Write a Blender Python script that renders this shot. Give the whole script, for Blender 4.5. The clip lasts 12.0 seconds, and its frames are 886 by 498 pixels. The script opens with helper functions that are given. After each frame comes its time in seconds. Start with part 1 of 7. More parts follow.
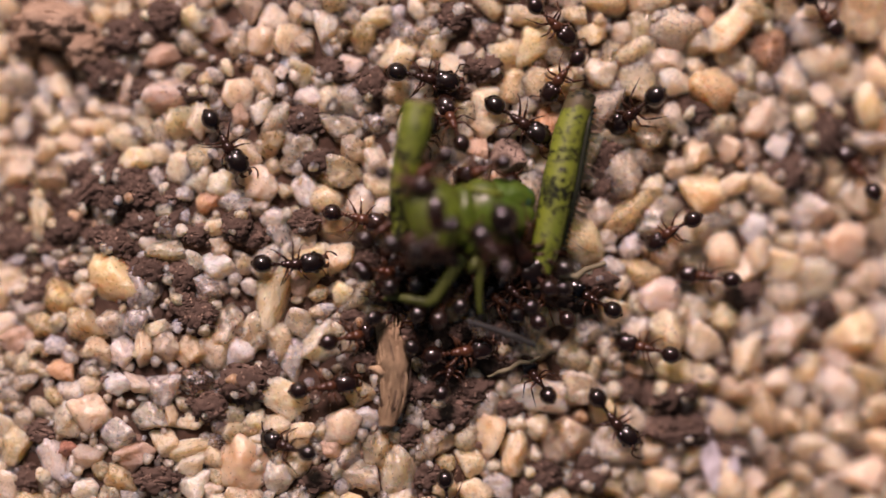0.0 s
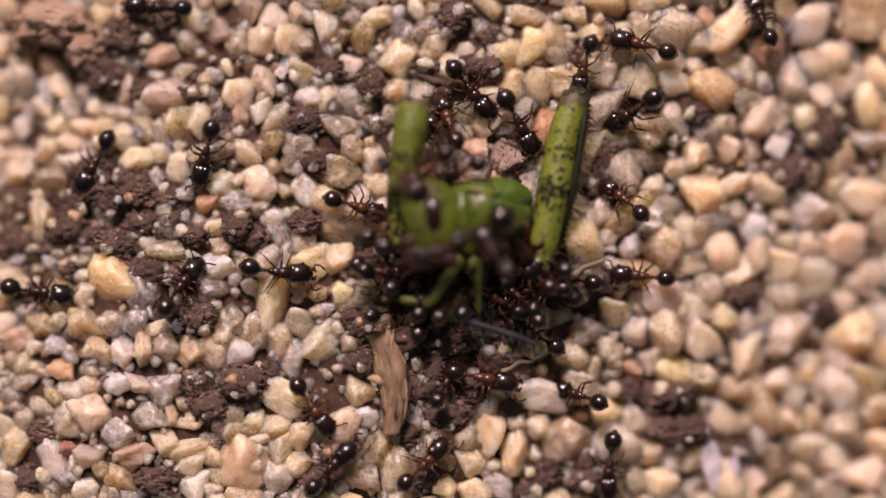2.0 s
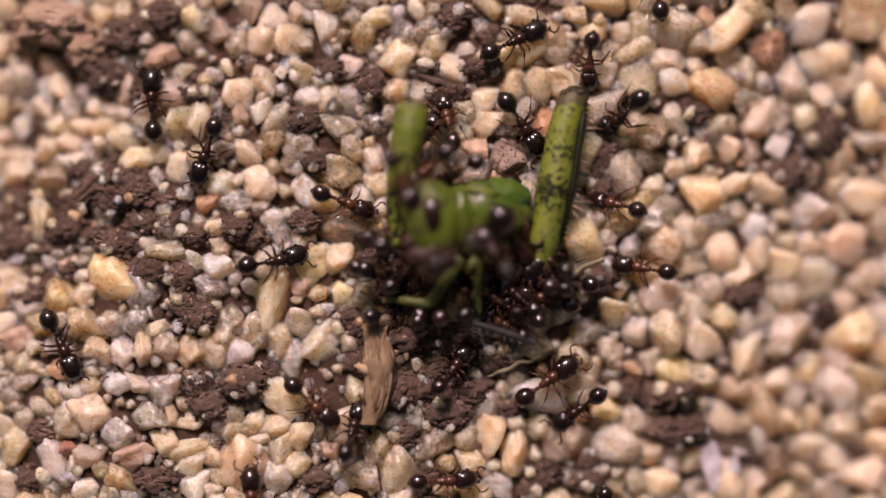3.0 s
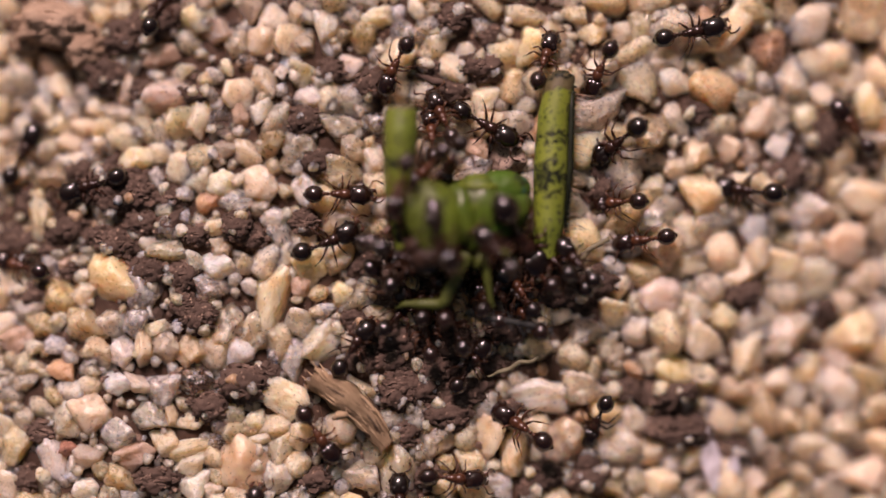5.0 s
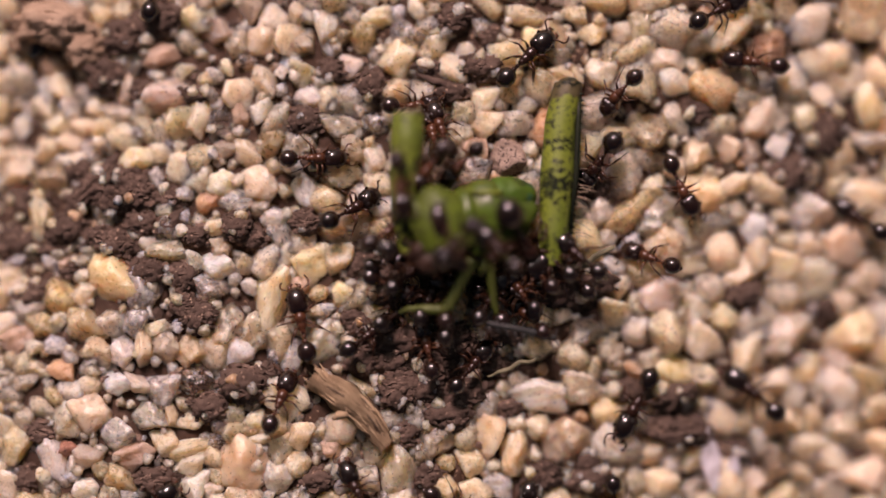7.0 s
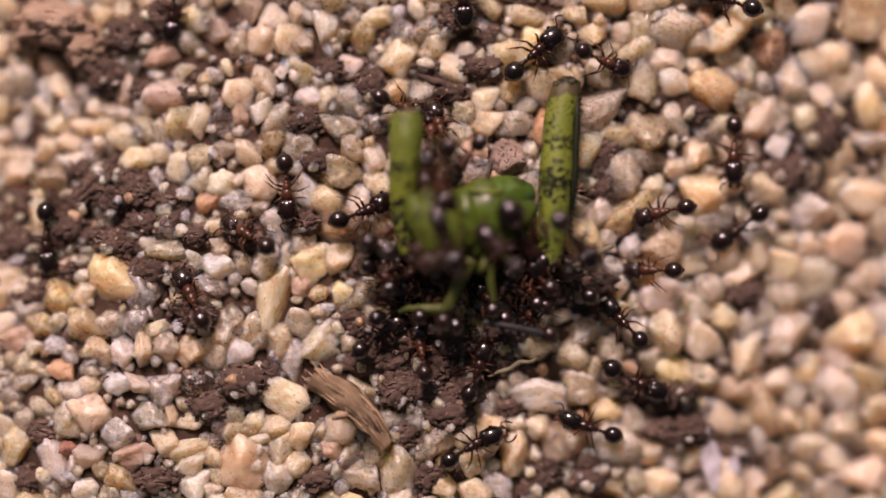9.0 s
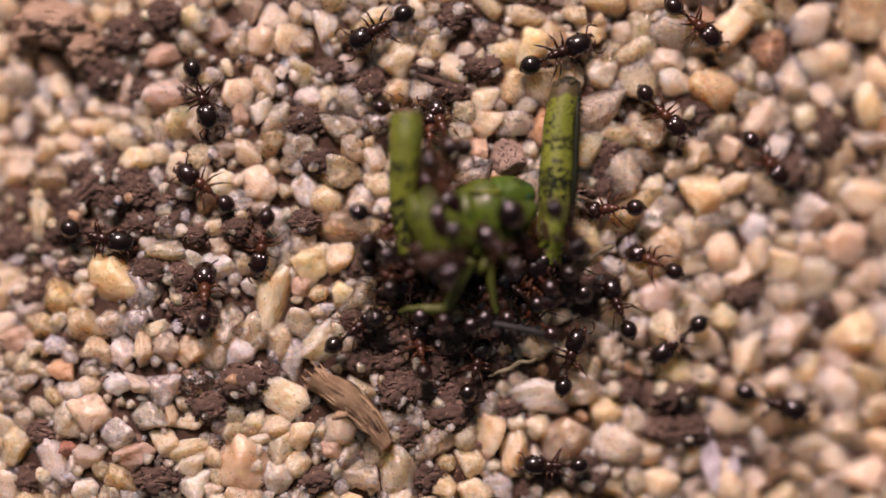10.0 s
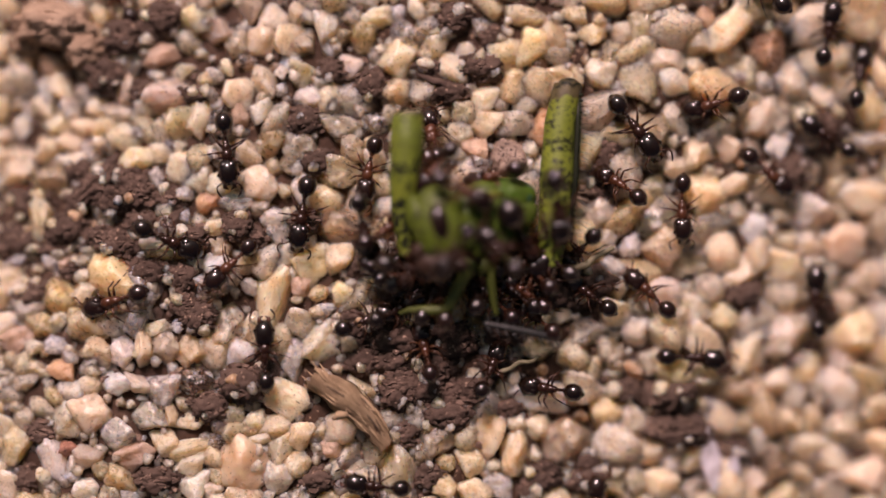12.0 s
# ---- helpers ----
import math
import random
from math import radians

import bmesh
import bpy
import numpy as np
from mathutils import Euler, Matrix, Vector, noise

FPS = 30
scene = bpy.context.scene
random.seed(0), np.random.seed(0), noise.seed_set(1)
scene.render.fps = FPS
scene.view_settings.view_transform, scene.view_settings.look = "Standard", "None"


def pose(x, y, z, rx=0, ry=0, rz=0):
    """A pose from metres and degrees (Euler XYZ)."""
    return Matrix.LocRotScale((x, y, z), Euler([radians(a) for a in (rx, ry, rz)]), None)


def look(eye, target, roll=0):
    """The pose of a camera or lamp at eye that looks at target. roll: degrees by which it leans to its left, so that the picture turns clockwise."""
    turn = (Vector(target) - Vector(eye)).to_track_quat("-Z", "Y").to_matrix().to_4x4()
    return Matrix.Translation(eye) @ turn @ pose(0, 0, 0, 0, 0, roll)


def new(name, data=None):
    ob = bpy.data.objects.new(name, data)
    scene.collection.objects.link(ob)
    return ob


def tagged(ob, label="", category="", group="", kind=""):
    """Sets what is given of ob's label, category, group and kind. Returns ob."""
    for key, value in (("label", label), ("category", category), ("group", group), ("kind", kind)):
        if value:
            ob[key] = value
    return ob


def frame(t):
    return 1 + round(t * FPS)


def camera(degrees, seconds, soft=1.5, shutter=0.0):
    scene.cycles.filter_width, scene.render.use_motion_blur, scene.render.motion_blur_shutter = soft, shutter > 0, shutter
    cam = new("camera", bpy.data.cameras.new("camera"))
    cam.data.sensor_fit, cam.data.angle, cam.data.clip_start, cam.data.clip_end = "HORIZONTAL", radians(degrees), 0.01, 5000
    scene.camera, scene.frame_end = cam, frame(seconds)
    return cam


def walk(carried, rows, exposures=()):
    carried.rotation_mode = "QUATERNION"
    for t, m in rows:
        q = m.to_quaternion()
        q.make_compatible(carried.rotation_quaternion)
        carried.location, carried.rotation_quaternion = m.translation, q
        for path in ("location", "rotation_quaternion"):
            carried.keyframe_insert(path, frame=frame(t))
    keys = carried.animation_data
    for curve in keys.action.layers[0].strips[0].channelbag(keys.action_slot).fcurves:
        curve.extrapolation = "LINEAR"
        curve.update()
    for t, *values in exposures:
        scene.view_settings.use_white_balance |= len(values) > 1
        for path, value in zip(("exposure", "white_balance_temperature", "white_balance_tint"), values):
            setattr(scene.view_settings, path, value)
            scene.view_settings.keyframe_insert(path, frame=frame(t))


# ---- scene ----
# A patch of coarse sand about 31 mm wide, seen from above through a macro lens.
MM = 0.001
cam = camera(14.89, 12.0, soft=1.5, shutter=0.0)
TILT = radians(2)
EYE = (0, -0.120 * math.sin(TILT), 0.120 * math.cos(TILT))
walk(cam, [(0, look(EYE, (0, 0, 0))), (12, look(EYE, (0, 0, 0)))])
cam.data.dof.use_dof = True
cam.data.dof.focus_distance = 0.1195
cam.data.dof.aperture_fstop = 7.0
scene.view_settings.exposure = 0.29

# ---- light: soft daylight from behind the subject ----
SUN_ELEVATION, SUN_TURN = radians(46), radians(-14)
world = bpy.data.worlds.new("sky")
scene.world = world
world.use_nodes = True
wn = world.node_tree.nodes
sky = wn.new("ShaderNodeTexSky")
sky.sky_type = "NISHITA"
sky.sun_disc = False
sky.air_density, sky.dust_density, sky.ozone_density = 0.35, 7.0, 0.2
sky.sun_elevation, sky.sun_rotation = SUN_ELEVATION, SUN_TURN
wn["Background"].inputs[1].default_value = 0.034
world.node_tree.links.new(sky.outputs[0], wn["Background"].inputs[0])
sun = new("sun", bpy.data.lights.new("sun", "SUN"))
sun.data.energy, sun.data.angle, sun.data.color = 4.5, radians(13), (1.0, 0.668, 0.682)
sun_from = Vector((math.sin(SUN_TURN) * math.cos(SUN_ELEVATION), math.cos(SUN_TURN) * math.cos(SUN_ELEVATION), math.sin(SUN_ELEVATION)))
sun.matrix_world = look(sun_from, (0, 0, 0))


# ---- materials ----
def material(name, base, rough=0.5, tint=None, scale=900.0, amount=0.5, bump=0.3, bump_scale=2500.0, per_object=0.0, per_island=0.0,
             coat=0.0, sheen=0.0, through_light=0.0, metal=0.0, spec=0.5, speck=None, speck_scale=3000.0, speck_level=0.62, cloud=None, cloud_scale=3.0, streak=0.0):
    """Base colour mottled towards tint at two scales, fine relief, and a shift of value from piece to piece."""
    m = bpy.data.materials.new(name)
    m.use_nodes = True
    nt = m.node_tree
    n, l = nt.nodes, nt.links
    bsdf = n["Principled BSDF"]
    co = n.new("ShaderNodeTexCoord").outputs["Object"]
    geo = n.new("ShaderNodeNewGeometry")
    where = geo.outputs["Position"]
    if streak:
        along = n.new("ShaderNodeMapping")
        along.inputs["Scale"].default_value = (1, streak, 1)
        l.new(co, along.inputs["Vector"])
        co = where = along.outputs[0]

    def mix(fac, a, b, kind="MIX"):
        x = n.new("ShaderNodeMix")
        x.data_type, x.blend_type = "RGBA", kind
        for sock, v in ((x.inputs[0], fac), (x.inputs[6], a), (x.inputs[7], b)):
            if isinstance(v, bpy.types.NodeSocket):
                l.new(v, sock)
            else:
                sock.default_value = v if isinstance(v, (int, float)) else (*v[:3], 1)
        return x.outputs[2]

    def noise_at(s, detail=3.0):
        x = n.new("ShaderNodeTexNoise")
        x.inputs["Scale"].default_value, x.inputs["Detail"].default_value = s, detail
        l.new(co if per_object else where, x.inputs["Vector"])
        return x.outputs["Fac"]

    def ramp(v, lo, hi):
        x = n.new("ShaderNodeMapRange")
        x.inputs[1].default_value, x.inputs[2].default_value = lo, hi
        l.new(v, x.inputs[0])
        return x.outputs[0]

    tint = tint or tuple(c * 0.6 for c in base)
    big, fine = noise_at(scale), noise_at(scale * 4.5)
    colour = mix(ramp(big, 0.5 - 0.5 * amount, 0.5 + 0.5 * amount), base, tint)
    dark = mix(0.28, colour, (0.25, 0.2, 0.16), "MULTIPLY")
    colour = mix(ramp(fine, 0.4, 0.75), colour, dark)
    if cloud:
        colour = mix(ramp(noise_at(cloud_scale, 5.0), 0.52, 0.64), colour, cloud)
    if speck:
        spots = noise_at(speck_scale, 1.0)
        colour = mix(ramp(spots, speck_level, speck_level + 0.05), colour, speck)
    if per_object or per_island:
        hue = n.new("ShaderNodeHueSaturation")
        rnd = n.new("ShaderNodeObjectInfo").outputs["Random"] if per_object else geo.outputs["Random Per Island"]
        v = n.new("ShaderNodeMapRange")
        s = per_object or per_island
        v.inputs[3].default_value, v.inputs[4].default_value = 1 - s, 1 + s * 0.6
        l.new(rnd, v.inputs[0])
        l.new(v.outputs[0], hue.inputs["Value"])
        l.new(colour, hue.inputs["Color"])
        colour = hue.outputs[0]
    l.new(colour, bsdf.inputs["Base Color"])
    bsdf.inputs["Metallic"].default_value = metal
    bsdf.inputs["Specular IOR Level"].default_value = spec
    bsdf.inputs["Coat Weight"].default_value = coat
    bsdf.inputs["Coat Roughness"].default_value = 0.12
    bsdf.inputs["Sheen Weight"].default_value = sheen
    r = n.new("ShaderNodeMapRange")
    r.inputs[3].default_value, r.inputs[4].default_value = max(rough - 0.12, 0.04), min(rough + 0.15, 1)
    l.new(fine, r.inputs[0])
    l.new(r.outputs[0], bsdf.inputs["Roughness"])
    if bump:
        b = n.new("ShaderNodeBump")
        b.inputs["Strength"].default_value, b.inputs["Distance"].default_value = bump, 0.00006
        l.new(noise_at(bump_scale, 4.0), b.inputs["Height"])
        l.new(b.outputs[0], bsdf.inputs["Normal"])
        l.new(b.outputs[0], bsdf.inputs["Coat Normal"])
    if through_light:
        tr = n.new("ShaderNodeBsdfTranslucent")
        l.new(colour, tr.inputs[0])
        ms = n.new("ShaderNodeMixShader")
        ms.inputs[0].default_value = through_light
        l.new(bsdf.outputs[0], ms.inputs[1])
        l.new(tr.outputs[0], ms.inputs[2])
        l.new(ms.outputs[0], n["Material Output"].inputs[0])
    return m


def grain_material(name, base, tint, rough=0.22, clear=1.0, glass=0.30, glow=0.08):
    """Glassy, fractured mineral: milky veins, iron stains, a clouded inside, worn glossy faces."""
    return quartz(name, base, tint, rough, clear, glass, glow, 1.0, False)


def quartz(name, base, tint, rough, clear, glass, glow, size, loose):
    """size: how many pattern units go into one unit of the coordinates. loose: each island of the mesh is a grain."""
    m = bpy.data.materials.new(name)
    m.use_nodes = True
    nt = m.node_tree
    n, l = nt.nodes, nt.links
    bsdf = n["Principled BSDF"]
    geo = n.new("ShaderNodeNewGeometry")
    info = n.new("ShaderNodeObjectInfo")
    rnd = geo.outputs["Random Per Island"] if loose else info.outputs["Random"]
    where = geo.outputs["Position"] if loose else n.new("ShaderNodeTexCoord").outputs["Object"]
    shift = n.new("ShaderNodeVectorMath")
    shift.operation = "MULTIPLY_ADD"
    l.new(rnd, shift.inputs[0])
    shift.inputs[1].default_value = (31.0 / size, 17.0 / size, 23.0 / size)
    l.new(where, shift.inputs[2])

    def noise_at(scale, detail=3.0, warp=0.0):
        x = n.new("ShaderNodeTexNoise")
        x.inputs["Scale"].default_value, x.inputs["Detail"].default_value, x.inputs["Distortion"].default_value = scale * size, detail, warp
        l.new(shift.outputs[0], x.inputs["Vector"])
        return x.outputs["Fac"]

    def ramp(v, lo, hi, out_lo=0.0, out_hi=1.0):
        x = n.new("ShaderNodeMapRange")
        for k, value in zip((1, 2, 3, 4), (lo, hi, out_lo, out_hi)):
            x.inputs[k].default_value = value
        l.new(v, x.inputs[0])
        return x.outputs[0]

    def mix(fac, a, b, kind="MIX"):
        x = n.new("ShaderNodeMix")
        x.data_type, x.blend_type = "RGBA", kind
        for sock, v in ((x.inputs[0], fac), (x.inputs[6], a), (x.inputs[7], b)):
            if isinstance(v, bpy.types.NodeSocket):
                l.new(v, sock)
            else:
                sock.default_value = v if isinstance(v, (int, float)) else (*v[:3], 1)
        return x.outputs[2]

    def math_node(kind, a, b):
        x = n.new("ShaderNodeMath")
        x.operation = kind
        for sock, v in zip(x.inputs, (a, b)):
            if isinstance(v, bpy.types.NodeSocket):
                l.new(v, sock)
            else:
                sock.default_value = v
        return x.outputs[0]

    milky = ramp(noise_at(1.5, 4.0, 0.6), 0.50, 0.66)
    stain = ramp(noise_at(1.1, 3.0, 0.3), 0.47, 0.70)
    vein = ramp(math_node("ABSOLUTE", math_node("SUBTRACT", noise_at(1.8, 2.0, 1.2), 0.5), 0.0), 0.0, 0.028, 1.0, 0.0)
    pit = ramp(noise_at(7.5, 2.0), 0.66, 0.72)
    mottle = ramp(noise_at(5.0, 5.0), 0.35, 0.70)
    colour = mix(stain, base, tint)
    colour = mix(math_node("MULTIPLY", milky, 0.75), colour, tuple(min(1.04 * c + 0.05, 0.92) for c in base))
    colour = mix(math_node("MULTIPLY", vein, 0.40), colour, tuple(0.80 * c for c in tint))
    colour = mix(math_node("MULTIPLY", mottle, 0.15), colour, tuple(0.72 * c for c in tint))
    colour = mix(pit, colour, tuple(0.35 * c for c in tint))
    tone = n.new("ShaderNodeHueSaturation")
    l.new(ramp(rnd, 0.0, 1.0, 0.84, 1.14), tone.inputs["Value"])
    l.new(ramp(math_node("FRACT", math_node("MULTIPLY", rnd, 7.3), 0.0), 0.0, 1.0, 0.82, 1.18), tone.inputs["Saturation"])
    l.new(colour, tone.inputs["Color"])
    colour = tone.outputs[0]
    if loose:
        mixed = n.new("ShaderNodeValToRGB")
        mixed.color_ramp.interpolation = "CONSTANT"
        tones = [(0.0, (1.0, 1.0, 1.0)), (0.22, (1.04, 1.06, 1.08)), (0.42, (1.0, 0.91, 0.80)), (0.51, (1.0, 0.97, 0.95)),
                 (0.68, (1.0, 0.95, 0.82)), (0.80, (0.92, 0.82, 0.72)), (0.87, (0.96, 0.84, 0.70)), (0.97, (0.50, 0.38, 0.30))]
        el = mixed.color_ramp.elements
        el[0].position, el[0].color = 0.0, (*tones[0][1], 1)
        el[1].position, el[1].color = tones[1][0], (*tones[1][1], 1)
        for p, c in tones[2:]:
            el.new(p).color = (*c, 1)
        l.new(rnd, mixed.inputs[0])
        colour = mix(1.0, colour, mixed.outputs[0], "MULTIPLY")
    l.new(colour, bsdf.inputs["Base Color"])
    l.new(ramp(noise_at(3.0, 4.0), 0.3, 0.75, max(rough - 0.06, 0.06), rough + 0.26), bsdf.inputs["Roughness"])
    glassy = ramp(math_node("FRACT", math_node("MULTIPLY", rnd, 5.1), 0.0), 0.20, 1.0, 0.25 * glass, 1.75 * glass)
    l.new(math_node("MULTIPLY", ramp(milky, 0.0, 1.0, 1.0, 0.35), glassy), bsdf.inputs["Transmission Weight"])
    bsdf.inputs["IOR"].default_value = 1.50
    bsdf.inputs["Subsurface Weight"].default_value = clear
    bsdf.inputs["Subsurface Radius"].default_value = (1.0, 0.80, 0.60)
    bsdf.inputs["Subsurface Scale"].default_value = 0.0014
    bsdf.inputs["Coat Weight"].default_value = 0.5
    bsdf.inputs["Coat Roughness"].default_value = 0.10
    chips = n.new("ShaderNodeTexVoronoi")
    chips.inputs["Scale"].default_value = 2.6 * size
    l.new(shift.outputs[0], chips.inputs["Vector"])
    relief = None
    for height, strength, deep in ((chips.outputs["Distance"], 0.35, 0.00010), (noise_at(3.2, 3.0), 0.55, 0.00014), (noise_at(9.0, 4.0), 0.55, 0.00006)):
        b = n.new("ShaderNodeBump")
        b.inputs["Strength"].default_value, b.inputs["Distance"].default_value = strength, deep
        l.new(height, b.inputs["Height"])
        if relief:
            l.new(relief, b.inputs["Normal"])
        relief = b.outputs[0]
    l.new(relief, bsdf.inputs["Normal"])
    l.new(relief, bsdf.inputs["Coat Normal"])
    if glow:
        thin = n.new("ShaderNodeBsdfTranslucent")
        l.new(colour, thin.inputs[0])
        both = n.new("ShaderNodeMixShader")
        both.inputs[0].default_value = glow
        l.new(bsdf.outputs[0], both.inputs[1])
        l.new(thin.outputs[0], both.inputs[2])
        l.new(both.outputs[0], n["Material Output"].inputs[0])
    return m


GRAIN = {
    "C": grain_material("cream_quartz", (0.94, 0.74, 0.50), (0.89, 0.625, 0.37), 0.24, 1.0, 0.46),
    "W": grain_material("white_quartz", (0.96, 0.815, 0.645), (0.92, 0.73, 0.53), 0.22, 1.0, 0.42),
    "O": grain_material("orange_feldspar", (0.92, 0.68, 0.46), (0.87, 0.57, 0.34), 0.32, 0.9, 0.36),
    "Y": grain_material("honey_quartz", (0.92, 0.72, 0.45), (0.86, 0.58, 0.29), 0.24, 1.0, 0.46),
    "G": grain_material("clear_grey_quartz", (0.92, 0.78, 0.66), (0.86, 0.70, 0.57), 0.16, 1.0, 0.60),
    "P": grain_material("pink_feldspar", (0.92, 0.68, 0.52), (0.85, 0.56, 0.39), 0.30, 1.0, 0.38),
    "T": grain_material("tan_grain", (0.60, 0.42, 0.28), (0.42, 0.27, 0.16), 0.5, 0.6, 0.1, 0.1),
    "R": grain_material("rusty_grain", (0.36, 0.16, 0.09), (0.22, 0.09, 0.05), 0.6, 0.1, 0.0, 0.0),
    "S": material("grey_stone", (0.34, 0.27, 0.21), 0.8, (0.16, 0.12, 0.09), 2.0, 0.5, 0.9, 6.0, per_object=0.1, speck=(0.07, 0.05, 0.04), speck_scale=7.0, speck_level=0.58),
}
SOIL = material("dark_soil", (0.076, 0.048, 0.032), 0.9, (0.033, 0.020, 0.013), 700, 0.5, 0.9, 4200, spec=0.25, speck=(0.30, 0.22, 0.15), speck_scale=5200, speck_level=0.66)
FAR_SAND = material("sand_farther_out", (0.62, 0.50, 0.37), 0.8, (0.42, 0.31, 0.21), 60, 0.6, 0.9, 900, spec=0.3, speck=(0.22, 0.15, 0.10), speck_scale=500, speck_level=0.60, cloud=(0.70, 0.58, 0.44), cloud_scale=7)
CLOD = material("soil_crumb", (0.155, 0.111, 0.084), 0.9, (0.062, 0.043, 0.032), 900, 0.5, 0.9, 5200, spec=0.25, per_island=0.45, speck=(0.34, 0.25, 0.18), speck_scale=5600, speck_level=0.67)
PALE_CLOD = material("pale_soil_lump", (0.40, 0.31, 0.22), 0.9, (0.24, 0.17, 0.11), 700, 0.5, 0.9, 5200, spec=0.25, speck=(0.12, 0.075, 0.045), speck_scale=3600, speck_level=0.66)
ANT_BLACK = material("black_ant_cuticle", (0.005, 0.003, 0.002), 0.15, (0.010, 0.005, 0.003), 2500, 0.6, 0.05, 9000, coat=0.4, spec=0.5)
ANT_BROWN = material("brown_ant_cuticle", (0.022, 0.009, 0.005), 0.24, (0.017, 0.007, 0.004), 3000, 0.6, 0.10, 9000, coat=0.1, spec=0.35)
ANT_RED = material("reddish_ant_cuticle", (0.095, 0.036, 0.015), 0.28, (0.026, 0.010, 0.005), 3000, 0.6, 0.10, 9000, coat=0.1, spec=0.4)
ANT_CHESTNUT = material("chestnut_ant_cuticle", (0.009, 0.004, 0.003), 0.16, (0.016, 0.007, 0.004), 2500, 0.6, 0.05, 9000, coat=0.4, spec=0.5)
ANT_PALE = material("pale_brown_ant_leg", (0.13, 0.058, 0.024), 0.35, (0.050, 0.021, 0.010), 3000, 0.6, 0.0, through_light=0.3)
ANT_LEG = material("dark_ant_leg", (0.034, 0.014, 0.007), 0.30, (0.060, 0.024, 0.010), 3000, 0.6, 0.0, through_light=0.25)
HOPPER = material("green_cuticle", (0.078, 0.118, 0.008), 0.5, (0.042, 0.052, 0.006), 620, 0.26, 0.9, 2200, spec=0.35, speck=(0.030, 0.040, 0.008), speck_scale=2300, speck_level=0.57, cloud=(0.105, 0.125, 0.010), cloud_scale=480)
HOPPER_DEEP = material("deep_green_cuticle", (0.050, 0.110, 0.009), 0.55, (0.052, 0.058, 0.008), 700, 0.3, 0.7, 2200, spec=0.2, speck=(0.018, 0.030, 0.008), speck_scale=2300, speck_level=0.60)
HOPPER_SHIELD = material("leaf_green_cuticle", (0.066, 0.116, 0.010), 0.38, (0.044, 0.066, 0.008), 520, 0.4, 0.6, 1800, spec=0.4, speck=(0.040, 0.055, 0.010), speck_scale=2600, speck_level=0.62, cloud=(0.105, 0.145, 0.013), cloud_scale=420)
HOPPER_KNEE = material("brown_green_knee", (0.110, 0.090, 0.032), 0.6, (0.040, 0.036, 0.016), 900, 0.6, 0.5, 3000)
HOPPER_TEAL = material("teal_abdomen_ring", (0.030, 0.090, 0.036), 0.3, (0.018, 0.046, 0.022), 700, 0.5, 0.3, 2600, coat=0.4)
HOPPER_LEG = material("speckled_green_cuticle", (0.175, 0.220, 0.018), 0.55, (0.100, 0.145, 0.012), 420, 0.5, 0.3, 2600, speck=(0.012, 0.015, 0.008), speck_scale=6500, speck_level=0.60)
HOPPER_PALE = material("pale_green_cuticle", (0.090, 0.118, 0.016), 0.5, (0.050, 0.064, 0.010), 700, 0.6, 0.2, 2600, through_light=0.15)
HOPPER_DARK = material("dark_leg_band_and_shade", (0.007, 0.009, 0.007), 0.45, (0.018, 0.024, 0.010), 900, 0.6, 0.3, 3000, spec=0.15)
HOPPER_SHIN = material("slate_dark_shin", (0.014, 0.016, 0.016), 0.40, (0.034, 0.036, 0.032), 900, 0.6, 0.2, 3000, coat=0.15)
HOPPER_BROWN = material("brown_face", (0.040, 0.018, 0.008), 0.5, (0.018, 0.008, 0.004), 700, 0.6, 0.3, 2600)
HOPPER_EYE = material("dark_compound_eye", (0.006, 0.003, 0.002), 0.12, (0.016, 0.006, 0.003), 900, 0.6, 0.0, spec=0.7)
HUSK = material("dry_husk", (0.50, 0.39, 0.24), 0.85, (0.24, 0.17, 0.10), 2600, 0.7, 1.0, 7000, spec=0.2, streak=0.4, speck=(0.07, 0.042, 0.025), speck_scale=4200, speck_level=0.67)
HUSK_DARK = material("weathered_husk_fibre", (0.13, 0.095, 0.065), 0.85, (0.05, 0.036, 0.026), 2600, 0.7, 0.9, 7000, spec=0.2, streak=0.10)
BARK = material("dark_bark_chip", (0.095, 0.063, 0.045), 0.85, (0.045, 0.029, 0.021), 600, 0.6, 0.7, 3000)
TORN = material("torn_leg_skin", (0.17, 0.16, 0.085), 0.6, (0.09, 0.085, 0.045), 900, 0.5, 0.4, 3000)
FLAKE = material("lavender_flake", (0.94, 0.95, 0.97), 0.5, (0.86, 0.86, 0.92), 700, 0.6, 0.2, 2500, through_light=0.3)
HAIR = material("pale_bristle", (0.42, 0.34, 0.24), 0.5, (0.25, 0.18, 0.12), 900, 0.5, 0.0)


# ---- mesh helpers; all sizes in millimetres ----
def finish(bm, smooth=True):
    bmesh.ops.recalc_face_normals(bm, faces=bm.faces)
    bmesh.ops.scale(bm, vec=(MM, MM, MM), verts=bm.verts)
    for f in bm.faces:
        f.smooth = smooth
    return bm


def link_mesh(name, bm, mat, smooth=True):
    finish(bm, smooth)
    me = bpy.data.meshes.new(name)
    bm.to_mesh(me)
    bm.free()
    me.materials.append(mat)
    return me


def part(name, bm, mat, parent, label="", at=None):
    ob = new(name, bm if isinstance(bm, bpy.types.Mesh) else link_mesh(name, bm, mat))
    ob.parent = parent
    if at is not None:
        ob.matrix_basis = at
    if label:
        tagged(ob, label)
    return ob


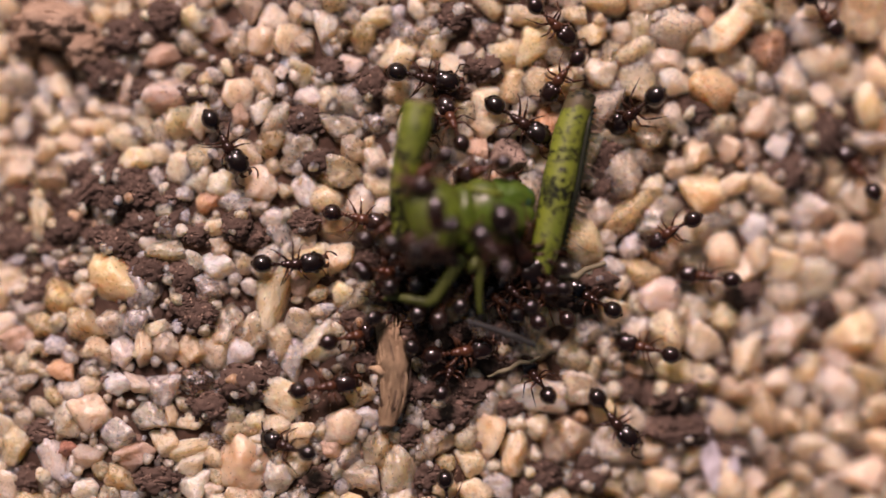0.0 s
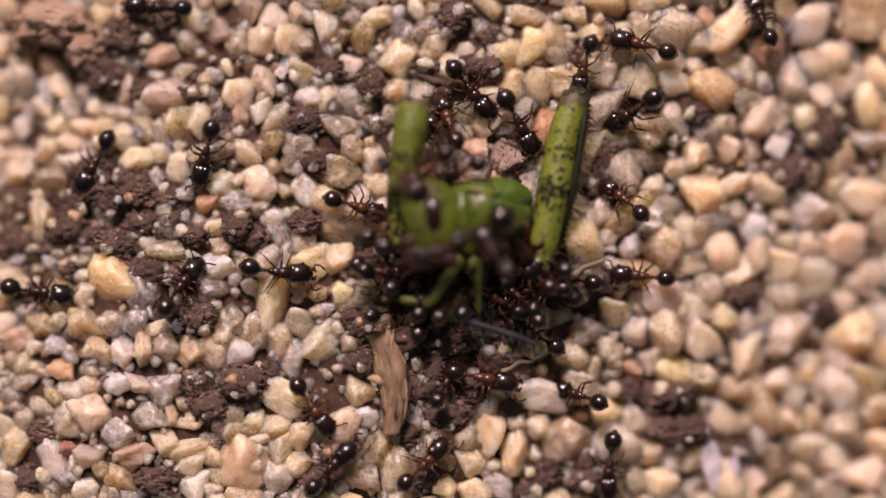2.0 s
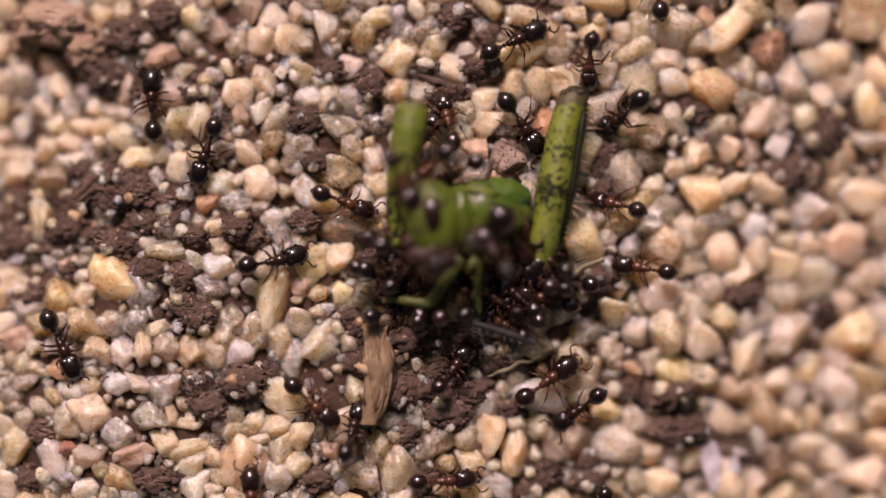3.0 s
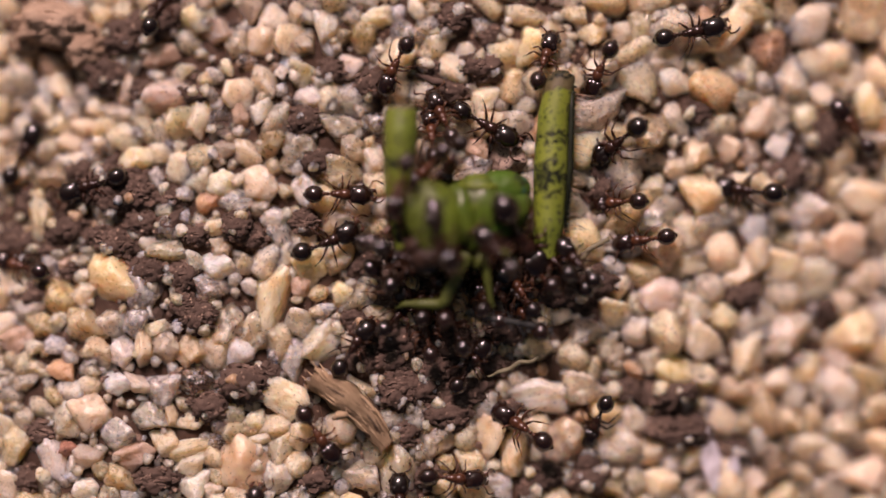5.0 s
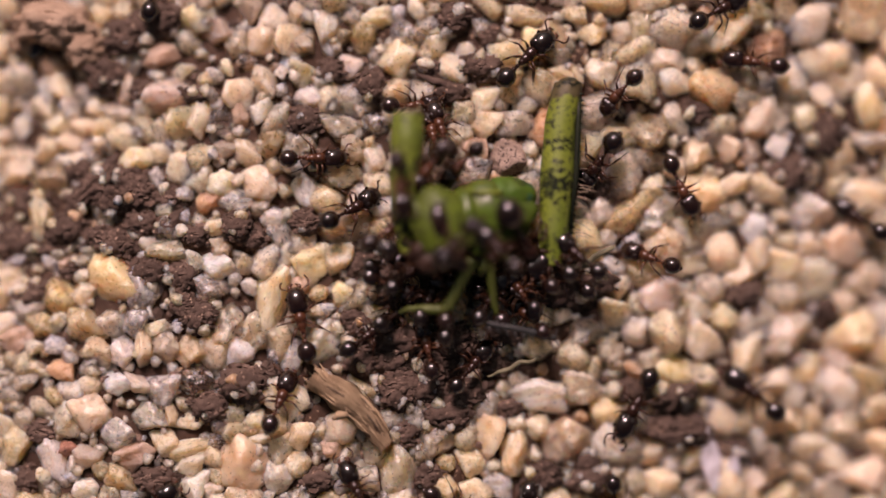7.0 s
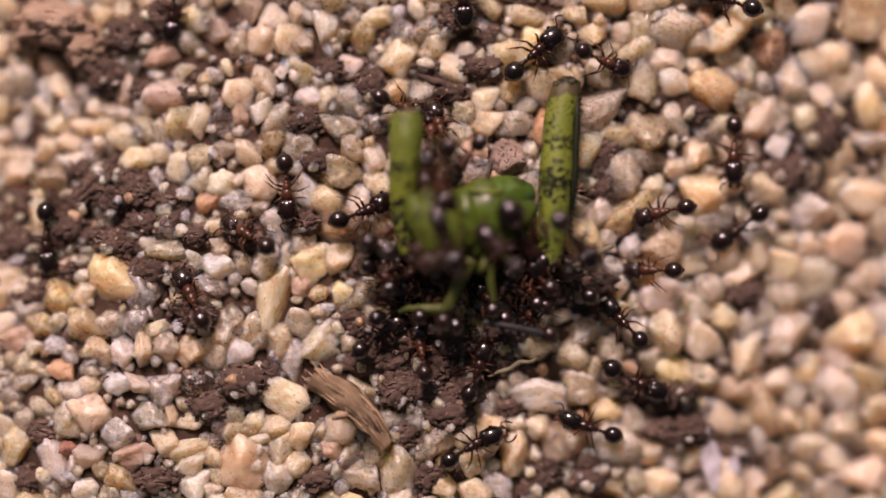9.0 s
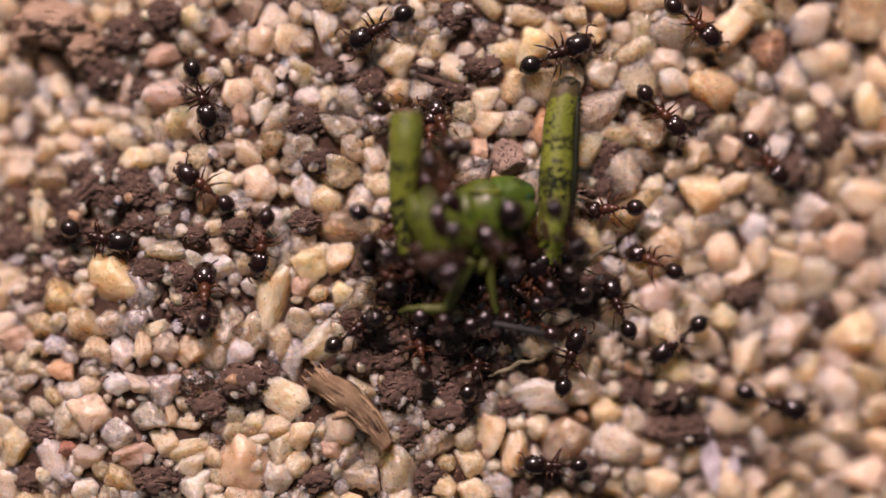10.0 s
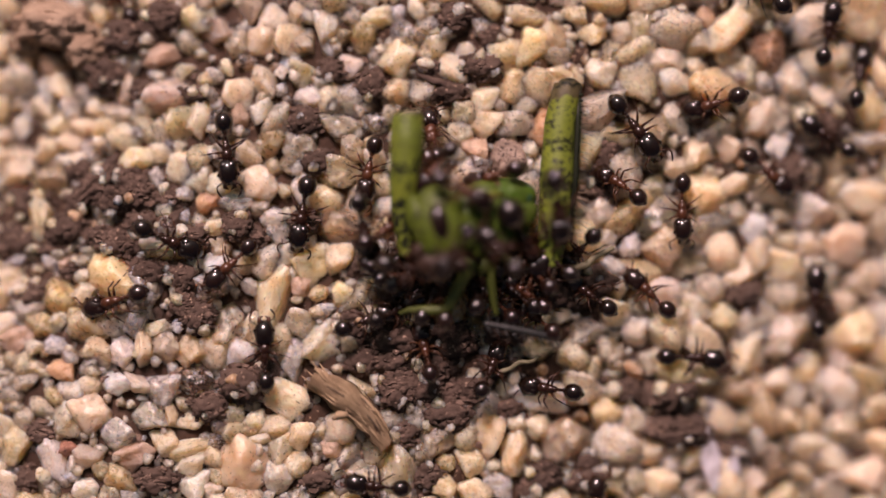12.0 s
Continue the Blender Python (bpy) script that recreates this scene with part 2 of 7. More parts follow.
def blob(bm, centre, radii, turn=(0, 0, 0), seg=14, ring=9, lump=0.0, lump_scale=2.0, seed=0):
    """A closed rounded body, optionally lumpy."""
    m = Matrix.LocRotScale(centre, Euler([radians(a) for a in turn]), radii)
    made = bmesh.ops.create_uvsphere(bm, u_segments=seg, v_segments=ring, radius=1.0)["verts"]
    for v in made:
        if lump:
            v.co *= 1 + lump * noise.noise(v.co * lump_scale + Vector((seed * 7.1, seed * 3.3, 1.7)))
        v.co = m @ v.co
    return made


def tube(bm, points, radii, sides=8, flat=1.0):
    """A tapered round bar along a bent line, closed at its ends."""
    pts = [Vector(p) for p in points]
    rings = []
    side = None
    for i, p in enumerate(pts):
        d = (pts[min(i + 1, len(pts) - 1)] - pts[max(i - 1, 0)]).normalized()
        if side is None:
            side = d.orthogonal().normalized()
        side = (side - d * side.dot(d)).normalized()
        up = d.cross(side)
        rings.append([bm.verts.new(p + radii[i] * (side * math.cos(a) * flat + up * math.sin(a)))
                      for a in (2 * math.pi * k / sides for k in range(sides))])
    for a, b in zip(rings, rings[1:]):
        for k in range(sides):
            bm.faces.new((a[k], a[(k + 1) % sides], b[(k + 1) % sides], b[k]))
    bm.faces.new(rings[0])
    bm.faces.new(rings[-1])


def smoothstep(a, b, x):
    t = min(max((x - a) / (b - a), 0), 1)
    return t * t * (3 - 2 * t)


def dip(x, y):
    """How far the sand sinks towards one far corner."""
    return 1.1 * smoothstep(8.5, 16.0, 0.55 * y - 0.85 * x)


def slope(x, y):
    """How far the sand falls away on one side."""
    return 2.2 * smoothstep(1.0, 19.0, x - 0.60 * y)


def settle(x, y, z):
    """A worker's place, first noted over sand that fell away by 3.1 mm on one side and banked up in one corner, on the sand as it lies."""
    rise = 3.1 * smoothstep(1.0, 19.0, x - 0.10 * y) - slope(x, y) - dip(x, y) - 1.1 * smoothstep(4.5, 0.5, math.hypot(x + 14.5, y - 8.3))
    return x * (1 - rise / 120) * MM, y * (1 - rise / 120) * MM, (z + rise) * MM


def lie(x, y):
    """Height of the sand's mean surface at (x, y), millimetres: it falls away on one side and in one corner."""
    h = -slope(x, y)
    h -= 0.35 * smoothstep(9.0, 17.0, -x) + dip(x, y)
    h += 0.22 * noise.noise(Vector((x * 0.28, y * 0.28, 4.2)))
    return h


# ---- the ground ----
rng = random.Random(11)


def ground_sheet():
    xs = [-6000, -1500, -400, -110, -60, -34] + [-26 + 0.2 * i for i in range(261)] + [34, 60, 110, 400, 1500, 6000]
    ys = [-6000, -1500, -400, -110, -50, -26] + [-18 + 0.2 * i for i in range(181)] + [26, 50, 110, 400, 1500, 6000]
    bm = bmesh.new()
    grid = [[None] * len(ys) for _ in xs]
    for i, x in enumerate(xs):
        for j, y in enumerate(ys):
            near = 1 - smoothstep(20, 40, math.hypot(x, y))
            z = near * lie(x, y) - 0.20 + 0.20 * near * noise.fractal(Vector((x * 1.1, y * 1.1, 0.5)), 0.8, 2.1, 4)
            grid[i][j] = bm.verts.new((x, y, z))
    for i in range(len(xs) - 1):
        for j in range(len(ys) - 1):
            bm.faces.new((grid[i][j], grid[i + 1][j], grid[i + 1][j + 1], grid[i][j + 1]))
    for f in bm.faces:
        c = f.calc_center_median()
        f.material_index = int(abs(c.x) > 22 or abs(c.y) > 14)
    ob = new("ground", link_mesh("ground", bm, SOIL))
    ob.data.materials.append(FAR_SAND)
    return tagged(ob, "coarse cream and honey sand over dark brown soil", "sand", kind="structure")


ground = ground_sheet()


def ball(level):
    bm = bmesh.new()
    bmesh.ops.create_icosphere(bm, subdivisions=level, radius=1.0)
    dirs = np.array([v.co[:] for v in bm.verts])
    tris = np.array([[v.index for v in f.verts] for f in bm.faces])
    bm.free()
    return dirs / np.linalg.norm(dirs, axis=1, keepdims=True), tris


BALLS = {level: ball(level) for level in (2, 3, 4)}


def grain_shape(seed, level=4):
    """A broken grain of about unit radius: flat cleavage faces meeting in worn edges, scooped fractures, a lumpy outline."""
    r = np.random.RandomState(seed)
    dirs, tris = BALLS[level]
    normals = []
    while len(normals) < r.randint(10, 18):
        d = r.normal(size=3)
        d /= np.linalg.norm(d)
        if all(np.dot(d, e) < 0.80 for e in normals):
            normals.append(d)
    normals = np.array(normals)
    reach = r.uniform(0.66, 1.0, len(normals))
    sharp = r.uniform(12, 34)
    rad = (((np.maximum(dirs @ normals.T, 0) / reach) ** sharp).sum(axis=1) + 0.55 ** sharp) ** (-1 / sharp)
    for _ in range(r.randint(1, 4)):
        d = r.normal(size=3)
        d /= np.linalg.norm(d)
        near = np.clip((dirs @ d - 0.62) / 0.38, 0, 1)
        rad *= 1 - r.uniform(0.10, 0.30) * near ** 0.7
    shift = Vector((seed * 3.7, 0.3, 1.1))
    lump = r.uniform(0.05, 0.17)
    for i, d in enumerate(dirs):
        v = Vector(d)
        rad[i] *= 1 + lump * noise.noise(v * 1.3 + shift) + 0.075 * noise.noise(v * 3.2 + shift) + 0.028 * noise.noise(v * 8.5 + shift)
    p = dirs * rad[:, None]
    p -= (p.max(axis=0) + p.min(axis=0)) / 2
    return p / (np.abs(p).max(axis=0) ** 0.7) * 0.93, tris


def shape_mesh(name, bm, mat):
    for f in bm.faces:
        f.smooth = True
    me = bpy.data.meshes.new(name)
    bm.to_mesh(me)
    bm.free()
    me.materials.append(mat)
    return me


def grain_mesh(points, tris, mat):
    me = bpy.data.meshes.new("grain")
    me.from_pydata(points.tolist(), [], tris.tolist())
    me.polygons.foreach_set("use_smooth", np.full(len(tris), True))
    me.materials.append(mat)
    return me


FORMS = [grain_shape(100 + k) for k in range(26)]
SHAPES = {(kind, k): grain_mesh(*FORMS[(k + 8 * i) % 26], GRAIN[kind]) for i, kind in enumerate(GRAIN) for k in range(12)}
TAKEN = []


def grain(x, y, long, wide, turn, kind, lift=0.0):
    """One grain of sand, its outline long by wide, turned about the upright."""
    ob = new("grain", SHAPES[kind, rng.randrange(12)])
    long, wide = long * 1.13, wide * 1.13
    ob.parent = ground
    deep = 0.5 * (long + wide) * rng.uniform(0.7, 0.95)
    ob.matrix_basis = pose(x * MM, y * MM, (lie(x, y) + lift - 0.12 * deep) * MM, rng.uniform(-18, 18), rng.uniform(-18, 18), turn) @ Matrix.Diagonal(
        (long * MM / 1.76, wide * MM / 1.76, deep * MM / 1.8, 1))
    TAKEN.append((x, y, 0.25 * (long + wide)))


CLOD_SHAPES = []
for k in range(5):
    bmc = bmesh.new()
    bmesh.ops.create_icosphere(bmc, subdivisions=4, radius=1.0)
    for v in bmc.verts:
        p = v.co + Vector((k * 5.3, 1.0, 2.0))
        v.co *= 0.92 + 0.30 * noise.noise(p * 1.6) + 0.20 * noise.noise(p * 4.5) + 0.13 * noise.noise(p * 9) + 0.08 * noise.noise(p * 17)
    CLOD_SHAPES.append(shape_mesh("soil_clod", bmc, CLOD if k < 4 else PALE_CLOD))


CLODS = []


def clod(x, y, long, wide, turn, lift=0.0, pale=False):
    """A crumb of dark soil lying between the grains; some darken shaded sand."""
    ob = new("soil_clod", CLOD_SHAPES[4] if pale else rng.choice(CLOD_SHAPES[:4]))
    ob.parent = ground
    deep = 0.45 * (long + wide) * 0.5
    ob.matrix_basis = pose(x * MM, y * MM, (lie(x, y) + lift - 0.2) * MM, 0, 0, turn) @ Matrix.Diagonal(
        (long * MM / 2, wide * MM / 2, deep * MM, 1))
    TAKEN.append((x, y, 0.20 * (long + wide)))
    CLODS.append((x, y, long, wide, turn, lift, deep, pale))


# dark soil crumbs, some darkening the grasshopper's shade: x, y, length, width, turn, lift
clod(-11.30, 7.70, 1.90, 1.50, 20, 0.25)
clod(-9.90, 8.30, 1.60, 1.20, 0, 0.25)
clod(-12.00, 6.20, 1.80, 1.40, -30, 0.25)
clod(-10.60, 5.60, 1.20, 1.00, 0, 0.20)
clod(-12.41, 2.23, 0.92, 2.45, -45, 0.10)
clod(-10.78, 2.02, 1.40, 1.22, 0, 0.20)
clod(-8.77, 0.45, 1.00, 0.82, 0, 0.20)
clod(-7.26, 0.81, 1.20, 1.14, 0, 0.30)
clod(-4.87, 0.91, 1.12, 0.94, 0, 0.30)
clod(-8.66, -2.42, 1.32, 1.22, 0, 0.20)
clod(-9.18, -0.98, 1.20, 1.22, 0, 0.00)
clod(-7.06, -4.78, 1.92, 1.51, 0, 0.20)
clod(-8.26, -5.57, 1.52, 1.22, 0, 0.10)
clod(-10.06, -8.17, 1.80, 1.14, 0, 0.00)
clod(-14.20, -6.48, 1.12, 0.90, 0, 0.10)
clod(-14.71, -8.18, 1.20, 1.02, 0, 0.00)
clod(-3.98, 6.33, 1.00, 0.94, 0, 0.10)
clod(-4.88, 4.52, 1.40, 1.22, 0, 0.10)
clod(-4.48, 3.12, 1.40, 1.02, 0, 0.10)
clod(-2.58, 5.83, 1.20, 1.35, 0, 0.10)
clod(0.32, 8.23, 1.40, 1.22, 0, 0.10)
clod(1.32, 6.44, 2.00, 1.22, 0, 0.00)
clod(0.12, 5.53, 1.80, 1.02, 0, 0.00)
clod(1.72, 7.64, 1.00, 0.82, 0, 0.00)
clod(-1.58, -4.98, 1.60, 1.63, 0, 0.10)
clod(8.37, -6.49, 2.80, 1.14, -5, 0.30)
clod(8.18, -5.18, 2.20, 1.02, 15, 0.20)
clod(10.65, -1.55, 1.52, 1.22, 0, 0.20)
clod(13.81, 4.40, 1.40, 2.24, 0, 0.00)
clod(12.34, 2.74, 1.80, 1.43, 0, 0.00)
clod(13.69, -2.10, 1.20, 1.10, 0, 0.00)
clod(10.25, -7.21, 1.60, 1.02, 0, 0.00)
clod(3.62, -7.98, 1.40, 1.22, 0, 0.00)
clod(0.32, -5.18, 1.80, 1.43, 0, -0.10)
clod(-0.48, -7.97, 1.20, 1.22, 0, -0.10)
clod(-4.47, -8.17, 1.60, 1.02, 0, 0.00)
clod(-6.06, -4.38, 0.72, 0.82, 0, 0.20)
clod(-8.69, 5.52, 1.40, 0.82, 0, 0.10)
clod(-10.51, 7.85, 1.20, 1.63, 0, 0.00)
clod(-0.48, 6.44, 1.40, 0.82, 0, 0.00)
clod(9.02, 4.92, 1.40, 1.02, 0, 0.00)
clod(-2.88, -3.98, 1.40, 1.22, 0, -0.10)
clod(-13.42, 0.73, 1.80, 1.22, 20, 0.10)
clod(-11.79, 1.82, 1.60, 1.14, -20, 0.20)
clod(-10.68, 0.92, 1.32, 1.02, 0, 0.10)
clod(-13.83, 0.04, 1.40, 0.73, 0, 0.00)
clod(-11.13, 2.58, 1.32, 0.90, 0, 0.10)
clod(-12.93, 2.84, 1.20, 1.22, 0, 0.00)
clod(-15.36, 0.24, 1.20, 1.02, 0, 0.00)
clod(0.12, -5.87, 2.00, 1.22, 0, 0.00)
clod(1.02, -4.98, 1.60, 1.14, 0, 0.00)
clod(-1.38, -6.57, 1.20, 1.02, 0, 0.00)
clod(5.13, -7.58, 1.20, 1.02, 0, 0.00)
clod(6.45, -4.98, 1.40, 1.02, 0, 0.00)
clod(-9.08, -1.98, 1.20, 1.02, 0, 0.00)
clod(-6.68, 0.42, 1.12, 0.90, 0, 0.10)
clod(-9.69, 1.82, 1.20, 1.02, 0, 0.00)
clod(-3.28, -2.38, 1.00, 0.82, 0, 0.00)
clod(-1.88, -3.98, 1.80, 1.22, 0, -0.10)
clod(-0.28, -4.18, 1.80, 1.43, 0, -0.10)
clod(1.92, -3.98, 1.60, 1.22, 0, -0.10)
clod(3.93, -1.57, 1.80, 1.22, 0, -0.10)
clod(5.55, 2.86, 1.20, 1.22, 0, -0.10)
clod(7.38, -4.98, 1.20, 0.82, 0, -0.10)
clod(-13.95, 8.05, 3.30, 1.75, 0, 0.75, True)
clod(-12.75, 7.20, 1.90, 1.40, 30, 0.60, True)
clod(-14.93, 7.46, 1.20, 0.94, 0, 0.40, True)
# added dark clods: they deepen the shade below the grasshopper
clod(-1.58, -3.18, 2.20, 1.43, 0, -0.05)
clod(0.32, -3.18, 2.20, 1.43, 10, -0.05)
clod(2.02, -2.98, 1.80, 1.22, 0, -0.10)
clod(-2.88, -2.78, 1.20, 1.22, 0, -0.05)
clod(-0.88, -4.98, 1.80, 1.22, 0, 0.00)
clod(-1.88, -1.58, 1.80, 1.22, 0, -0.10)
clod(3.53, -0.57, 2.00, 1.63, 0, -0.10)
clod(2.32, -5.58, 1.20, 0.82, 0, -0.10)
clod(3.22, -8.48, 1.40, 1.02, 0, -0.10)
clod(-14.56, 1.65, 1.40, 1.22, 0, -0.05)
clod(-12.21, 0.43, 1.40, 0.82, 0, 0.00)
# six low dark clods darken the sand in the grasshopper's shadow
clod(-1.88, -1.17, 1.80, 1.22, 10, -0.30)
clod(-0.08, -1.17, 2.20, 1.43, 0, -0.30)
clod(1.92, -1.17, 2.20, 1.43, 0, -0.30)
clod(3.73, -1.17, 2.20, 1.22, 0, -0.30)
clod(5.15, -0.76, 1.40, 1.02, 0, -0.30)
clod(-1.68, -0.27, 1.40, 1.02, 0, -0.30)
clod(-2.88, -0.57, 1.60, 1.22, 20, -0.20)
clod(-3.25, 0.27, 1.20, 1.02, 0, -0.20)
clod(5.85, 3.66, 1.20, 1.84, 0, -0.10)
clod(5.59, 2.15, 1.00, 1.22, 0, -0.10)
clod(5.13, -8.19, 1.80, 1.14, 0, 0.00)
clod(-14.54, -1.57, 1.80, 1.02, 10, 0.00)
clod(-11.60, 0.23, 2.20, 1.22, -15, 0.00)
clod(-10.44, -0.82, 1.52, 1.14, 0, 0.00)
clod(-15.16, 0.24, 1.60, 1.22, 0, 0.00)
clod(-9.68, 0.92, 1.32, 0.94, 30, 0.00)
clod(-12.91, -0.77, 1.40, 0.94, 0, 0.00)
clod(5.45, -1.17, 1.80, 1.14, 0, -0.10)
clod(4.74, -1.67, 1.60, 1.02, 20, -0.20)
clod(0.22, -6.07, 1.40, 1.14, 0, 0.00)
clod(-0.68, -4.98, 1.20, 1.02, 0, 0.00)

# the grains that can be told apart: x, y, length, width, turn, kind
grain(-15.19, 6.12, 1.10, 1.22, 0, "C")
grain(-14.29, 5.72, 0.60, 0.82, 0, "W")
grain(-13.95, 6.63, 0.90, 0.82, 0, "T")
grain(-13.25, 5.07, 0.90, 0.92, 0, "W")
grain(-12.25, 5.63, 0.56, 0.51, 0, "G")
grain(-11.05, 6.67, 1.00, 0.82, 20, "C")
grain(-11.26, 5.73, 0.80, 1.02, 0, "O")
grain(-10.53, 5.12, 0.84, 0.92, 0, "C")
grain(-11.60, 4.77, 1.00, 0.82, 0, "O")
grain(-9.89, 5.52, 1.60, 1.33, 20, "P")
grain(-9.28, 4.52, 1.20, 1.22, 0, "Y")
grain(-9.84, 4.26, 0.90, 0.98, 0, "C")
grain(-8.68, 4.52, 0.84, 1.18, 0, "C")
grain(-13.72, 4.49, 0.90, 0.57, 0, "Y")
grain(-14.99, 4.42, 0.70, 0.82, 0, "C")
grain(-12.81, 4.40, 0.90, 0.71, 0, "O")
grain(-12.04, 4.27, 0.80, 0.92, 0, "C")
grain(-13.32, 3.84, 1.00, 0.71, 0, "O")
grain(-14.14, 3.55, 0.80, 1.02, 0, "C")
grain(-13.12, 3.14, 1.00, 0.82, 20, "C")
grain(-15.05, 3.15, 1.20, 1.02, 0, "C")
grain(-12.51, 3.53, 0.80, 0.82, 0, "G")
grain(-10.83, 3.12, 1.20, 0.92, 0, "Y")
grain(-9.19, 6.32, 0.90, 0.51, 20, "C")
grain(-8.99, 7.33, 0.80, 0.71, 0, "C")
grain(-9.69, 8.03, 0.70, 0.92, 0, "T")
grain(-9.99, 6.93, 1.20, 0.82, 0, "T")
grain(-8.03, 7.79, 1.12, 0.94, 0, "P")
grain(-6.39, 7.43, 1.10, 1.02, 0, "O")
grain(-6.79, 8.47, 0.80, 0.92, 0, "O")
grain(-5.49, 7.43, 1.00, 1.22, 0, "Y")
grain(-6.99, 6.68, 0.64, 0.45, 0, "G")
grain(-6.34, 5.86, 0.84, 1.22, 0, "C")
grain(-7.28, 5.52, 1.04, 1.12, 0, "Y")
grain(-6.48, 4.86, 0.84, 0.78, 0, "C")
grain(-5.42, 6.58, 0.64, 0.53, 0, "W")
grain(-5.74, 6.26, 0.44, 0.51, 0, "O")
grain(-5.78, 5.66, 0.50, 0.45, 0, "G")
grain(-8.08, 6.12, 0.52, 0.61, 0, "G")
grain(-7.88, 4.52, 0.90, 0.92, 0, "G")
grain(-6.94, 3.38, 0.72, 1.14, 20, "Y")
grain(-6.12, 3.66, 0.90, 1.02, 0, "Y")
grain(-7.68, 3.52, 0.80, 0.61, 0, "O")
grain(-7.18, 4.72, 0.50, 0.82, 0, "T")
grain(-5.44, 2.98, 0.70, 0.65, 0, "C")
grain(-4.24, 7.87, 0.86, 1.18, -10, "C")
grain(-3.58, 7.55, 0.60, 0.53, 0, "Y")
grain(-3.94, 7.09, 0.64, 0.53, 0, "G")
grain(-2.88, 7.55, 0.84, 1.10, -10, "Y")
grain(-2.32, 8.27, 1.16, 0.73, 0, "C")
grain(-1.60, 8.35, 0.44, 0.57, 0, "G")
grain(-1.28, 7.59, 1.20, 0.94, 0, "G")
grain(-1.56, 6.66, 1.20, 1.22, 0, "Y")
grain(-0.32, 8.53, 0.80, 0.65, 0, "C")
grain(0.02, 8.33, 0.44, 0.57, 0, "G")
grain(-0.02, 7.59, 0.84, 0.78, 0, "Y")
grain(-4.98, 7.33, 0.90, 0.82, 0, "C")
grain(-5.15, 8.33, 0.60, 0.82, 0, "O")
grain(-4.98, 6.26, 0.90, 0.92, 0, "Y")
grain(-5.24, 6.58, 0.44, 0.49, 0, "C")
grain(-4.78, 5.42, 1.00, 0.82, 0, "G")
grain(-3.32, 5.26, 1.00, 1.06, 0, "W")
grain(-3.74, 4.32, 1.28, 0.98, 0, "C")
grain(-2.38, 4.38, 0.90, 0.82, 0, "G")
grain(-3.12, 3.46, 0.90, 1.02, 0, "Y")
grain(-2.32, 3.26, 0.96, 1.02, 0, "W")
grain(-1.88, 4.82, 0.50, 0.71, 0, "C")
grain(-3.32, 6.46, 0.80, 0.82, 0, "P")
grain(-3.58, 2.72, 1.32, 1.02, 0, "Y")
grain(-0.38, 6.92, 0.80, 1.22, 0, "C")
grain(1.56, 4.46, 1.10, 0.98, 0, "O")
grain(4.69, 8.35, 0.84, 0.73, 0, "Y")
grain(3.93, 7.54, 0.90, 1.02, 0, "O")
grain(1.42, 7.93, 0.68, 0.65, 0, "G")
grain(2.22, 6.83, 1.20, 1.12, 0, "C")
grain(2.92, 8.27, 1.20, 0.69, 0, "C")
grain(0.82, 7.03, 0.60, 0.61, 0, "O")
grain(4.03, 6.88, 1.00, 0.61, 0, "C")
grain(4.33, 5.94, 1.20, 1.12, 0, "O")
grain(1.12, 3.58, 0.90, 0.82, 0, "T")
grain(7.07, 7.79, 0.88, 1.22, 20, "Y")
grain(9.07, 7.43, 1.20, 1.02, 0, "C")
grain(7.88, 6.74, 1.30, 1.02, 0, "C")
grain(8.29, 5.90, 1.00, 1.02, 0, "C")
grain(10.15, 7.06, 0.90, 1.12, 0, "Y")
grain(11.08, 8.50, 1.20, 1.02, 0, "Y")
grain(12.23, 8.63, 1.00, 0.92, 0, "C")
grain(15.16, 8.39, 2.00, 1.73, 0, "C")
grain(14.42, 6.03, 1.30, 1.33, 0, "C")
grain(12.08, 4.66, 0.76, 1.02, 0, "C")
grain(13.06, 4.68, 0.96, 1.02, 0, "C")
grain(10.66, 5.34, 1.20, 1.02, 0, "Y")
grain(11.08, 3.63, 0.80, 1.02, 0, "P")
grain(11.91, 3.70, 0.80, 0.92, 0, "P")
grain(10.14, 3.61, 0.70, 1.02, 0, "O")
grain(9.11, 3.45, 1.00, 1.06, 0, "Y")
grain(8.23, 4.59, 0.72, 1.12, 30, "C")
grain(6.15, 4.09, 1.20, 0.82, 0, "Y")
grain(5.34, 7.66, 1.00, 0.82, 0, "C")
grain(6.05, 6.97, 0.90, 0.82, 0, "Y")
grain(15.46, 5.12, 1.20, 1.63, 0, "C")
grain(15.25, 3.89, 1.40, 0.82, 0, "C")
grain(7.37, 3.17, 1.00, 0.73, 0, "C")
grain(13.16, 3.97, 0.60, 0.61, 0, "C")
grain(-14.33, 1.14, 0.84, 1.53, 10, "C")
grain(-14.03, 2.44, 1.40, 1.02, 0, "Y")
grain(-15.25, 2.65, 1.20, 1.02, 0, "C")
grain(-12.09, 1.43, 0.84, 0.98, 0, "O")
grain(-10.18, 2.52, 0.50, 0.71, 0, "G")
grain(-9.27, 1.95, 0.76, 0.57, 0, "G")
grain(-9.77, 0.82, 0.90, 1.12, -20, "C")
grain(-9.87, -0.04, 1.24, 0.78, 10, "Y")
grain(-10.47, 0.22, 0.60, 0.61, 0, "O")
grain(-11.58, 0.12, 0.90, 0.92, 0, "C")
grain(-12.49, -0.08, 0.80, 0.41, 0, "C")
grain(-15.14, -0.37, 0.56, 0.51, 0, "G")
grain(-13.92, -0.37, 0.60, 0.71, 0, "G")
grain(-13.26, -0.67, 0.70, 0.82, 0, "T")
grain(-11.68, -1.08, 1.80, 1.73, 0, "Y")
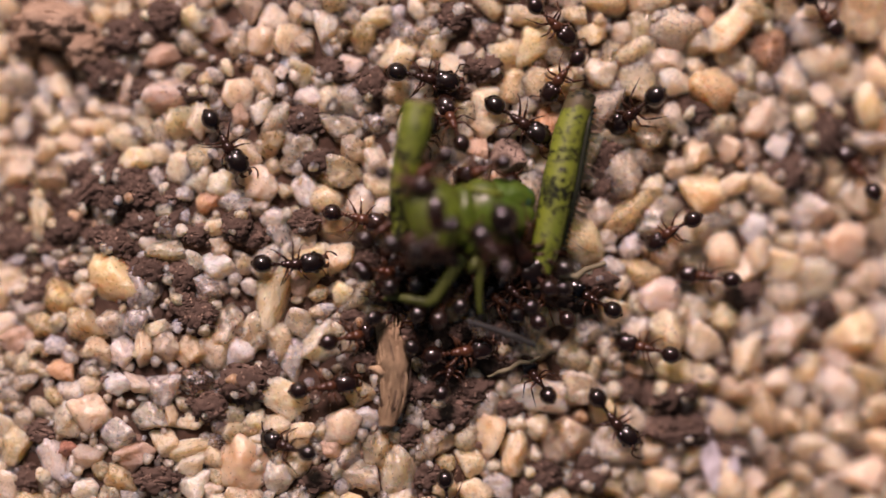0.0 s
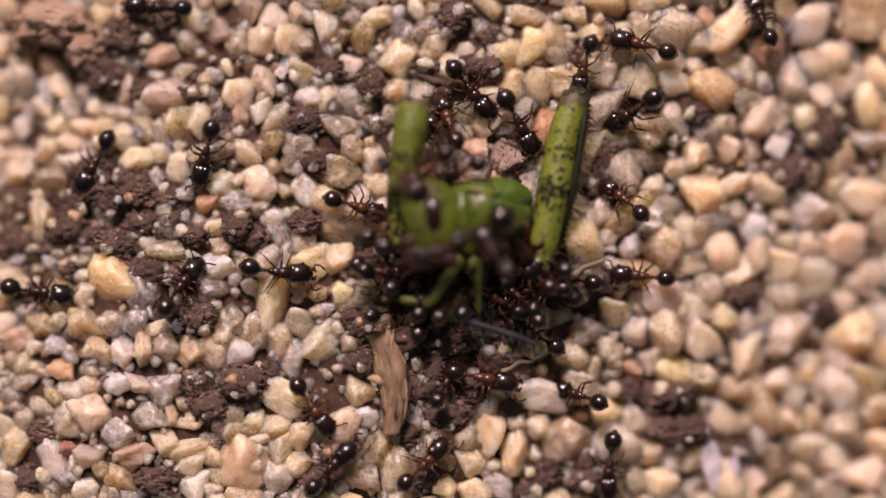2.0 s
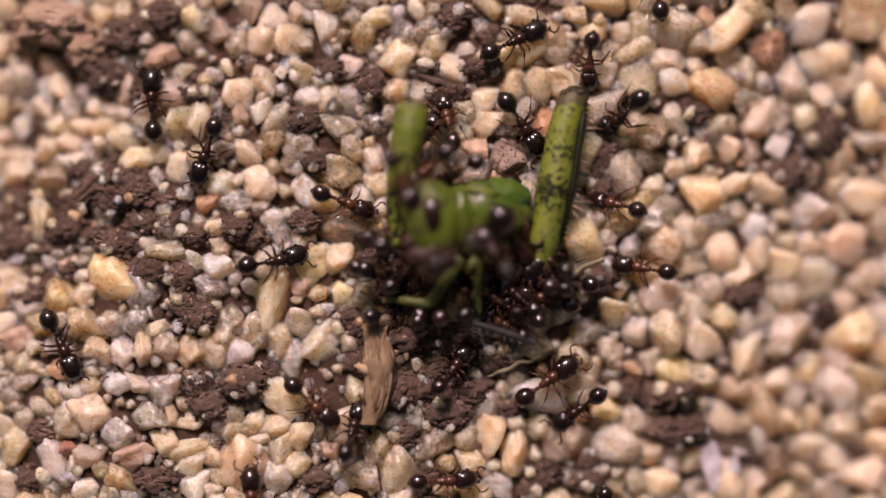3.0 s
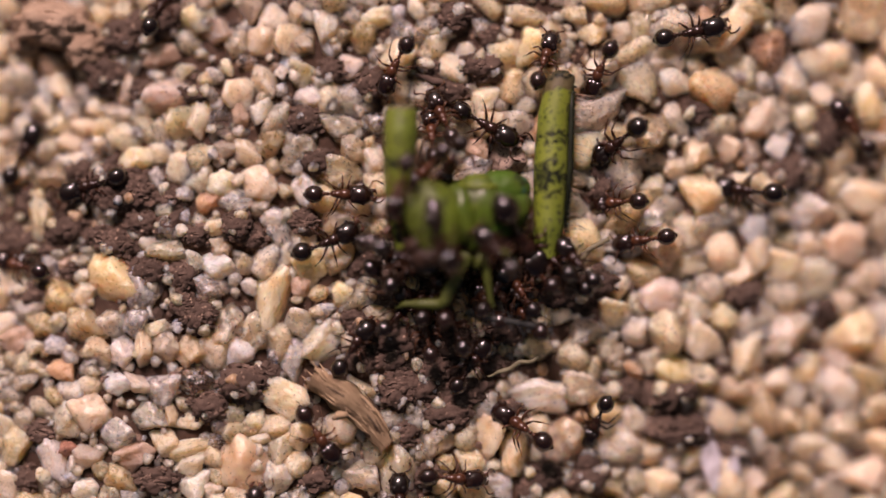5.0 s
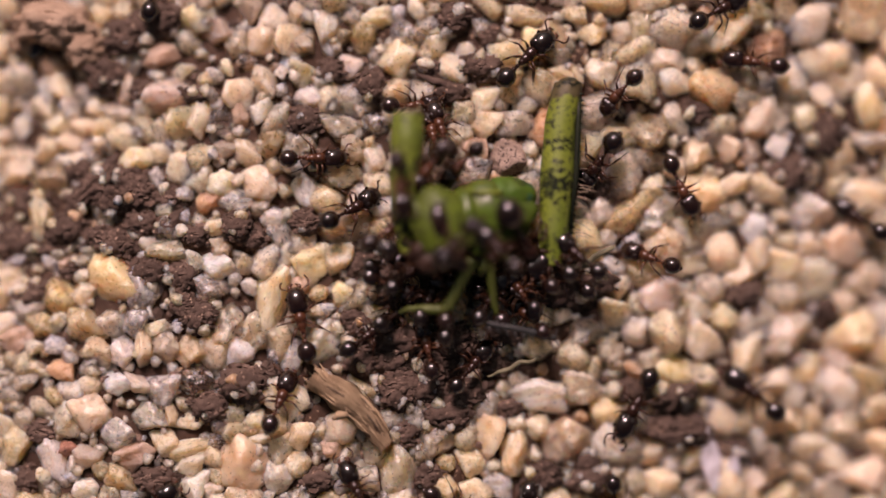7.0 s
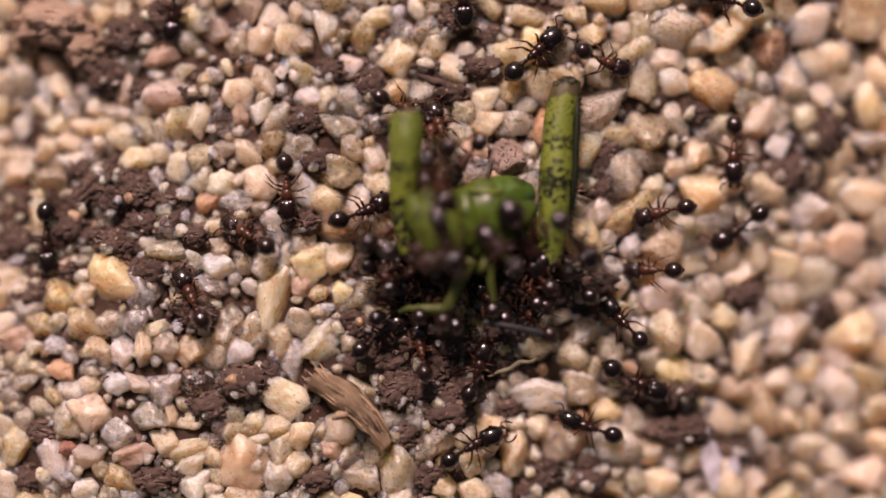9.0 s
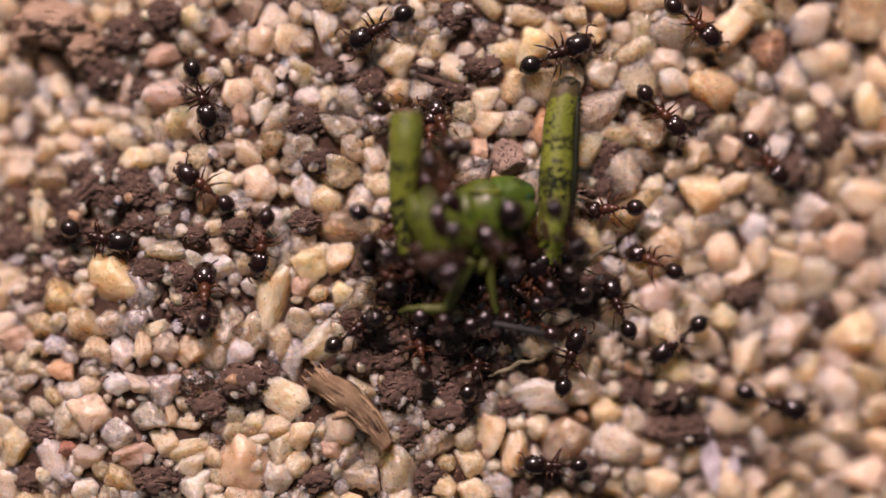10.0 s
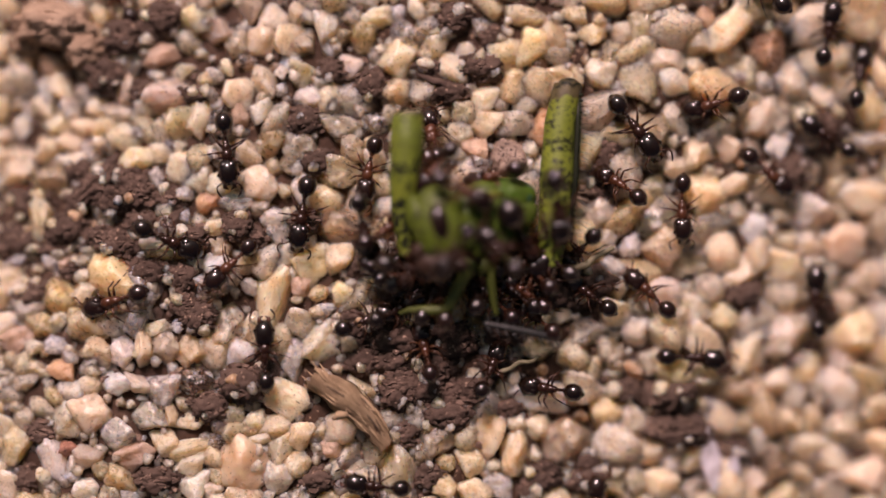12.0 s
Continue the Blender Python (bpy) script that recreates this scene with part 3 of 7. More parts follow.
grain(-12.70, -0.58, 0.72, 0.73, 0, "Y")
grain(-12.69, -1.68, 0.80, 1.02, 0, "C")
grain(-10.57, -1.28, 1.08, 1.43, 0, "G")
grain(-9.81, -1.02, 0.48, 0.37, 0, "W")
grain(-8.77, -0.48, 0.64, 0.78, 0, "C")
grain(-7.97, -0.58, 1.20, 0.86, -5, "W")
grain(-8.11, -1.28, 1.32, 0.94, 0, "G")
grain(-7.87, 0.07, 0.72, 0.61, 0, "O")
grain(-6.87, -1.34, 0.56, 0.57, 0, "W")
grain(-6.11, -1.88, 1.16, 2.24, -8, "C")
grain(-7.57, -2.74, 0.96, 1.43, -15, "C")
grain(-7.37, 1.71, 1.20, 0.82, 0, "W")
grain(-6.52, 2.25, 1.20, 1.26, 0, "O")
grain(-6.52, 1.45, 0.70, 0.71, 0, "O")
grain(-7.78, 2.32, 1.20, 0.82, 0, "Y")
grain(-5.77, 0.57, 0.80, 1.06, 20, "W")
grain(-6.07, 1.05, 0.80, 0.71, 0, "G")
grain(-8.03, 0.77, 0.80, 0.61, 0, "C")
grain(-9.17, 1.11, 0.44, 0.57, 0, "G")
grain(-14.72, -1.97, 1.20, 1.02, 0, "O")
grain(-15.34, -1.17, 0.90, 1.02, 0, "O")
grain(-12.65, -2.74, 1.20, 1.39, 15, "C")
grain(-13.60, -2.58, 0.60, 0.61, 0, "C")
grain(-10.87, -2.68, 0.90, 0.92, 0, "G")
grain(-10.16, -2.82, 0.80, 0.51, 0, "C")
grain(-9.36, -2.74, 0.44, 0.45, 0, "W")
grain(-4.88, 2.01, 0.90, 1.22, 10, "W")
grain(-3.58, 0.71, 1.80, 1.43, -15, "C")
grain(-4.57, -0.58, 1.44, 1.35, 0, "Y")
grain(-4.27, -2.24, 0.80, 0.53, 0, "W")
grain(-4.17, -3.28, 1.68, 1.10, 35, "C")
grain(-4.97, -2.58, 1.12, 0.94, 0, "C")
grain(-4.97, -1.28, 0.80, 0.73, 0, "T")
grain(9.25, 1.98, 1.50, 1.47, 0, "Y")
grain(7.73, 1.26, 1.56, 1.47, 0, "C")
grain(9.52, 0.83, 1.20, 1.06, 0, "C")
grain(11.07, 0.79, 1.00, 1.02, 0, "W")
grain(10.45, 2.34, 1.64, 0.69, 15, "C")
grain(8.59, -0.55, 1.44, 0.92, -20, "Y")
grain(10.45, -0.94, 1.70, 0.94, 32, "C")
grain(7.67, -1.56, 1.40, 1.18, 0, "P")
grain(12.32, -0.52, 1.40, 1.22, 0, "Y")
grain(14.41, 0.31, 1.44, 1.43, 0, "O")
grain(13.36, -0.92, 1.60, 1.43, 0, "C")
grain(12.42, -2.86, 1.80, 1.63, 0, "C")
grain(14.82, -2.95, 2.00, 1.84, 0, "C")
grain(15.24, -1.11, 1.40, 1.22, 0, "C")
grain(9.00, -2.16, 1.20, 1.02, 0, "Y")
grain(6.14, -2.17, 1.12, 1.02, 0, "C")
grain(5.54, 1.14, 1.00, 1.22, 0, "O")
grain(5.84, 0.48, 0.60, 0.61, 0, "C")
grain(6.65, 0.14, 0.70, 0.82, 0, "G")
grain(7.47, 2.26, 0.88, 0.82, 0, "C")
grain(8.29, 2.88, 0.80, 0.73, 0, "C")
grain(13.16, 1.42, 1.80, 1.22, 0, "W")
grain(9.31, -3.27, 1.40, 1.14, -20, "C")
grain(15.66, 0.93, 1.20, 1.63, 0, "Y")
grain(12.95, 2.74, 1.00, 0.82, 0, "Y")
grain(-14.81, -4.74, 0.88, 0.57, 10, "W")
grain(-14.20, -5.62, 0.80, 0.57, -10, "Y")
grain(-11.57, -4.74, 1.16, 0.73, -8, "W")
grain(-10.82, -4.78, 0.96, 0.57, -20, "O")
grain(-12.38, -4.82, 0.90, 0.71, 30, "C")
grain(-11.37, -3.58, 0.90, 1.12, 0, "G")
grain(-10.66, -3.48, 0.70, 1.26, 0, "O")
grain(-9.82, -3.48, 0.90, 0.94, 0, "O")
grain(-8.96, -3.58, 1.00, 1.12, 0, "O")
grain(-8.76, -4.58, 1.24, 1.14, 0, "G")
grain(-9.86, -4.98, 1.20, 1.02, 0, "G")
grain(-10.41, -5.91, 1.24, 0.94, -15, "W")
grain(-9.61, -5.87, 0.44, 0.71, 0, "O")
grain(-12.51, -5.82, 1.32, 1.35, 0, "O")
grain(-13.24, -6.02, 1.12, 1.14, 0, "Y")
grain(-11.46, -6.57, 1.12, 1.06, 0, "W")
grain(-9.81, -6.87, 0.90, 0.92, 0, "C")
grain(-10.89, -7.37, 1.24, 0.92, 0, "T")
grain(-13.85, -7.42, 0.92, 1.55, 10, "G")
grain(-15.07, -6.98, 1.04, 1.22, 0, "C")
grain(-15.48, -6.28, 0.60, 1.02, 0, "C")
grain(-14.87, -6.08, 0.72, 0.82, 0, "C")
grain(-13.28, -7.08, 0.60, 0.49, 0, "R")
grain(-12.57, -7.37, 1.04, 0.82, 0, "O")
grain(-13.07, -7.57, 0.36, 0.69, -15, "W")
grain(-13.13, -8.01, 0.52, 0.41, 0, "W")
grain(-11.41, -8.17, 1.00, 1.06, 0, "Y")
grain(-12.63, -8.49, 0.84, 0.73, 0, "C")
grain(-13.38, -8.21, 0.44, 0.45, 0, "G")
grain(-8.85, -7.07, 1.56, 0.69, 20, "C")
grain(-8.95, -7.68, 1.20, 0.69, 10, "Y")
grain(-8.75, -8.40, 1.00, 0.94, 0, "C")
grain(-8.15, -8.52, 0.72, 0.61, 0, "O")
grain(-7.06, -7.56, 1.68, 1.75, 0, "O")
grain(-5.82, -8.06, 1.00, 1.14, -20, "W")
grain(-7.16, -6.47, 1.20, 0.82, 0, "Y")
grain(-6.66, -6.07, 0.80, 0.73, 0, "C")
grain(-5.76, -7.11, 0.96, 0.98, 0, "C")
grain(-7.95, -6.77, 0.60, 0.51, 0, "G")
grain(-7.22, -3.68, 1.00, 1.26, -20, "G")
grain(-5.33, -3.98, 0.88, 1.31, 0, "W")
grain(-5.93, -3.88, 0.60, 1.02, 0, "G")
grain(-5.56, -5.27, 1.52, 1.26, -30, "C")
grain(-15.30, -8.42, 0.84, 1.02, 0, "C")
grain(-14.51, -3.48, 0.68, 0.53, 0, "C")
grain(-13.70, -3.38, 0.72, 0.61, 0, "G")
grain(-15.12, -3.28, 1.04, 0.94, 0, "T")
grain(-14.51, -4.28, 1.00, 0.69, 0, "Y")
grain(-13.49, -4.28, 0.92, 0.82, 0, "T")
grain(-0.18, -6.77, 1.24, 1.14, 0, "C")
grain(1.64, -6.57, 0.92, 1.63, 0, "O")
grain(2.55, -7.17, 0.88, 1.55, -10, "C")
grain(3.32, -5.22, 2.00, 1.10, 5, "W")
grain(4.93, -4.98, 1.44, 1.02, 0, "C")
grain(4.42, -6.74, 1.70, 1.55, 0, "O")
grain(0.96, -7.56, 0.90, 0.98, 0, "C")
grain(-1.57, -7.80, 1.20, 1.63, 0, "Y")
grain(-2.23, -7.07, 1.12, 1.14, 0, "C")
grain(-2.87, -8.00, 1.20, 1.02, 0, "Y")
grain(-5.06, -6.67, 0.92, 0.94, 0, "C")
grain(-2.77, -5.97, 0.90, 0.73, 0, "W")
grain(-3.87, -6.97, 0.80, 0.73, 0, "T")
grain(1.91, -8.40, 1.00, 0.82, 0, "W")
grain(5.13, -2.98, 1.20, 0.94, 0, "C")
grain(8.18, -4.28, 1.20, 1.12, 0, "Y")
grain(7.36, -3.98, 0.80, 0.82, 0, "C")
grain(5.98, -3.62, 0.84, 0.94, 0, "C")
grain(8.22, -7.44, 1.12, 1.02, 0, "W")
grain(6.79, -6.15, 1.10, 1.22, 0, "C")
grain(8.69, -5.39, 0.72, 0.69, 0, "W")
grain(11.38, -6.61, 1.00, 1.22, 0, "C")
grain(12.42, -6.11, 1.00, 0.94, 0, "Y")
grain(12.06, -7.67, 1.00, 1.43, 0, "C")
grain(13.36, -6.11, 0.80, 1.02, 0, "C")
grain(14.29, -6.32, 1.60, 1.26, 0, "C")
grain(13.15, -7.07, 1.40, 1.02, 0, "C")
grain(15.22, -8.09, 1.80, 1.43, 30, "C")
grain(12.94, -8.04, 0.80, 0.73, 0, "Y")
grain(15.34, -4.63, 1.20, 1.22, 0, "Y")
grain(15.69, -5.71, 1.20, 1.22, 0, "C")
grain(10.45, -4.99, 1.80, 0.94, 0, "O")
grain(13.36, -4.83, 0.80, 1.02, 0, "C")
grain(12.00, -4.62, 1.12, 0.90, 0, "C")
grain(6.95, -8.29, 0.80, 1.02, 0, "C")
grain(5.94, -8.39, 1.00, 0.82, 0, "Y")
grain(11.17, -8.23, 1.00, 0.82, 0, "O")
grain(10.65, -6.20, 0.88, 0.82, 0, "C")
grain(14.19, -3.97, 1.20, 1.02, 0, "O")
grain(2.22, 3.22, 1.28, 1.26, 0, "S", 0.1)


def loose_sand():
    """The uncounted rest of the sand: a layer of middling grains between the placed ones, and fine grit below."""
    r = np.random.RandomState(5)
    cells = {}

    def put(x, y, rad):
        cells.setdefault((int(x // 1.2), int(y // 1.2)), []).append((x, y, rad))

    def free(x, y, rad, press):
        cx, cy = int(x // 1.2), int(y // 1.2)
        for i in range(cx - 2, cx + 3):
            for j in range(cy - 2, cy + 3):
                for a, b, q in cells.get((i, j), ()):
                    if (a - x) ** 2 + (b - y) ** 2 < ((rad + q) * press) ** 2:
                        return False
        return True

    for x, y, rad in TAKEN:
        put(x, y, rad)
    chosen = []
    for tries, lo, hi, press, drop in ((16000, 0.42, 0.74, 0.70, 0.04), (12000, 0.26, 0.44, 0.76, 0.10), (7000, 0.13, 0.24, 0.80, 0.05)):
        for _ in range(tries):
            x, y, rad = r.uniform(-22, 22), r.uniform(-14, 14), r.uniform(lo, hi)
            if x > 3 and lo > 0.2:
                rad *= 1.3
            soil = noise.noise(Vector((x * 0.33 + 3.1, y * 0.33, 9.7)))
            if rad > 0.2 and x < 3 and soil > 0.34:
                continue
            # bigger grains left out under the grasshopper darken the sand in its shade
            if rad > 0.17 and min(math.hypot((x + 0.3) / 1.9, (y + 3.6) / 1.0), math.hypot((x - 1.0) / 3.4, (y + 0.8) / 1.3)) < 1 + 0.5 * soil or rad > 0.22 and min(math.hypot((x + 11.9) / 4.2, (y - 0.6) / 2.5), math.hypot((x + 11.6) / 2.9, (y - 7.0) / 1.6)) < 1 + 0.9 * soil:
                continue
            if free(x, y, rad, press):
                put(x, y, rad)
                chosen.append((x, y, rad, -drop - 0.25 * rad))
    for _ in range(1800):
        x, y, rad = r.uniform(-20, 20), r.uniform(-13, 13), r.uniform(0.08, 0.22)
        chosen.append((x, y, rad, -0.36 + r.uniform(0, 0.22)))
    for _ in range(260):
        x, y, rad = r.uniform(-18, 18), r.uniform(-11, 11), r.uniform(0.10, 0.30)
        chosen.append((x, y, rad, r.uniform(-0.02, 0.16)))
    for x, y, long, wide, turn, lift, deep, pale in CLODS:
        for _ in range(0 if pale or lift < -0.15 else int(1 + 0.9 * long * wide)):
            a, k = r.uniform(0, 6.28), math.sqrt(r.uniform(0.05, 1.1))
            c, s = math.cos(radians(turn)), math.sin(radians(turn))
            u, v = k * math.cos(a) * long / 2, k * math.sin(a) * wide / 2
            chosen.append((x + u * c - v * s, y + u * s + v * c, r.uniform(0.10, 0.26), lift - 0.2 + 0.9 * deep * math.sqrt(max(1 - k * k, 0))))
    forms = [grain_shape(500 + k, 3) for k in range(24)]
    small = [grain_shape(600 + k, 2) for k in range(24)]
    verts, faces, count = [], [], 0
    for x, y, rad, dz in chosen:
        p, f = forms[r.randint(24)] if rad > 0.27 else small[r.randint(24)]
        turn = np.array(Euler((r.uniform(0, 6.28), r.uniform(0, 6.28), r.uniform(0, 6.28))).to_matrix())
        p = (p @ turn.T) * np.array([r.uniform(0.9, 1.35), r.uniform(0.8, 1.1), r.uniform(0.75, 1.05)])
        a = r.uniform(0, 6.28)
        spin = np.array([[math.cos(a), -math.sin(a), 0], [math.sin(a), math.cos(a), 0], [0, 0, 1]])
        p = p @ spin.T * rad * 1.24 + np.array([x, y, lie(x, y) + dz])
        verts.append(p)
        faces.append(f + count)
        count += len(p)
    return verts, faces


def sand_mesh(name, verts, faces, mat, smooth=True):
    verts, faces = np.concatenate(verts) * MM, np.concatenate(faces)
    me = bpy.data.meshes.new(name)
    me.vertices.add(len(verts))
    me.vertices.foreach_set("co", verts.ravel())
    me.loops.add(faces.size)
    me.loops.foreach_set("vertex_index", faces.ravel())
    me.polygons.add(len(faces))
    me.polygons.foreach_set("loop_start", np.arange(0, faces.size, 3))
    me.polygons.foreach_set("use_smooth", np.full(len(faces), smooth))
    me.update(calc_edges=True)
    me.materials.append(mat)
    ob = new(name, me)
    ob.parent = ground
    return ob


def soil_crumbs():
    """Fine ragged crumbs of soil lodged between and on the grains, thickest in the soil-rich patches."""
    r = np.random.RandomState(21)
    ico = bmesh.new()
    bmesh.ops.create_icosphere(ico, subdivisions=1, radius=1.0)
    base = np.array([v.co[:] for v in ico.verts])
    tri = np.array([[v.index for v in f.verts] for f in ico.faces])
    ico.free()
    verts, faces, count = [], [], 0
    for x, y, long, wide, turn, lift, deep, pale in CLODS:
        for _ in range(0 if pale else int(20 + 34 * long * wide)):
            a, k = r.uniform(0, 6.28), r.uniform(0, 1.05) ** 0.6
            u, v = k * math.cos(a) * long / 2, k * math.sin(a) * wide / 2
            c, s = math.cos(radians(turn)), math.sin(radians(turn))
            px, py = x + u * c - v * s, y + u * s + v * c
            top = lie(x, y) + lift - 0.2 + 0.85 * deep * math.sqrt(max(1 - k * k, 0))
            p = base * (1 + 0.38 * r.normal(size=(len(base), 1)).clip(-1.2, 1.2)) * np.array([r.uniform(0.8, 1.8), r.uniform(0.6, 1.2), 0.7]) * r.uniform(0.03, 0.13)
            verts.append(p + np.array([px, py, top]))
            faces.append(tri + count)
            count += len(base)
    while len(verts) < 8200:
        x, y = r.uniform(-19, 19), r.uniform(-12, 12)
        rich = noise.noise(Vector((x * 0.33 + 3.1, y * 0.33, 9.7)))
        if r.rand() > 0.35 + 1.4 * max(rich, 0):
            continue
        rad = r.uniform(0.07, 0.17) * (1 + 1.1 * max(rich, 0)) * (2.0 if r.rand() < 0.06 else 1)
        p = base * (1 + 0.30 * r.normal(size=(len(base), 1)).clip(-1, 1))
        p = p * np.array([r.uniform(0.8, 1.5), r.uniform(0.7, 1.1), 0.8]) * rad
        verts.append(p + np.array([x, y, lie(x, y) - 0.20 + r.uniform(0, 0.16)]))
        faces.append(tri + count)
        count += len(base)
    return tagged(sand_mesh("soil_crumbs", verts, faces, CLOD, False), "fine ragged dark brown crumbs of soil", kind="stuff")


LOOSE = quartz("mixed_sand", (0.94, 0.74, 0.51), (0.88, 0.605, 0.37), 0.24, 1.0, 0.38, 0.08, 2000, True)
tagged(sand_mesh("loose_sand", *loose_sand(), LOOSE), "loose mixed cream, honey and grey sand grains", kind="stuff")
soil_crumbs()


# ---- small things of the place ----
def speckled(bm, dark_at, knee=None):
    """Send ragged black specks to the second material, crowded in bands at the given stations along y; beyond the knee, the third."""
    for f in bm.faces:
        c = f.calc_center_median()
        n1 = noise.noise(c * 1.9 + Vector((2.0, 5.0, 1.0)))
        n2 = noise.noise(c * 6.5) + 0.7 * noise.noise(c * 15.0)
        crowd = max((1 - abs(c.y - y) / (half * (1 + 0.6 * n1)) for y, half in dark_at), default=-1)
        if knee is not None and c.y > knee + 0.35 * n1:
            f.material_index = 2
        if n2 > (0.12 - 0.30 * crowd if crowd > 0 else 0.62):
            f.material_index = 1


def leg_bar(rows, flat=1.0, sides=20, steps=40):
    """A jointless leg section: rows of (point, radius) smoothed into a tapered bar."""
    pts, rad = [], []
    n = len(rows)
    for i in range(steps + 1):
        u = i / steps * (n - 1)
        k = min(int(u), n - 2)
        f = u - k
        f = f * f * (3 - 2 * f)
        a, b = rows[k], rows[k + 1]
        pts.append(Vector(a[0]).lerp(Vector(b[0]), u - k))
        rad.append(a[1] + (b[1] - a[1]) * f)
    bm = bmesh.new()
    tube(bm, pts, rad, sides, flat)
    return bm


def two_tone(name, bm, mat, mat2, parent, label=""):
    me = link_mesh(name, bm, mat)
    me.materials.append(mat2)
    me.materials.append(HOPPER_KNEE)
    return part(name, me, mat, parent, label)


def grasshopper():
    """A small green grasshopper nymph, propped up face first, its hind thighs raised."""
    root = new("grasshopper")
    root.matrix_basis = Matrix.Translation(Vector(HOPPER_AT) * MM)
    o = Vector(HOPPER_AT)

    def q(*p):
        return Vector(p) - o

    bm = bmesh.new()
    blob(bm, q(-0.236, 1.032, 2.006), (1.02, 1.40, 0.8), (0, 0, 6), 32, 22, 0.07, 1.6)
    blob(bm, q(-0.945, 1.370, 1.944), (0.46, 0.90, 0.6), (0, 0, 8), 24, 16, 0.08, 1.6)
    head = part("head", bm, HOPPER, root, "bright yellow-green face, broad and rounded")
    bm = bmesh.new()
    blob(bm, q(-0.235, 1.12, 2.60), (0.36, 0.68, 0.36), (0, 0, 4), 24, 16)
    part("eye", bm, HOPPER_EYE, head, "dark brown oval compound eye")
    bm = bmesh.new()
    blob(bm, q(-0.42, -0.18, 2.10), (0.85, 0.42, 0.50), (0, 0, 6), 24, 16, 0.25, 2.4)
    blob(bm, q(-1.05, 0.25, 2.00), (0.42, 0.34, 0.45), (0, 0, 30), 16, 10, 0.2, 2.4)
    blob(bm, q(0.25, -0.40, 1.95), (0.42, 0.26, 0.40), (0, 0, -30), 16, 10, 0.2, 2.4)
    part("mouth", bm, HOPPER_BROWN, head, "brown mouthparts")
    for a, b, c in (((1.533, -0.210, 2.068), (1.885, -0.450, 2.192), (2.141, -0.605, 2.130)), ((1.200, -0.344, 1.944), (1.062, -0.641, 2.006), (0.905, -0.873, 1.882))):
        bm = bmesh.new()
        tube(bm, [q(*a), q(*b), q(*c)], [0.13, 0.15, 0.10], 10)
        part("palp", bm, HOPPER_PALE, head, "pale green palp")
    bm = bmesh.new()
    blob(bm, q(1.465, 1.123, 1.293), (1.66, 1.15, 0.80), (0, 0, -8), 48, 30, 0.16, 2.0)
    part("thorax", bm, HOPPER_DEEP, root, "deep green body behind the head")
    bm = bmesh.new()
    blob(bm, q(1.40, 1.25, 1.45), (1.12, 1.12, 0.74), (0, 0, -12), 40, 26, 0.10, 1.5)
    blob(bm, q(1.15, 0.35, 1.50), (0.72, 0.62, 0.55), (0, 0, 12), 28, 18, 0.12, 1.9)
    blob(bm, q(0.68, 1.10, 1.72), (0.62, 1.10, 0.66), (0, 0, -4), 28, 18, 0.10, 1.9)
    shield = part("neck_shield", bm, HOPPER_SHIELD, root, "smooth yellow-green saddle behind the head")
    bm = bmesh.new()
    tube(bm, [q(0.75, 2.10, 1.95), q(1.25, 1.95, 2.12), q(1.75, 1.86, 2.08), q(2.25, 1.86, 1.80)], [0.05, 0.10, 0.10, 0.04], 10)
    part("keel", bm, HOPPER_LEG, shield, "paler ridge along the saddle")
    bm = bmesh.new()
    blob(bm, q(*(2.297, 1.759, 1.262)), (0.95, 0.66, 0.66), (0, 0, -14), 28, 18, 0.10, 2.2)
    for k in range(4):
        blob(bm, q(*(2.138, 1.797, 1.299)) + Vector((0.26 * k, -0.07 * k, -0.05 * k)), (0.22, 0.62 - 0.07 * k, 0.64 - 0.05 * k), (0, 0, -14), 24, 16)
    part("abdomen", bm, HOPPER_DEEP, root, "ringed green abdomen")
    bm = bmesh.new()
    blob(bm, q(*(2.813, 1.642, 1.212)), (0.44, 0.52, 0.54), (0, 0, -16), 22, 14)
    part("tail_ring", bm, HOPPER_TEAL, root, "glossy teal last ring")
    bm = bmesh.new()
    blob(bm, q(*(1.111, 0.283, 1.000)), (1.5, 0.8, 1.0), (0, 0, 0), 24, 14, 0.1, 1.5)
    part("belly", bm, HOPPER_BROWN, root)
    # hind thighs
    bm = leg_bar([(q(*(3.414, -0.846, 0.900)), 0.40), (q(*(3.690, 0.382, 1.000)), 0.54), (q(*(4.047, 2.167, 1.050)), 0.60), (q(*(4.408, 3.959, 1.000)), 0.55), (q(*(4.729, 4.918, 0.950)), 0.52), (q(*(4.891, 5.320, 0.900)), 0.50), (q(*(4.913, 5.524, 0.850)), 0.30)], 1.0, 64, 190)
    k1, k2, k3 = (q(*p).y for p in ((4.829, 5.118, 1.448), (4.231, 3.290, 1.510), (3.794, 1.845, 1.510)))
    speckled(bm, ((k2, 0.26), (k3, 0.52), (k1 + 0.3, 0.18)), k1 - 0.25)
    thigh = two_tone("hind_thigh", bm, HOPPER_LEG, HOPPER_DARK, root, "yellow-green thigh banded and speckled with black")
    bm = bmesh.new()
    for k in range(26):
        u = k / 25
        p = q(*(5.323, 4.954, 1.000)).lerp(q(*(4.284, -0.015, 1.000)), u)
        tube(bm, [p + Vector((-0.10, 0, 0.1)), p + Vector((0.01, -0.02, 0.1)), p + Vector((0.07, -0.05, 0.08))], [0.07, 0.05, 0.012], 6)
    tube(bm, [q(*(5.242, 5.030, 1.050)), q(*(5.078, 4.147, 1.150)), q(*(4.716, 2.159, 1.200)), q(*(4.221, 0.061, 1.100))], [0.06, 0.10, 0.11, 0.05], 10)
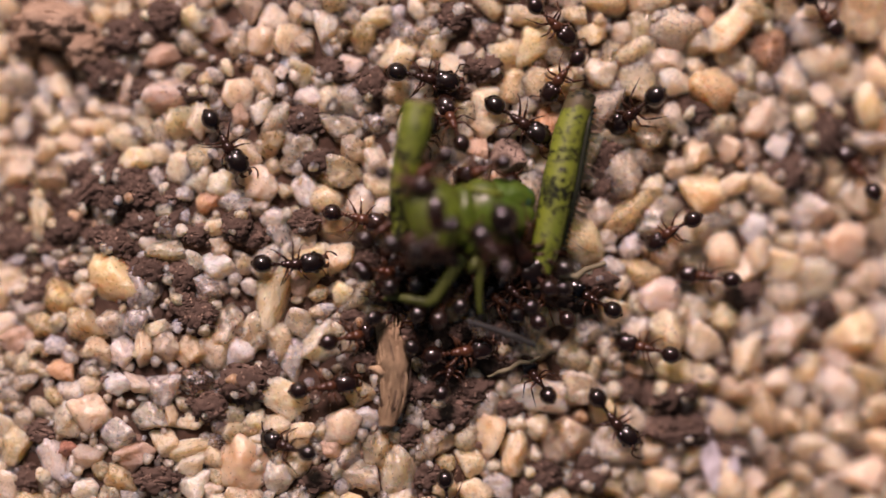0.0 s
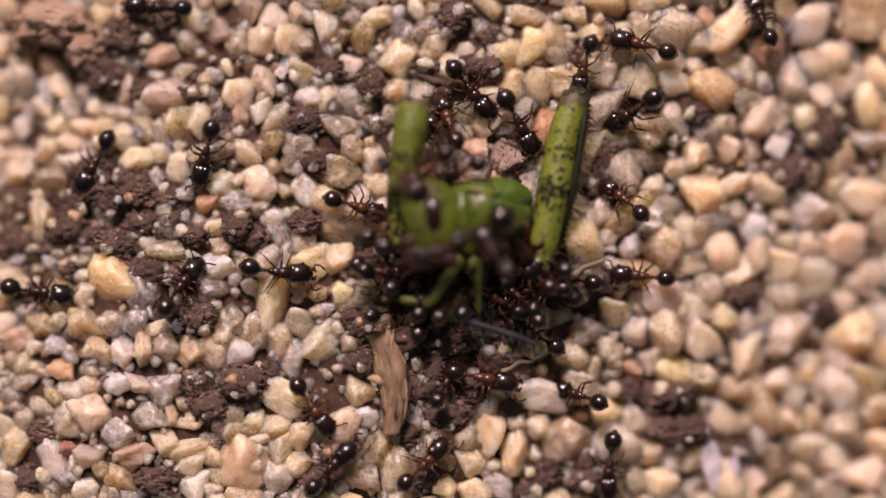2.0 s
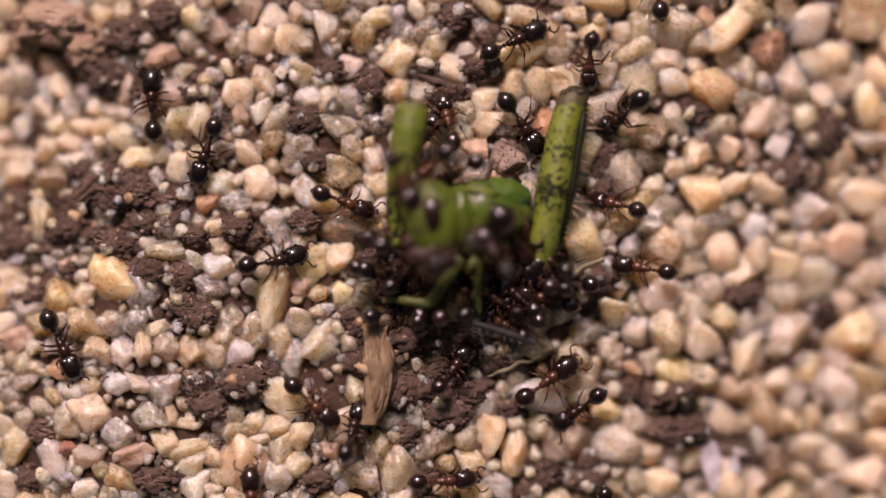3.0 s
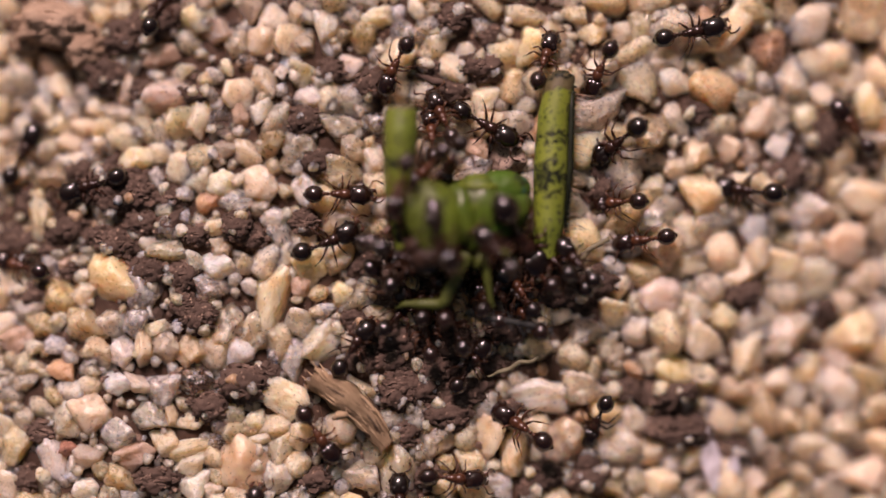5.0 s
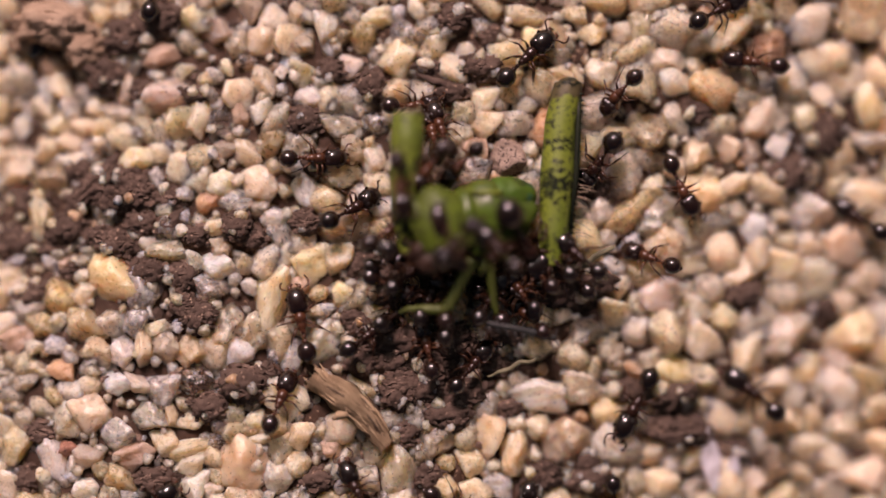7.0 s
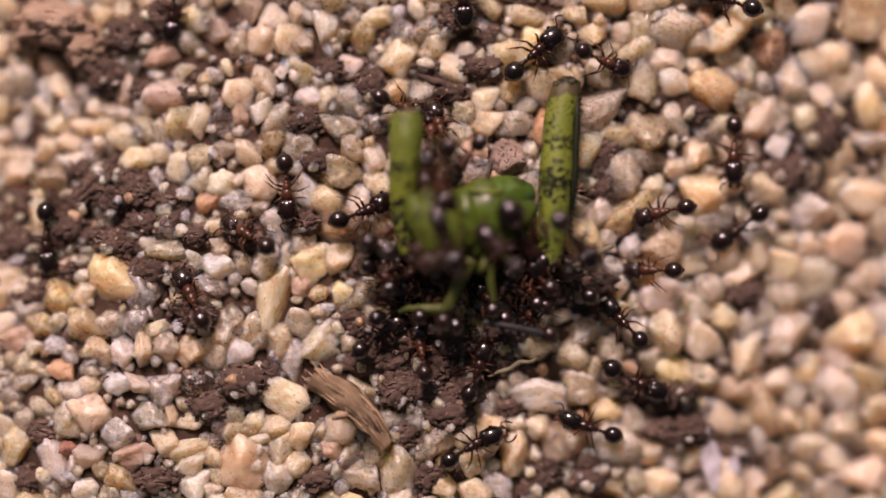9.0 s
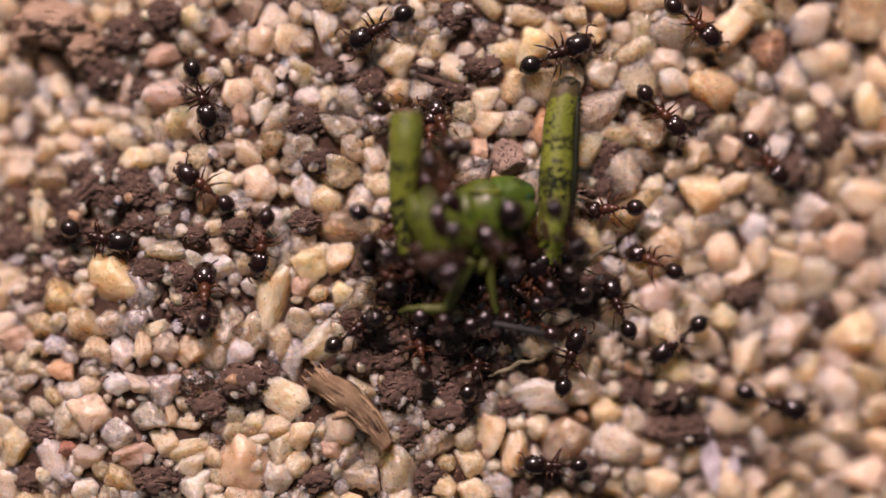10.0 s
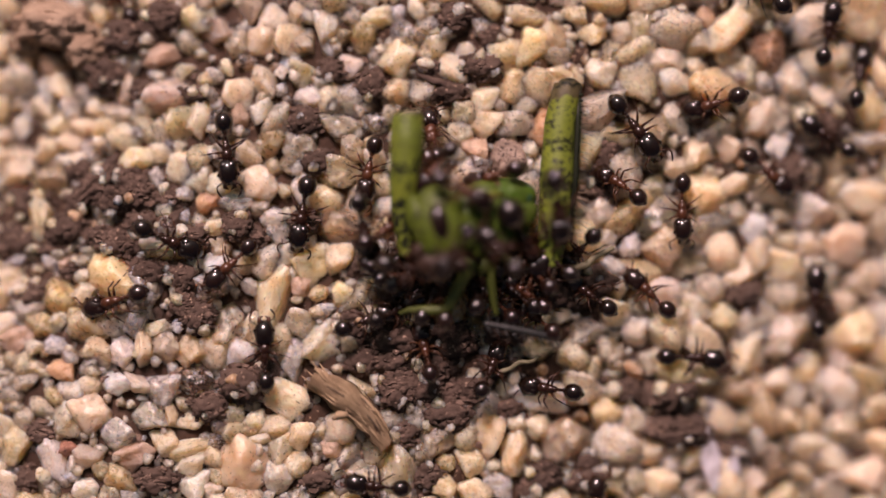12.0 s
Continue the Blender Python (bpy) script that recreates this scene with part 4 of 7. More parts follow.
    part("saw_edge", bm, HOPPER_DARK, thigh, "row of black teeth along the edge")
    r = random.Random(3)
    bm = bmesh.new()
    for k in range(34):
        u = r.random()
        p = q(*(5.286, 4.858, 0.950)).lerp(q(*(4.385, -0.013, 0.950)), u)
        d = Vector((r.uniform(0.5, 1.0), r.uniform(-0.6, 0.1), r.uniform(-0.3, 0.3))) * r.uniform(0.5, 0.9)
        tube(bm, [p, p + d * 0.5, p + d + Vector((0, -0.08, 0))], [0.016, 0.012, 0.004], 5)
    part("bristles", bm, HAIR, thigh, "fringe of fine pale bristles")
    bm = leg_bar([(q(*(-1.503, 0.169, 1.386)), 0.30), (q(*(-1.461, 1.743, 1.572)), 0.42), (q(*(-1.183, 3.113, 1.820)), 0.55), (q(*(-0.965, 4.190, 1.944)), 0.58), (q(*(-0.848, 4.886, 1.882)), 0.56), (q(*(-0.828, 5.005, 1.882)), 0.50)], 1.0, 28, 60)
    k1, k2 = (q(*p).y for p in ((-1.261, 3.145, 1.944), (-1.537, 1.731, 1.820)))
    # the two lower bands of specks darken the base for the shade there
    speckled(bm, ((k1, 0.30), (k2, 0.50), (k2 - 0.9, 0.70)))
    two_tone("hind_thigh", bm, HOPPER_LEG, HOPPER_DARK, root, "bright yellow-green thigh cut off square")
    bm = bmesh.new()
    r = random.Random(5)
    blob(bm, q(-0.826, 5.00, 1.90), (0.50, 0.13, 0.48), (0, 0, 4), 20, 12, 0.25, 3.0)
    for _ in range(9):
        a = r.uniform(0, 6.28)
        p = q(-0.826 + 0.42 * math.cos(a), 4.98, 1.90 + 0.42 * math.sin(a))
        tube(bm, [p, p + Vector((r.uniform(-0.05, 0.05), r.uniform(0.12, 0.30), 0))], [0.07, 0.012], 6)
    part("cut_end", bm, TORN, root, "pale ragged flesh of the cut thigh")
    # fore and middle legs
    bm = leg_bar([(q(*(0.708, -0.344, 1.944)), 0.26), (q(*(0.217, -1.029, 1.820)), 0.22), (q(*(-0.315, -1.813, 1.634)), 0.22), (q(*(-0.572, -1.950, 1.572)), 0.18)], 1.0, 14, 30)
    fore = part("fore_leg", bm, HOPPER_PALE, root, "bent pale green leg")
    bm = leg_bar([(q(*(-0.434, -1.930, 1.572)), 0.19), (q(*(-1.166, -1.808, 1.386)), 0.17), (q(*(-1.702, -1.725, 1.200)), 0.12), (q(*(-2.062, -1.800, 1.000)), 0.08)], 1.0, 12, 30)
    part("shin", bm, HOPPER_PALE, fore)
    bm = leg_bar([(q(*(1.300, -0.438, 1.820)), 0.18), (q(*(1.262, -1.221, 1.634)), 0.15), (q(*(1.265, -2.006, 1.386)), 0.12), (q(*(1.300, -2.300, 1.300)), 0.09)], 1.0, 14, 30)
    mid = part("middle_leg", bm, HOPPER_PALE, root, "thin pale green leg")
    bm = leg_bar([(q(*(0.832, -2.555, 1.350)), 0.10), (q(*(1.704, -2.831, 1.300)), 0.11), (q(*(2.598, -3.147, 1.200)), 0.13), (q(*(3.255, -3.424, 1.100)), 0.10)], 1.0, 12, 30)
    for k in range(9):
        u = k / 8
        p = q(*(0.911, -2.634, 1.350)).lerp(q(*(3.196, -3.424, 1.100)), u)
        for s in (-1, 1):
            tube(bm, [p, p + Vector((0.10, s * 0.22, 0.05)), p + Vector((0.16, s * 0.34, 0.06))], [0.04, 0.025, 0.006], 5)
    part("hind_shin", bm, HOPPER_SHIN, root, "dark spiny shin")
    bm = leg_bar([(q(*(4.085, -1.047, 1.000)), 0.08), (q(*(4.682, -1.006, 0.950)), 0.13), (q(*(4.982, -0.766, 0.900)), 0.10), (q(*(5.721, -0.525, 0.800)), 0.09)], 1.0, 12, 30)
    part("foot", bm, TORN, root, "pale green clawed foot")
    tagged(root, "bright green grasshopper nymph with dark-banded thighs, overrun by ants", "grasshopper")
    return root


HOPPER_AT = (1.521, 1.021, 0.000)
hopper = grasshopper()


def husk():
    """A curled dry husk, hollow at one end, with split fibres at the other; it lies along y."""
    root = new("dry_husk")
    r = random.Random(8)
    bm = bmesh.new()
    n, steps = 22, 30
    rings = []
    for i in range(steps + 1):
        u = i / steps
        y = 1.75 - 3.5 * u
        rad = 0.52 + 0.09 * math.sin(u * 5) - 0.16 * smoothstep(0.35, 0.0, u) - 0.10 * smoothstep(0.8, 1.0, u)
        bend = 0.34 * math.sin(u * 3.1) - 0.16
        ring = []
        for k in range(n):
            a = math.radians(15 + 330 * k / (n - 1)) - math.pi / 2
            rr = rad * (1 + 0.28 * noise.noise(Vector((math.cos(a) * 1.5, math.sin(a) * 1.5, y * 1.5))) + 0.12 * noise.noise(Vector((math.cos(a) * 4, math.sin(a) * 4, y * 3.5))))
            end = 0.25 * r.random() if i == 0 else 0
            ring.append(bm.verts.new((bend + rr * math.cos(a) * 0.95, y + end, rr * math.sin(a) * 0.9)))
        rings.append(ring)
    for a, b in zip(rings, rings[1:]):
        for k in range(n - 1):
            bm.faces.new((a[k], a[k + 1], b[k + 1], b[k]))
    geom = bmesh.ops.solidify(bm, geom=bm.faces[:], thickness=0.09)
    part("shell", bm, HUSK, root)
    for k in range(11):
        bm = bmesh.new()
        a = r.uniform(0, 6.28)
        x, z = 0.3 * math.cos(a), 0.28 * math.sin(a)
        y0, y1 = r.uniform(0.2, 1.2), r.uniform(1.7, 2.25)
        tube(bm, [(x, y0, z + 0.1), (x * 1.1, (y0 + y1) / 2, z + 0.12), (x * 1.3 + r.uniform(-0.1, 0.1), y1, z)], [0.05, 0.045, 0.012], 6)
        part("fibre", bm, HUSK, root)
    for k in range(30):
        bm = bmesh.new()
        a = math.radians(r.uniform(15, 165))
        y0 = r.uniform(-1.6, 0.5)
        y1 = y0 + r.uniform(0.8, 1.7)
        rows = []
        for i in range(6):
            y = y0 + (y1 - y0) * i / 5
            u = (1.75 - y) / 3.5
            rad = 0.54 + 0.09 * math.sin(u * 5) - 0.16 * smoothstep(0.35, 0.0, u) - 0.10 * smoothstep(0.8, 1.0, u)
            rows.append((0.34 * math.sin(u * 3.1) - 0.16 + rad * math.cos(a) * 0.93, y, rad * math.sin(a) * 0.9))
        tube(bm, rows, [0.008, 0.025, 0.03, 0.03, 0.02, 0.006], 6)
        part("fibre", bm, HUSK_DARK if k % 5 == 0 else HUSK, root)
    bm = bmesh.new()
    tube(bm, [(-0.2, 0.1, 0.2), (-0.5, 0.25, 0.22), (-0.75, 0.3, 0.15)], [0.22, 0.14, 0.05], 8, 1.0)
    part("flap", bm, HUSK, root)
    tagged(root, "curled straw-brown dry husk, hollow at one end, dragged by ants", "husk")
    return root


dry_husk = husk()


def bark_chip():
    bm = bmesh.new()
    blob(bm, (0, 0, 0), (1.4, 0.52, 0.34), (0, 0, 0), 36, 20, 0.35, 1.7, 3)
    ob = new("bark_chip", link_mesh("bark_chip", bm, BARK))
    x, y, z = (8.307, -6.223, -0.600)
    ob.matrix_basis = pose(x * MM, y * MM, (lie(x, y) - 0.12) * MM, 8, -6, -4)
    tagged(ob, "dark brown chip of bark half sunk in sand", "bark")
    bm = bmesh.new()
    blob(bm, (0, 0, 0), (1.0, 0.36, 0.3), (0, 0, 0), 30, 16, 0.35, 1.9, 5)
    ob = new("bark_chip", link_mesh("bark_chip", bm, BARK))
    x, y, z = (8.450, -4.980, -0.600)
    ob.matrix_basis = pose(x * MM, y * MM, (lie(x, y) + 0.02) * MM, 0, 6, 24)
    tagged(ob, "dark brown chip of bark half sunk in sand", "bark")


bark_chip()


def petal_flake(x, y, long, wide, turn, lift):
    bm = bmesh.new()
    n, m = 12, 6
    grid = [[bm.verts.new(((j / m - 0.5) * wide * math.sin(math.pi * (0.12 + 0.8 * i / n)), (i / n - 0.5) * long,
                           0.10 * math.cos((j / m - 0.5) * 2.2) + 0.10 * noise.noise(Vector((i * 0.5, j * 0.6, x)))))
             for j in range(m + 1)] for i in range(n + 1)]
    for i in range(n):
        for j in range(m):
            bm.faces.new((grid[i][j], grid[i][j + 1], grid[i + 1][j + 1], grid[i + 1][j]))
    bmesh.ops.solidify(bm, geom=bm.faces[:], thickness=0.06)
    ob = new("petal_flake", link_mesh("petal_flake", bm, FLAKE))
    ob.matrix_basis = pose(x * MM, y * MM, (lie(x, y) + lift) * MM, 6, 4, turn)
    return tagged(ob, "pale lavender dry petal flake lying on sand", "flake", "petal flakes")


petal_flake(9.56, -7.45, 2.4, 0.72, 10, 0.45)
petal_flake(10.33, -8.18, 1.8, 0.66, -6, 0.45)


def rootlet(points, radius, label):
    bm = leg_bar([(Vector((x, y, lie(x, y) + z)), radius * s) for (x, y), z, s in points], 1.0, 12, 40)
    for v in bm.verts:
        v.co += 0.10 * Vector((noise.noise(v.co * 2.0), noise.noise(v.co * 2.0 + Vector((9, 0, 0))), noise.noise(v.co * 3.0)))
    for v in bm.verts:
        v.co += 0.35 * radius * noise.noise_vector(v.co * 2.2) + 0.18 * radius * noise.noise_vector(v.co * 7.0)
    ob = new("rootlet", link_mesh("rootlet", bm, BARK))
    return tagged(ob, label, "root")


rootlet([((-13.468, 0.830), -0.1, 0.9), ((-12.943, 1.729), 0.05, 1.2), ((-12.397, 2.427), 0.15, 1.1), ((-11.529, 3.303), 0.0, 0.6)], 0.30, "dark brown rootlet lying across a dip")
rootlet([((-0.980, 6.258), 0.25, 0.6), ((-0.180, 5.917), 0.35, 1.0), ((0.620, 5.577), 0.25, 0.5)], 0.12, "thin brown scrap of dry stem")


def leg_fragment():
    bm = leg_bar([((1.554, -4.536, 0.350), 0.03), ((2.209, -4.277, 0.450), 0.07), ((2.906, -3.979, 0.450), 0.08), ((3.466, -3.819, 0.350), 0.03)], 1.0, 12, 30)
    for v in bm.verts:
        v.co += 0.10 * Vector((noise.noise(v.co * 3.0), noise.noise(v.co * 3.0 + Vector((9, 0, 0))), 0))
    ob = new("leg_fragment", link_mesh("leg_fragment", bm, TORN))
    tagged(ob, "pale green torn insect leg lying on sand", "fragment")


leg_fragment()


# ---- ants ----
LEG_ROOTS = ((0.42, 0.14), (0.22, 0.14), (0.05, 0.13))
LEG_ENDS = ((0.68, 0.66), (0.0, 0.84), (-0.50, 0.74))


def ant_meshes(head_mat, body_mat, leg_mat, jaw_mat):
    """The meshes of one worker ant facing +x, about 2.6 mm long."""
    d = {}
    bm = bmesh.new()
    blob(bm, (0.42, 0, 0.02), (0.50, 0.40, 0.34), (0, 0, 0), 24, 16)
    blob(bm, (0.18, 0.15, 0.03), (0.24, 0.23, 0.25), (0, 0, 0), 16, 10)
    blob(bm, (0.18, -0.15, 0.03), (0.24, 0.23, 0.25), (0, 0, 0), 16, 10)
    d["head"] = link_mesh("head", bm, head_mat)
    for s, name in ((1, "jaw_a"), (-1, "jaw_b")):
        bm = bmesh.new()
        tube(bm, [(0.82, 0.16 * s, -0.06), (0.98, 0.18 * s, -0.09), (1.07, 0.04 * s, -0.11)], [0.10, 0.08, 0.015], 8)
        d[name] = link_mesh("mandible", bm, jaw_mat)
        bm = bmesh.new()
        blob(bm, (0.50, 0.385 * s, 0.12), (0.075, 0.05, 0.07), (0, 0, 0), 10, 7)
        d["eye_a" if s > 0 else "eye_b"] = link_mesh("eye", bm, HOPPER_EYE)
        bm = bmesh.new()
        tube(bm, [(0.66, 0.10 * s, 0.14), (0.80, 0.30 * s, 0.26), (0.90, 0.48 * s, 0.24)], [0.035, 0.03, 0.035], 7)
        tube(bm, [(0.90, 0.48 * s, 0.24), (1.08, 0.50 * s, 0.08), (1.22, 0.44 * s, -0.06), (1.34, 0.36 * s, -0.16)], [0.03, 0.032, 0.042, 0.022], 7)
        d["feeler_a" if s > 0 else "feeler_b"] = link_mesh("antenna", bm, leg_mat)
    bm = bmesh.new()
    blob(bm, (0.34, 0, 0.02), (0.28, 0.23, 0.22), (0, 0, 0), 18, 12)
    blob(bm, (0.10, 0, 0.0), (0.28, 0.18, 0.185), (0, 8, 0), 16, 10)
    blob(bm, (-0.10, 0, 0.0), (0.16, 0.135, 0.15), (0, 0, 0), 14, 9)
    for s in (-1, 1):
        tube(bm, [(-0.16, 0.07 * s, 0.08), (-0.26, 0.08 * s, 0.17)], [0.04, 0.006], 6)
    d["thorax"] = link_mesh("thorax", bm, body_mat)
    bm = bmesh.new()
    tube(bm, [(-0.18, 0, -0.04), (-0.32, 0, -0.02), (-0.58, 0, -0.02)], [0.06, 0.05, 0.06], 10)
    blob(bm, (-0.36, 0, 0.05), (0.085, 0.085, 0.13), (0, 0, 0), 12, 8)
    blob(bm, (-0.52, 0, 0.01), (0.095, 0.11, 0.11), (0, 0, 0), 12, 8)
    d["waist"] = link_mesh("waist", bm, body_mat)
    bm = bmesh.new()
    blob(bm, (-0.36, 0, 0.02), (0.40, 0.355, 0.34), (0, 0, 0), 24, 16)
    blob(bm, (-0.70, 0, -0.03), (0.12, 0.12, 0.12), (0, 0, 0), 12, 8)
    d["gaster"] = link_mesh("gaster", bm, head_mat)
    for i, ((rx, ry), (ex, ey)) in enumerate(zip(LEG_ROOTS, LEG_ENDS)):
        for s in (1, -1):
            bm = bmesh.new()
            e = Vector((ex - rx, (ey - ry) * s, -0.42))
            knee = Vector((e.x * 0.42, e.y * 0.52, 0.20))
            ankle = Vector((e.x * 0.78, e.y * 0.86, -0.22))
            toe = Vector((e.x * 1.18, e.y * 1.12, -0.46))
            tube(bm, [(0, 0, -0.05), knee * 0.5 + Vector((0, 0, -0.01)), knee], [0.046, 0.054, 0.032], 8)
            tube(bm, [knee, knee.lerp(ankle, 0.55), ankle], [0.028, 0.038, 0.020], 7)
            tube(bm, [ankle, ankle.lerp(toe, 0.5) + Vector((0, 0, -0.03)), toe], [0.018, 0.015, 0.010], 6)
            d["leg", i, s] = link_mesh("leg", bm, leg_mat)
    return d


ANT_KINDS = {"B": (ant_meshes(ANT_BLACK, ANT_BROWN, ANT_LEG, ANT_RED), "glossy black worker ant with dark brown legs"),
             "R": (ant_meshes(ANT_CHESTNUT, ANT_RED, ANT_PALE, ANT_RED), "glossy dark worker ant with reddish-brown thorax")}
ANTS = []


def ant(kind, size, rows, seed, what):
    """An ant whose origin is its thorax; rows: (seconds, x, y, z, heading, nose-up), millimetres and degrees."""
    meshes, label = ANT_KINDS[kind]
    root = new("ant")
    root.scale = (size, size, size)
    r = random.Random(seed)
    head = part("head", meshes["head"], None, root, "", pose(0.56 * MM, 0, 0.03 * MM, 0, r.uniform(2, 14), r.uniform(-9, 9)))
    for k in ("jaw_a", "jaw_b"):
        part("mandible", meshes[k], None, head, "reddish toothed mandible")
    for k in ("eye_a", "eye_b"):
        part("eye", meshes[k], None, head)
    for s, k in ((1, "feeler_a"), (-1, "feeler_b")):
        part("antenna", meshes[k], None, head, "", pose(0, 0, 0, 0, r.uniform(-8, 8), s * r.uniform(-12, 14)))
    part("thorax", meshes["thorax"], None, root)
    part("waist", meshes["waist"], None, root)
    part("gaster", meshes["gaster"], None, root, "", pose(-0.56 * MM, 0, 0, 0, r.uniform(-10, 4), r.uniform(-8, 8)))
    legs = []
    for i, (rx, ry) in enumerate(LEG_ROOTS):
        for s in (1, -1):
            rest = (rx * MM, ry * s * MM, -0.03 * MM)
            leg = part("leg", meshes["leg", i, s], None, root, "", pose(*rest, 0, 0, r.uniform(-7, 7)))
            legs.append((leg, rest, 1 if (i + (s > 0)) % 2 else -1, s))
    tagged(root, label + ", " + what, "ant", "worker ants")
    ANTS.append((root, legs, rows, seed))


# each worker: kind, size, (seconds, x, y, z, heading, nose-up) rows
ant("B", 0.94, [(0.00, -7.72, 3.81, 0.75, -60, -0), (0.50, -7.18, 3.08, 0.75, -45, -0), (1.00, -8.39, 3.40, 0.75, -111, -4), (1.50, -8.59, 3.52, 0.75, -130, -22), (2.00, -8.34, 3.40, 0.75, -107, -23), (2.50, -8.13, 3.52, 0.75, -99, -22), (3.00, -8.32, 3.48, 0.75, -112, -19), (3.20, -8.45, 3.69, 0.75, -135, -26), (4.80, -12.26, 2.12, 0.49, -149, -15), (5.00, -12.32, 2.29, 0.48, -164, -7), (5.50, -13.38, 2.33, 0.35, -179, -0), (6.00, -16.38, 2.87, 0.08, -190, -0), (6.60, -19.15, 3.33, 0.08, -190, -0), (12.00, -19.15, 3.33, 0.08, -190, -0)], 1, "walking on sand")
ant("B", 0.94, [(0.00, -5.49, -0.56, 0.75, 0, -0), (0.50, -5.15, -0.59, 0.75, 3, -0), (1.00, -5.44, -0.62, 0.75, -1, -0), (1.50, -5.71, -0.72, 0.75, -5, -0), (2.00, -5.93, -0.82, 0.75, -8, -0), (2.50, -6.01, -0.60, 0.75, 3, -7), (3.00, -6.04, -0.47, 0.75, 11, -10), (3.20, -5.97, -0.35, 0.75, 14, -7), (4.80, -4.62, -0.18, 0.75, 15, -0), (5.00, -4.15, 0.18, 0.75, 22, -0), (5.50, -3.59, 0.35, 0.75, 12, -0), (6.00, -3.51, 1.01, 0.75, 23, -6), (6.50, -3.28, 1.44, 0.75, 26, -16), (7.00, -3.28, 1.34, 0.75, 29, -22), (8.80, -3.10, 1.37, 0.75, 29, -17), (9.00, -2.88, 1.27, 0.75, 21, -18), (9.50, -2.40, 1.05, 1.55, 0, -20), (10.00, -2.13, 1.07, 1.55, -9, -17), (10.50, -1.91, 0.85, 1.55, -8, -19), (11.00, -1.76, 0.85, 1.55, -8, -23), (11.50, -1.91, 0.95, 1.55, -15, -18), (12.00, -2.79, 0.76, 1.55, -78, -22)], 2, "walking on sand")
ant("R", 0.88, [(0.00, -3.11, 1.09, 0.75, -14, -0), (0.50, -3.21, 1.04, 0.75, -18, -2), (1.00, -3.17, 1.41, 0.75, -22, -0), (1.50, -3.22, 1.59, 0.75, -15, -11), (2.00, -3.12, 1.50, 0.75, -18, -20), (2.50, -3.34, 1.68, 0.75, -16, -19), (3.00, -3.54, 1.66, 0.75, -22, -17), (3.20, -3.96, 1.56, 0.75, -28, -10), (4.80, -3.81, 1.88, 0.75, -3, -0), (5.00, -3.74, 1.91, 0.75, -2, -0), (5.50, -4.21, 2.61, 0.75, 16, -5), (6.00, -4.13, 3.26, 0.75, 31, -4), (6.50, -4.51, 3.24, 0.75, 7, -0), (7.00, -4.64, 3.18, 0.75, 0, -12), (7.20, -4.66, 2.98, 0.75, -14, -4), (8.80, -5.50, 2.13, 0.75, -91, -0), (9.00, -5.51, 2.20, 0.75, -88, -12), (9.50, -5.90, 1.14, 0.75, -101, -14), (10.00, -6.33, 0.29, 0.75, -101, -15), (10.50, -6.23, 0.35, 0.75, -101, -7), (11.00, -6.32, 0.04, 0.75, -117, -0), (11.50, -6.51, 0.42, 0.75, -137, -12), (12.00, -7.41, -0.52, 0.75, -137, -0)], 3, "walking on sand")
ant("B", 0.90, [(0.00, -5.39, -7.00, 0.75, 162, -34), (0.50, -4.85, -7.25, 0.75, 114, -16), (0.75, -4.31, -7.40, 0.75, 70, -8), (1.00, -3.77, -7.55, 0.75, 26, -0), (1.50, -3.87, -7.33, 0.75, 35, -0), (2.00, -4.01, -7.79, 0.75, 47, -0), (2.50, -3.65, -7.50, 0.75, 45, -0), (3.00, -3.21, -6.46, 0.75, 72, -25), (3.20, -2.41, -6.71, 0.75, 45, -25), (4.00, -1.32, -8.54, 0.75, 60, -21), (4.80, -1.86, -9.41, 0.75, 90, -20), (5.00, -1.47, -9.10, 0.75, 98, -18), (5.50, -2.01, -9.03, 0.75, 101, -11), (6.00, -2.58, -9.05, 0.75, 68, -18), (6.50, -1.96, -9.03, 0.75, 90, -13), (7.00, -2.95, -8.64, 0.75, 120, -12), (7.20, -2.78, -8.24, 0.75, 91, -12), (8.80, 0.08, -7.45, 0.74, 18, -0), (9.00, 0.93, -7.00, 0.72, 30, -0), (9.50, 2.72, -6.11, 0.60, 51, -0), (10.00, 4.43, -4.06, 0.39, 75, -0), (10.50, 4.63, -3.08, 0.37, 71, -4), (11.00, 4.55, -3.08, 0.38, 63, -14), (11.50, 5.78, -3.03, 0.14, 22, -13), (12.00, 8.79, -3.83, -0.59, -3, -0)], 4, "walking on sand")
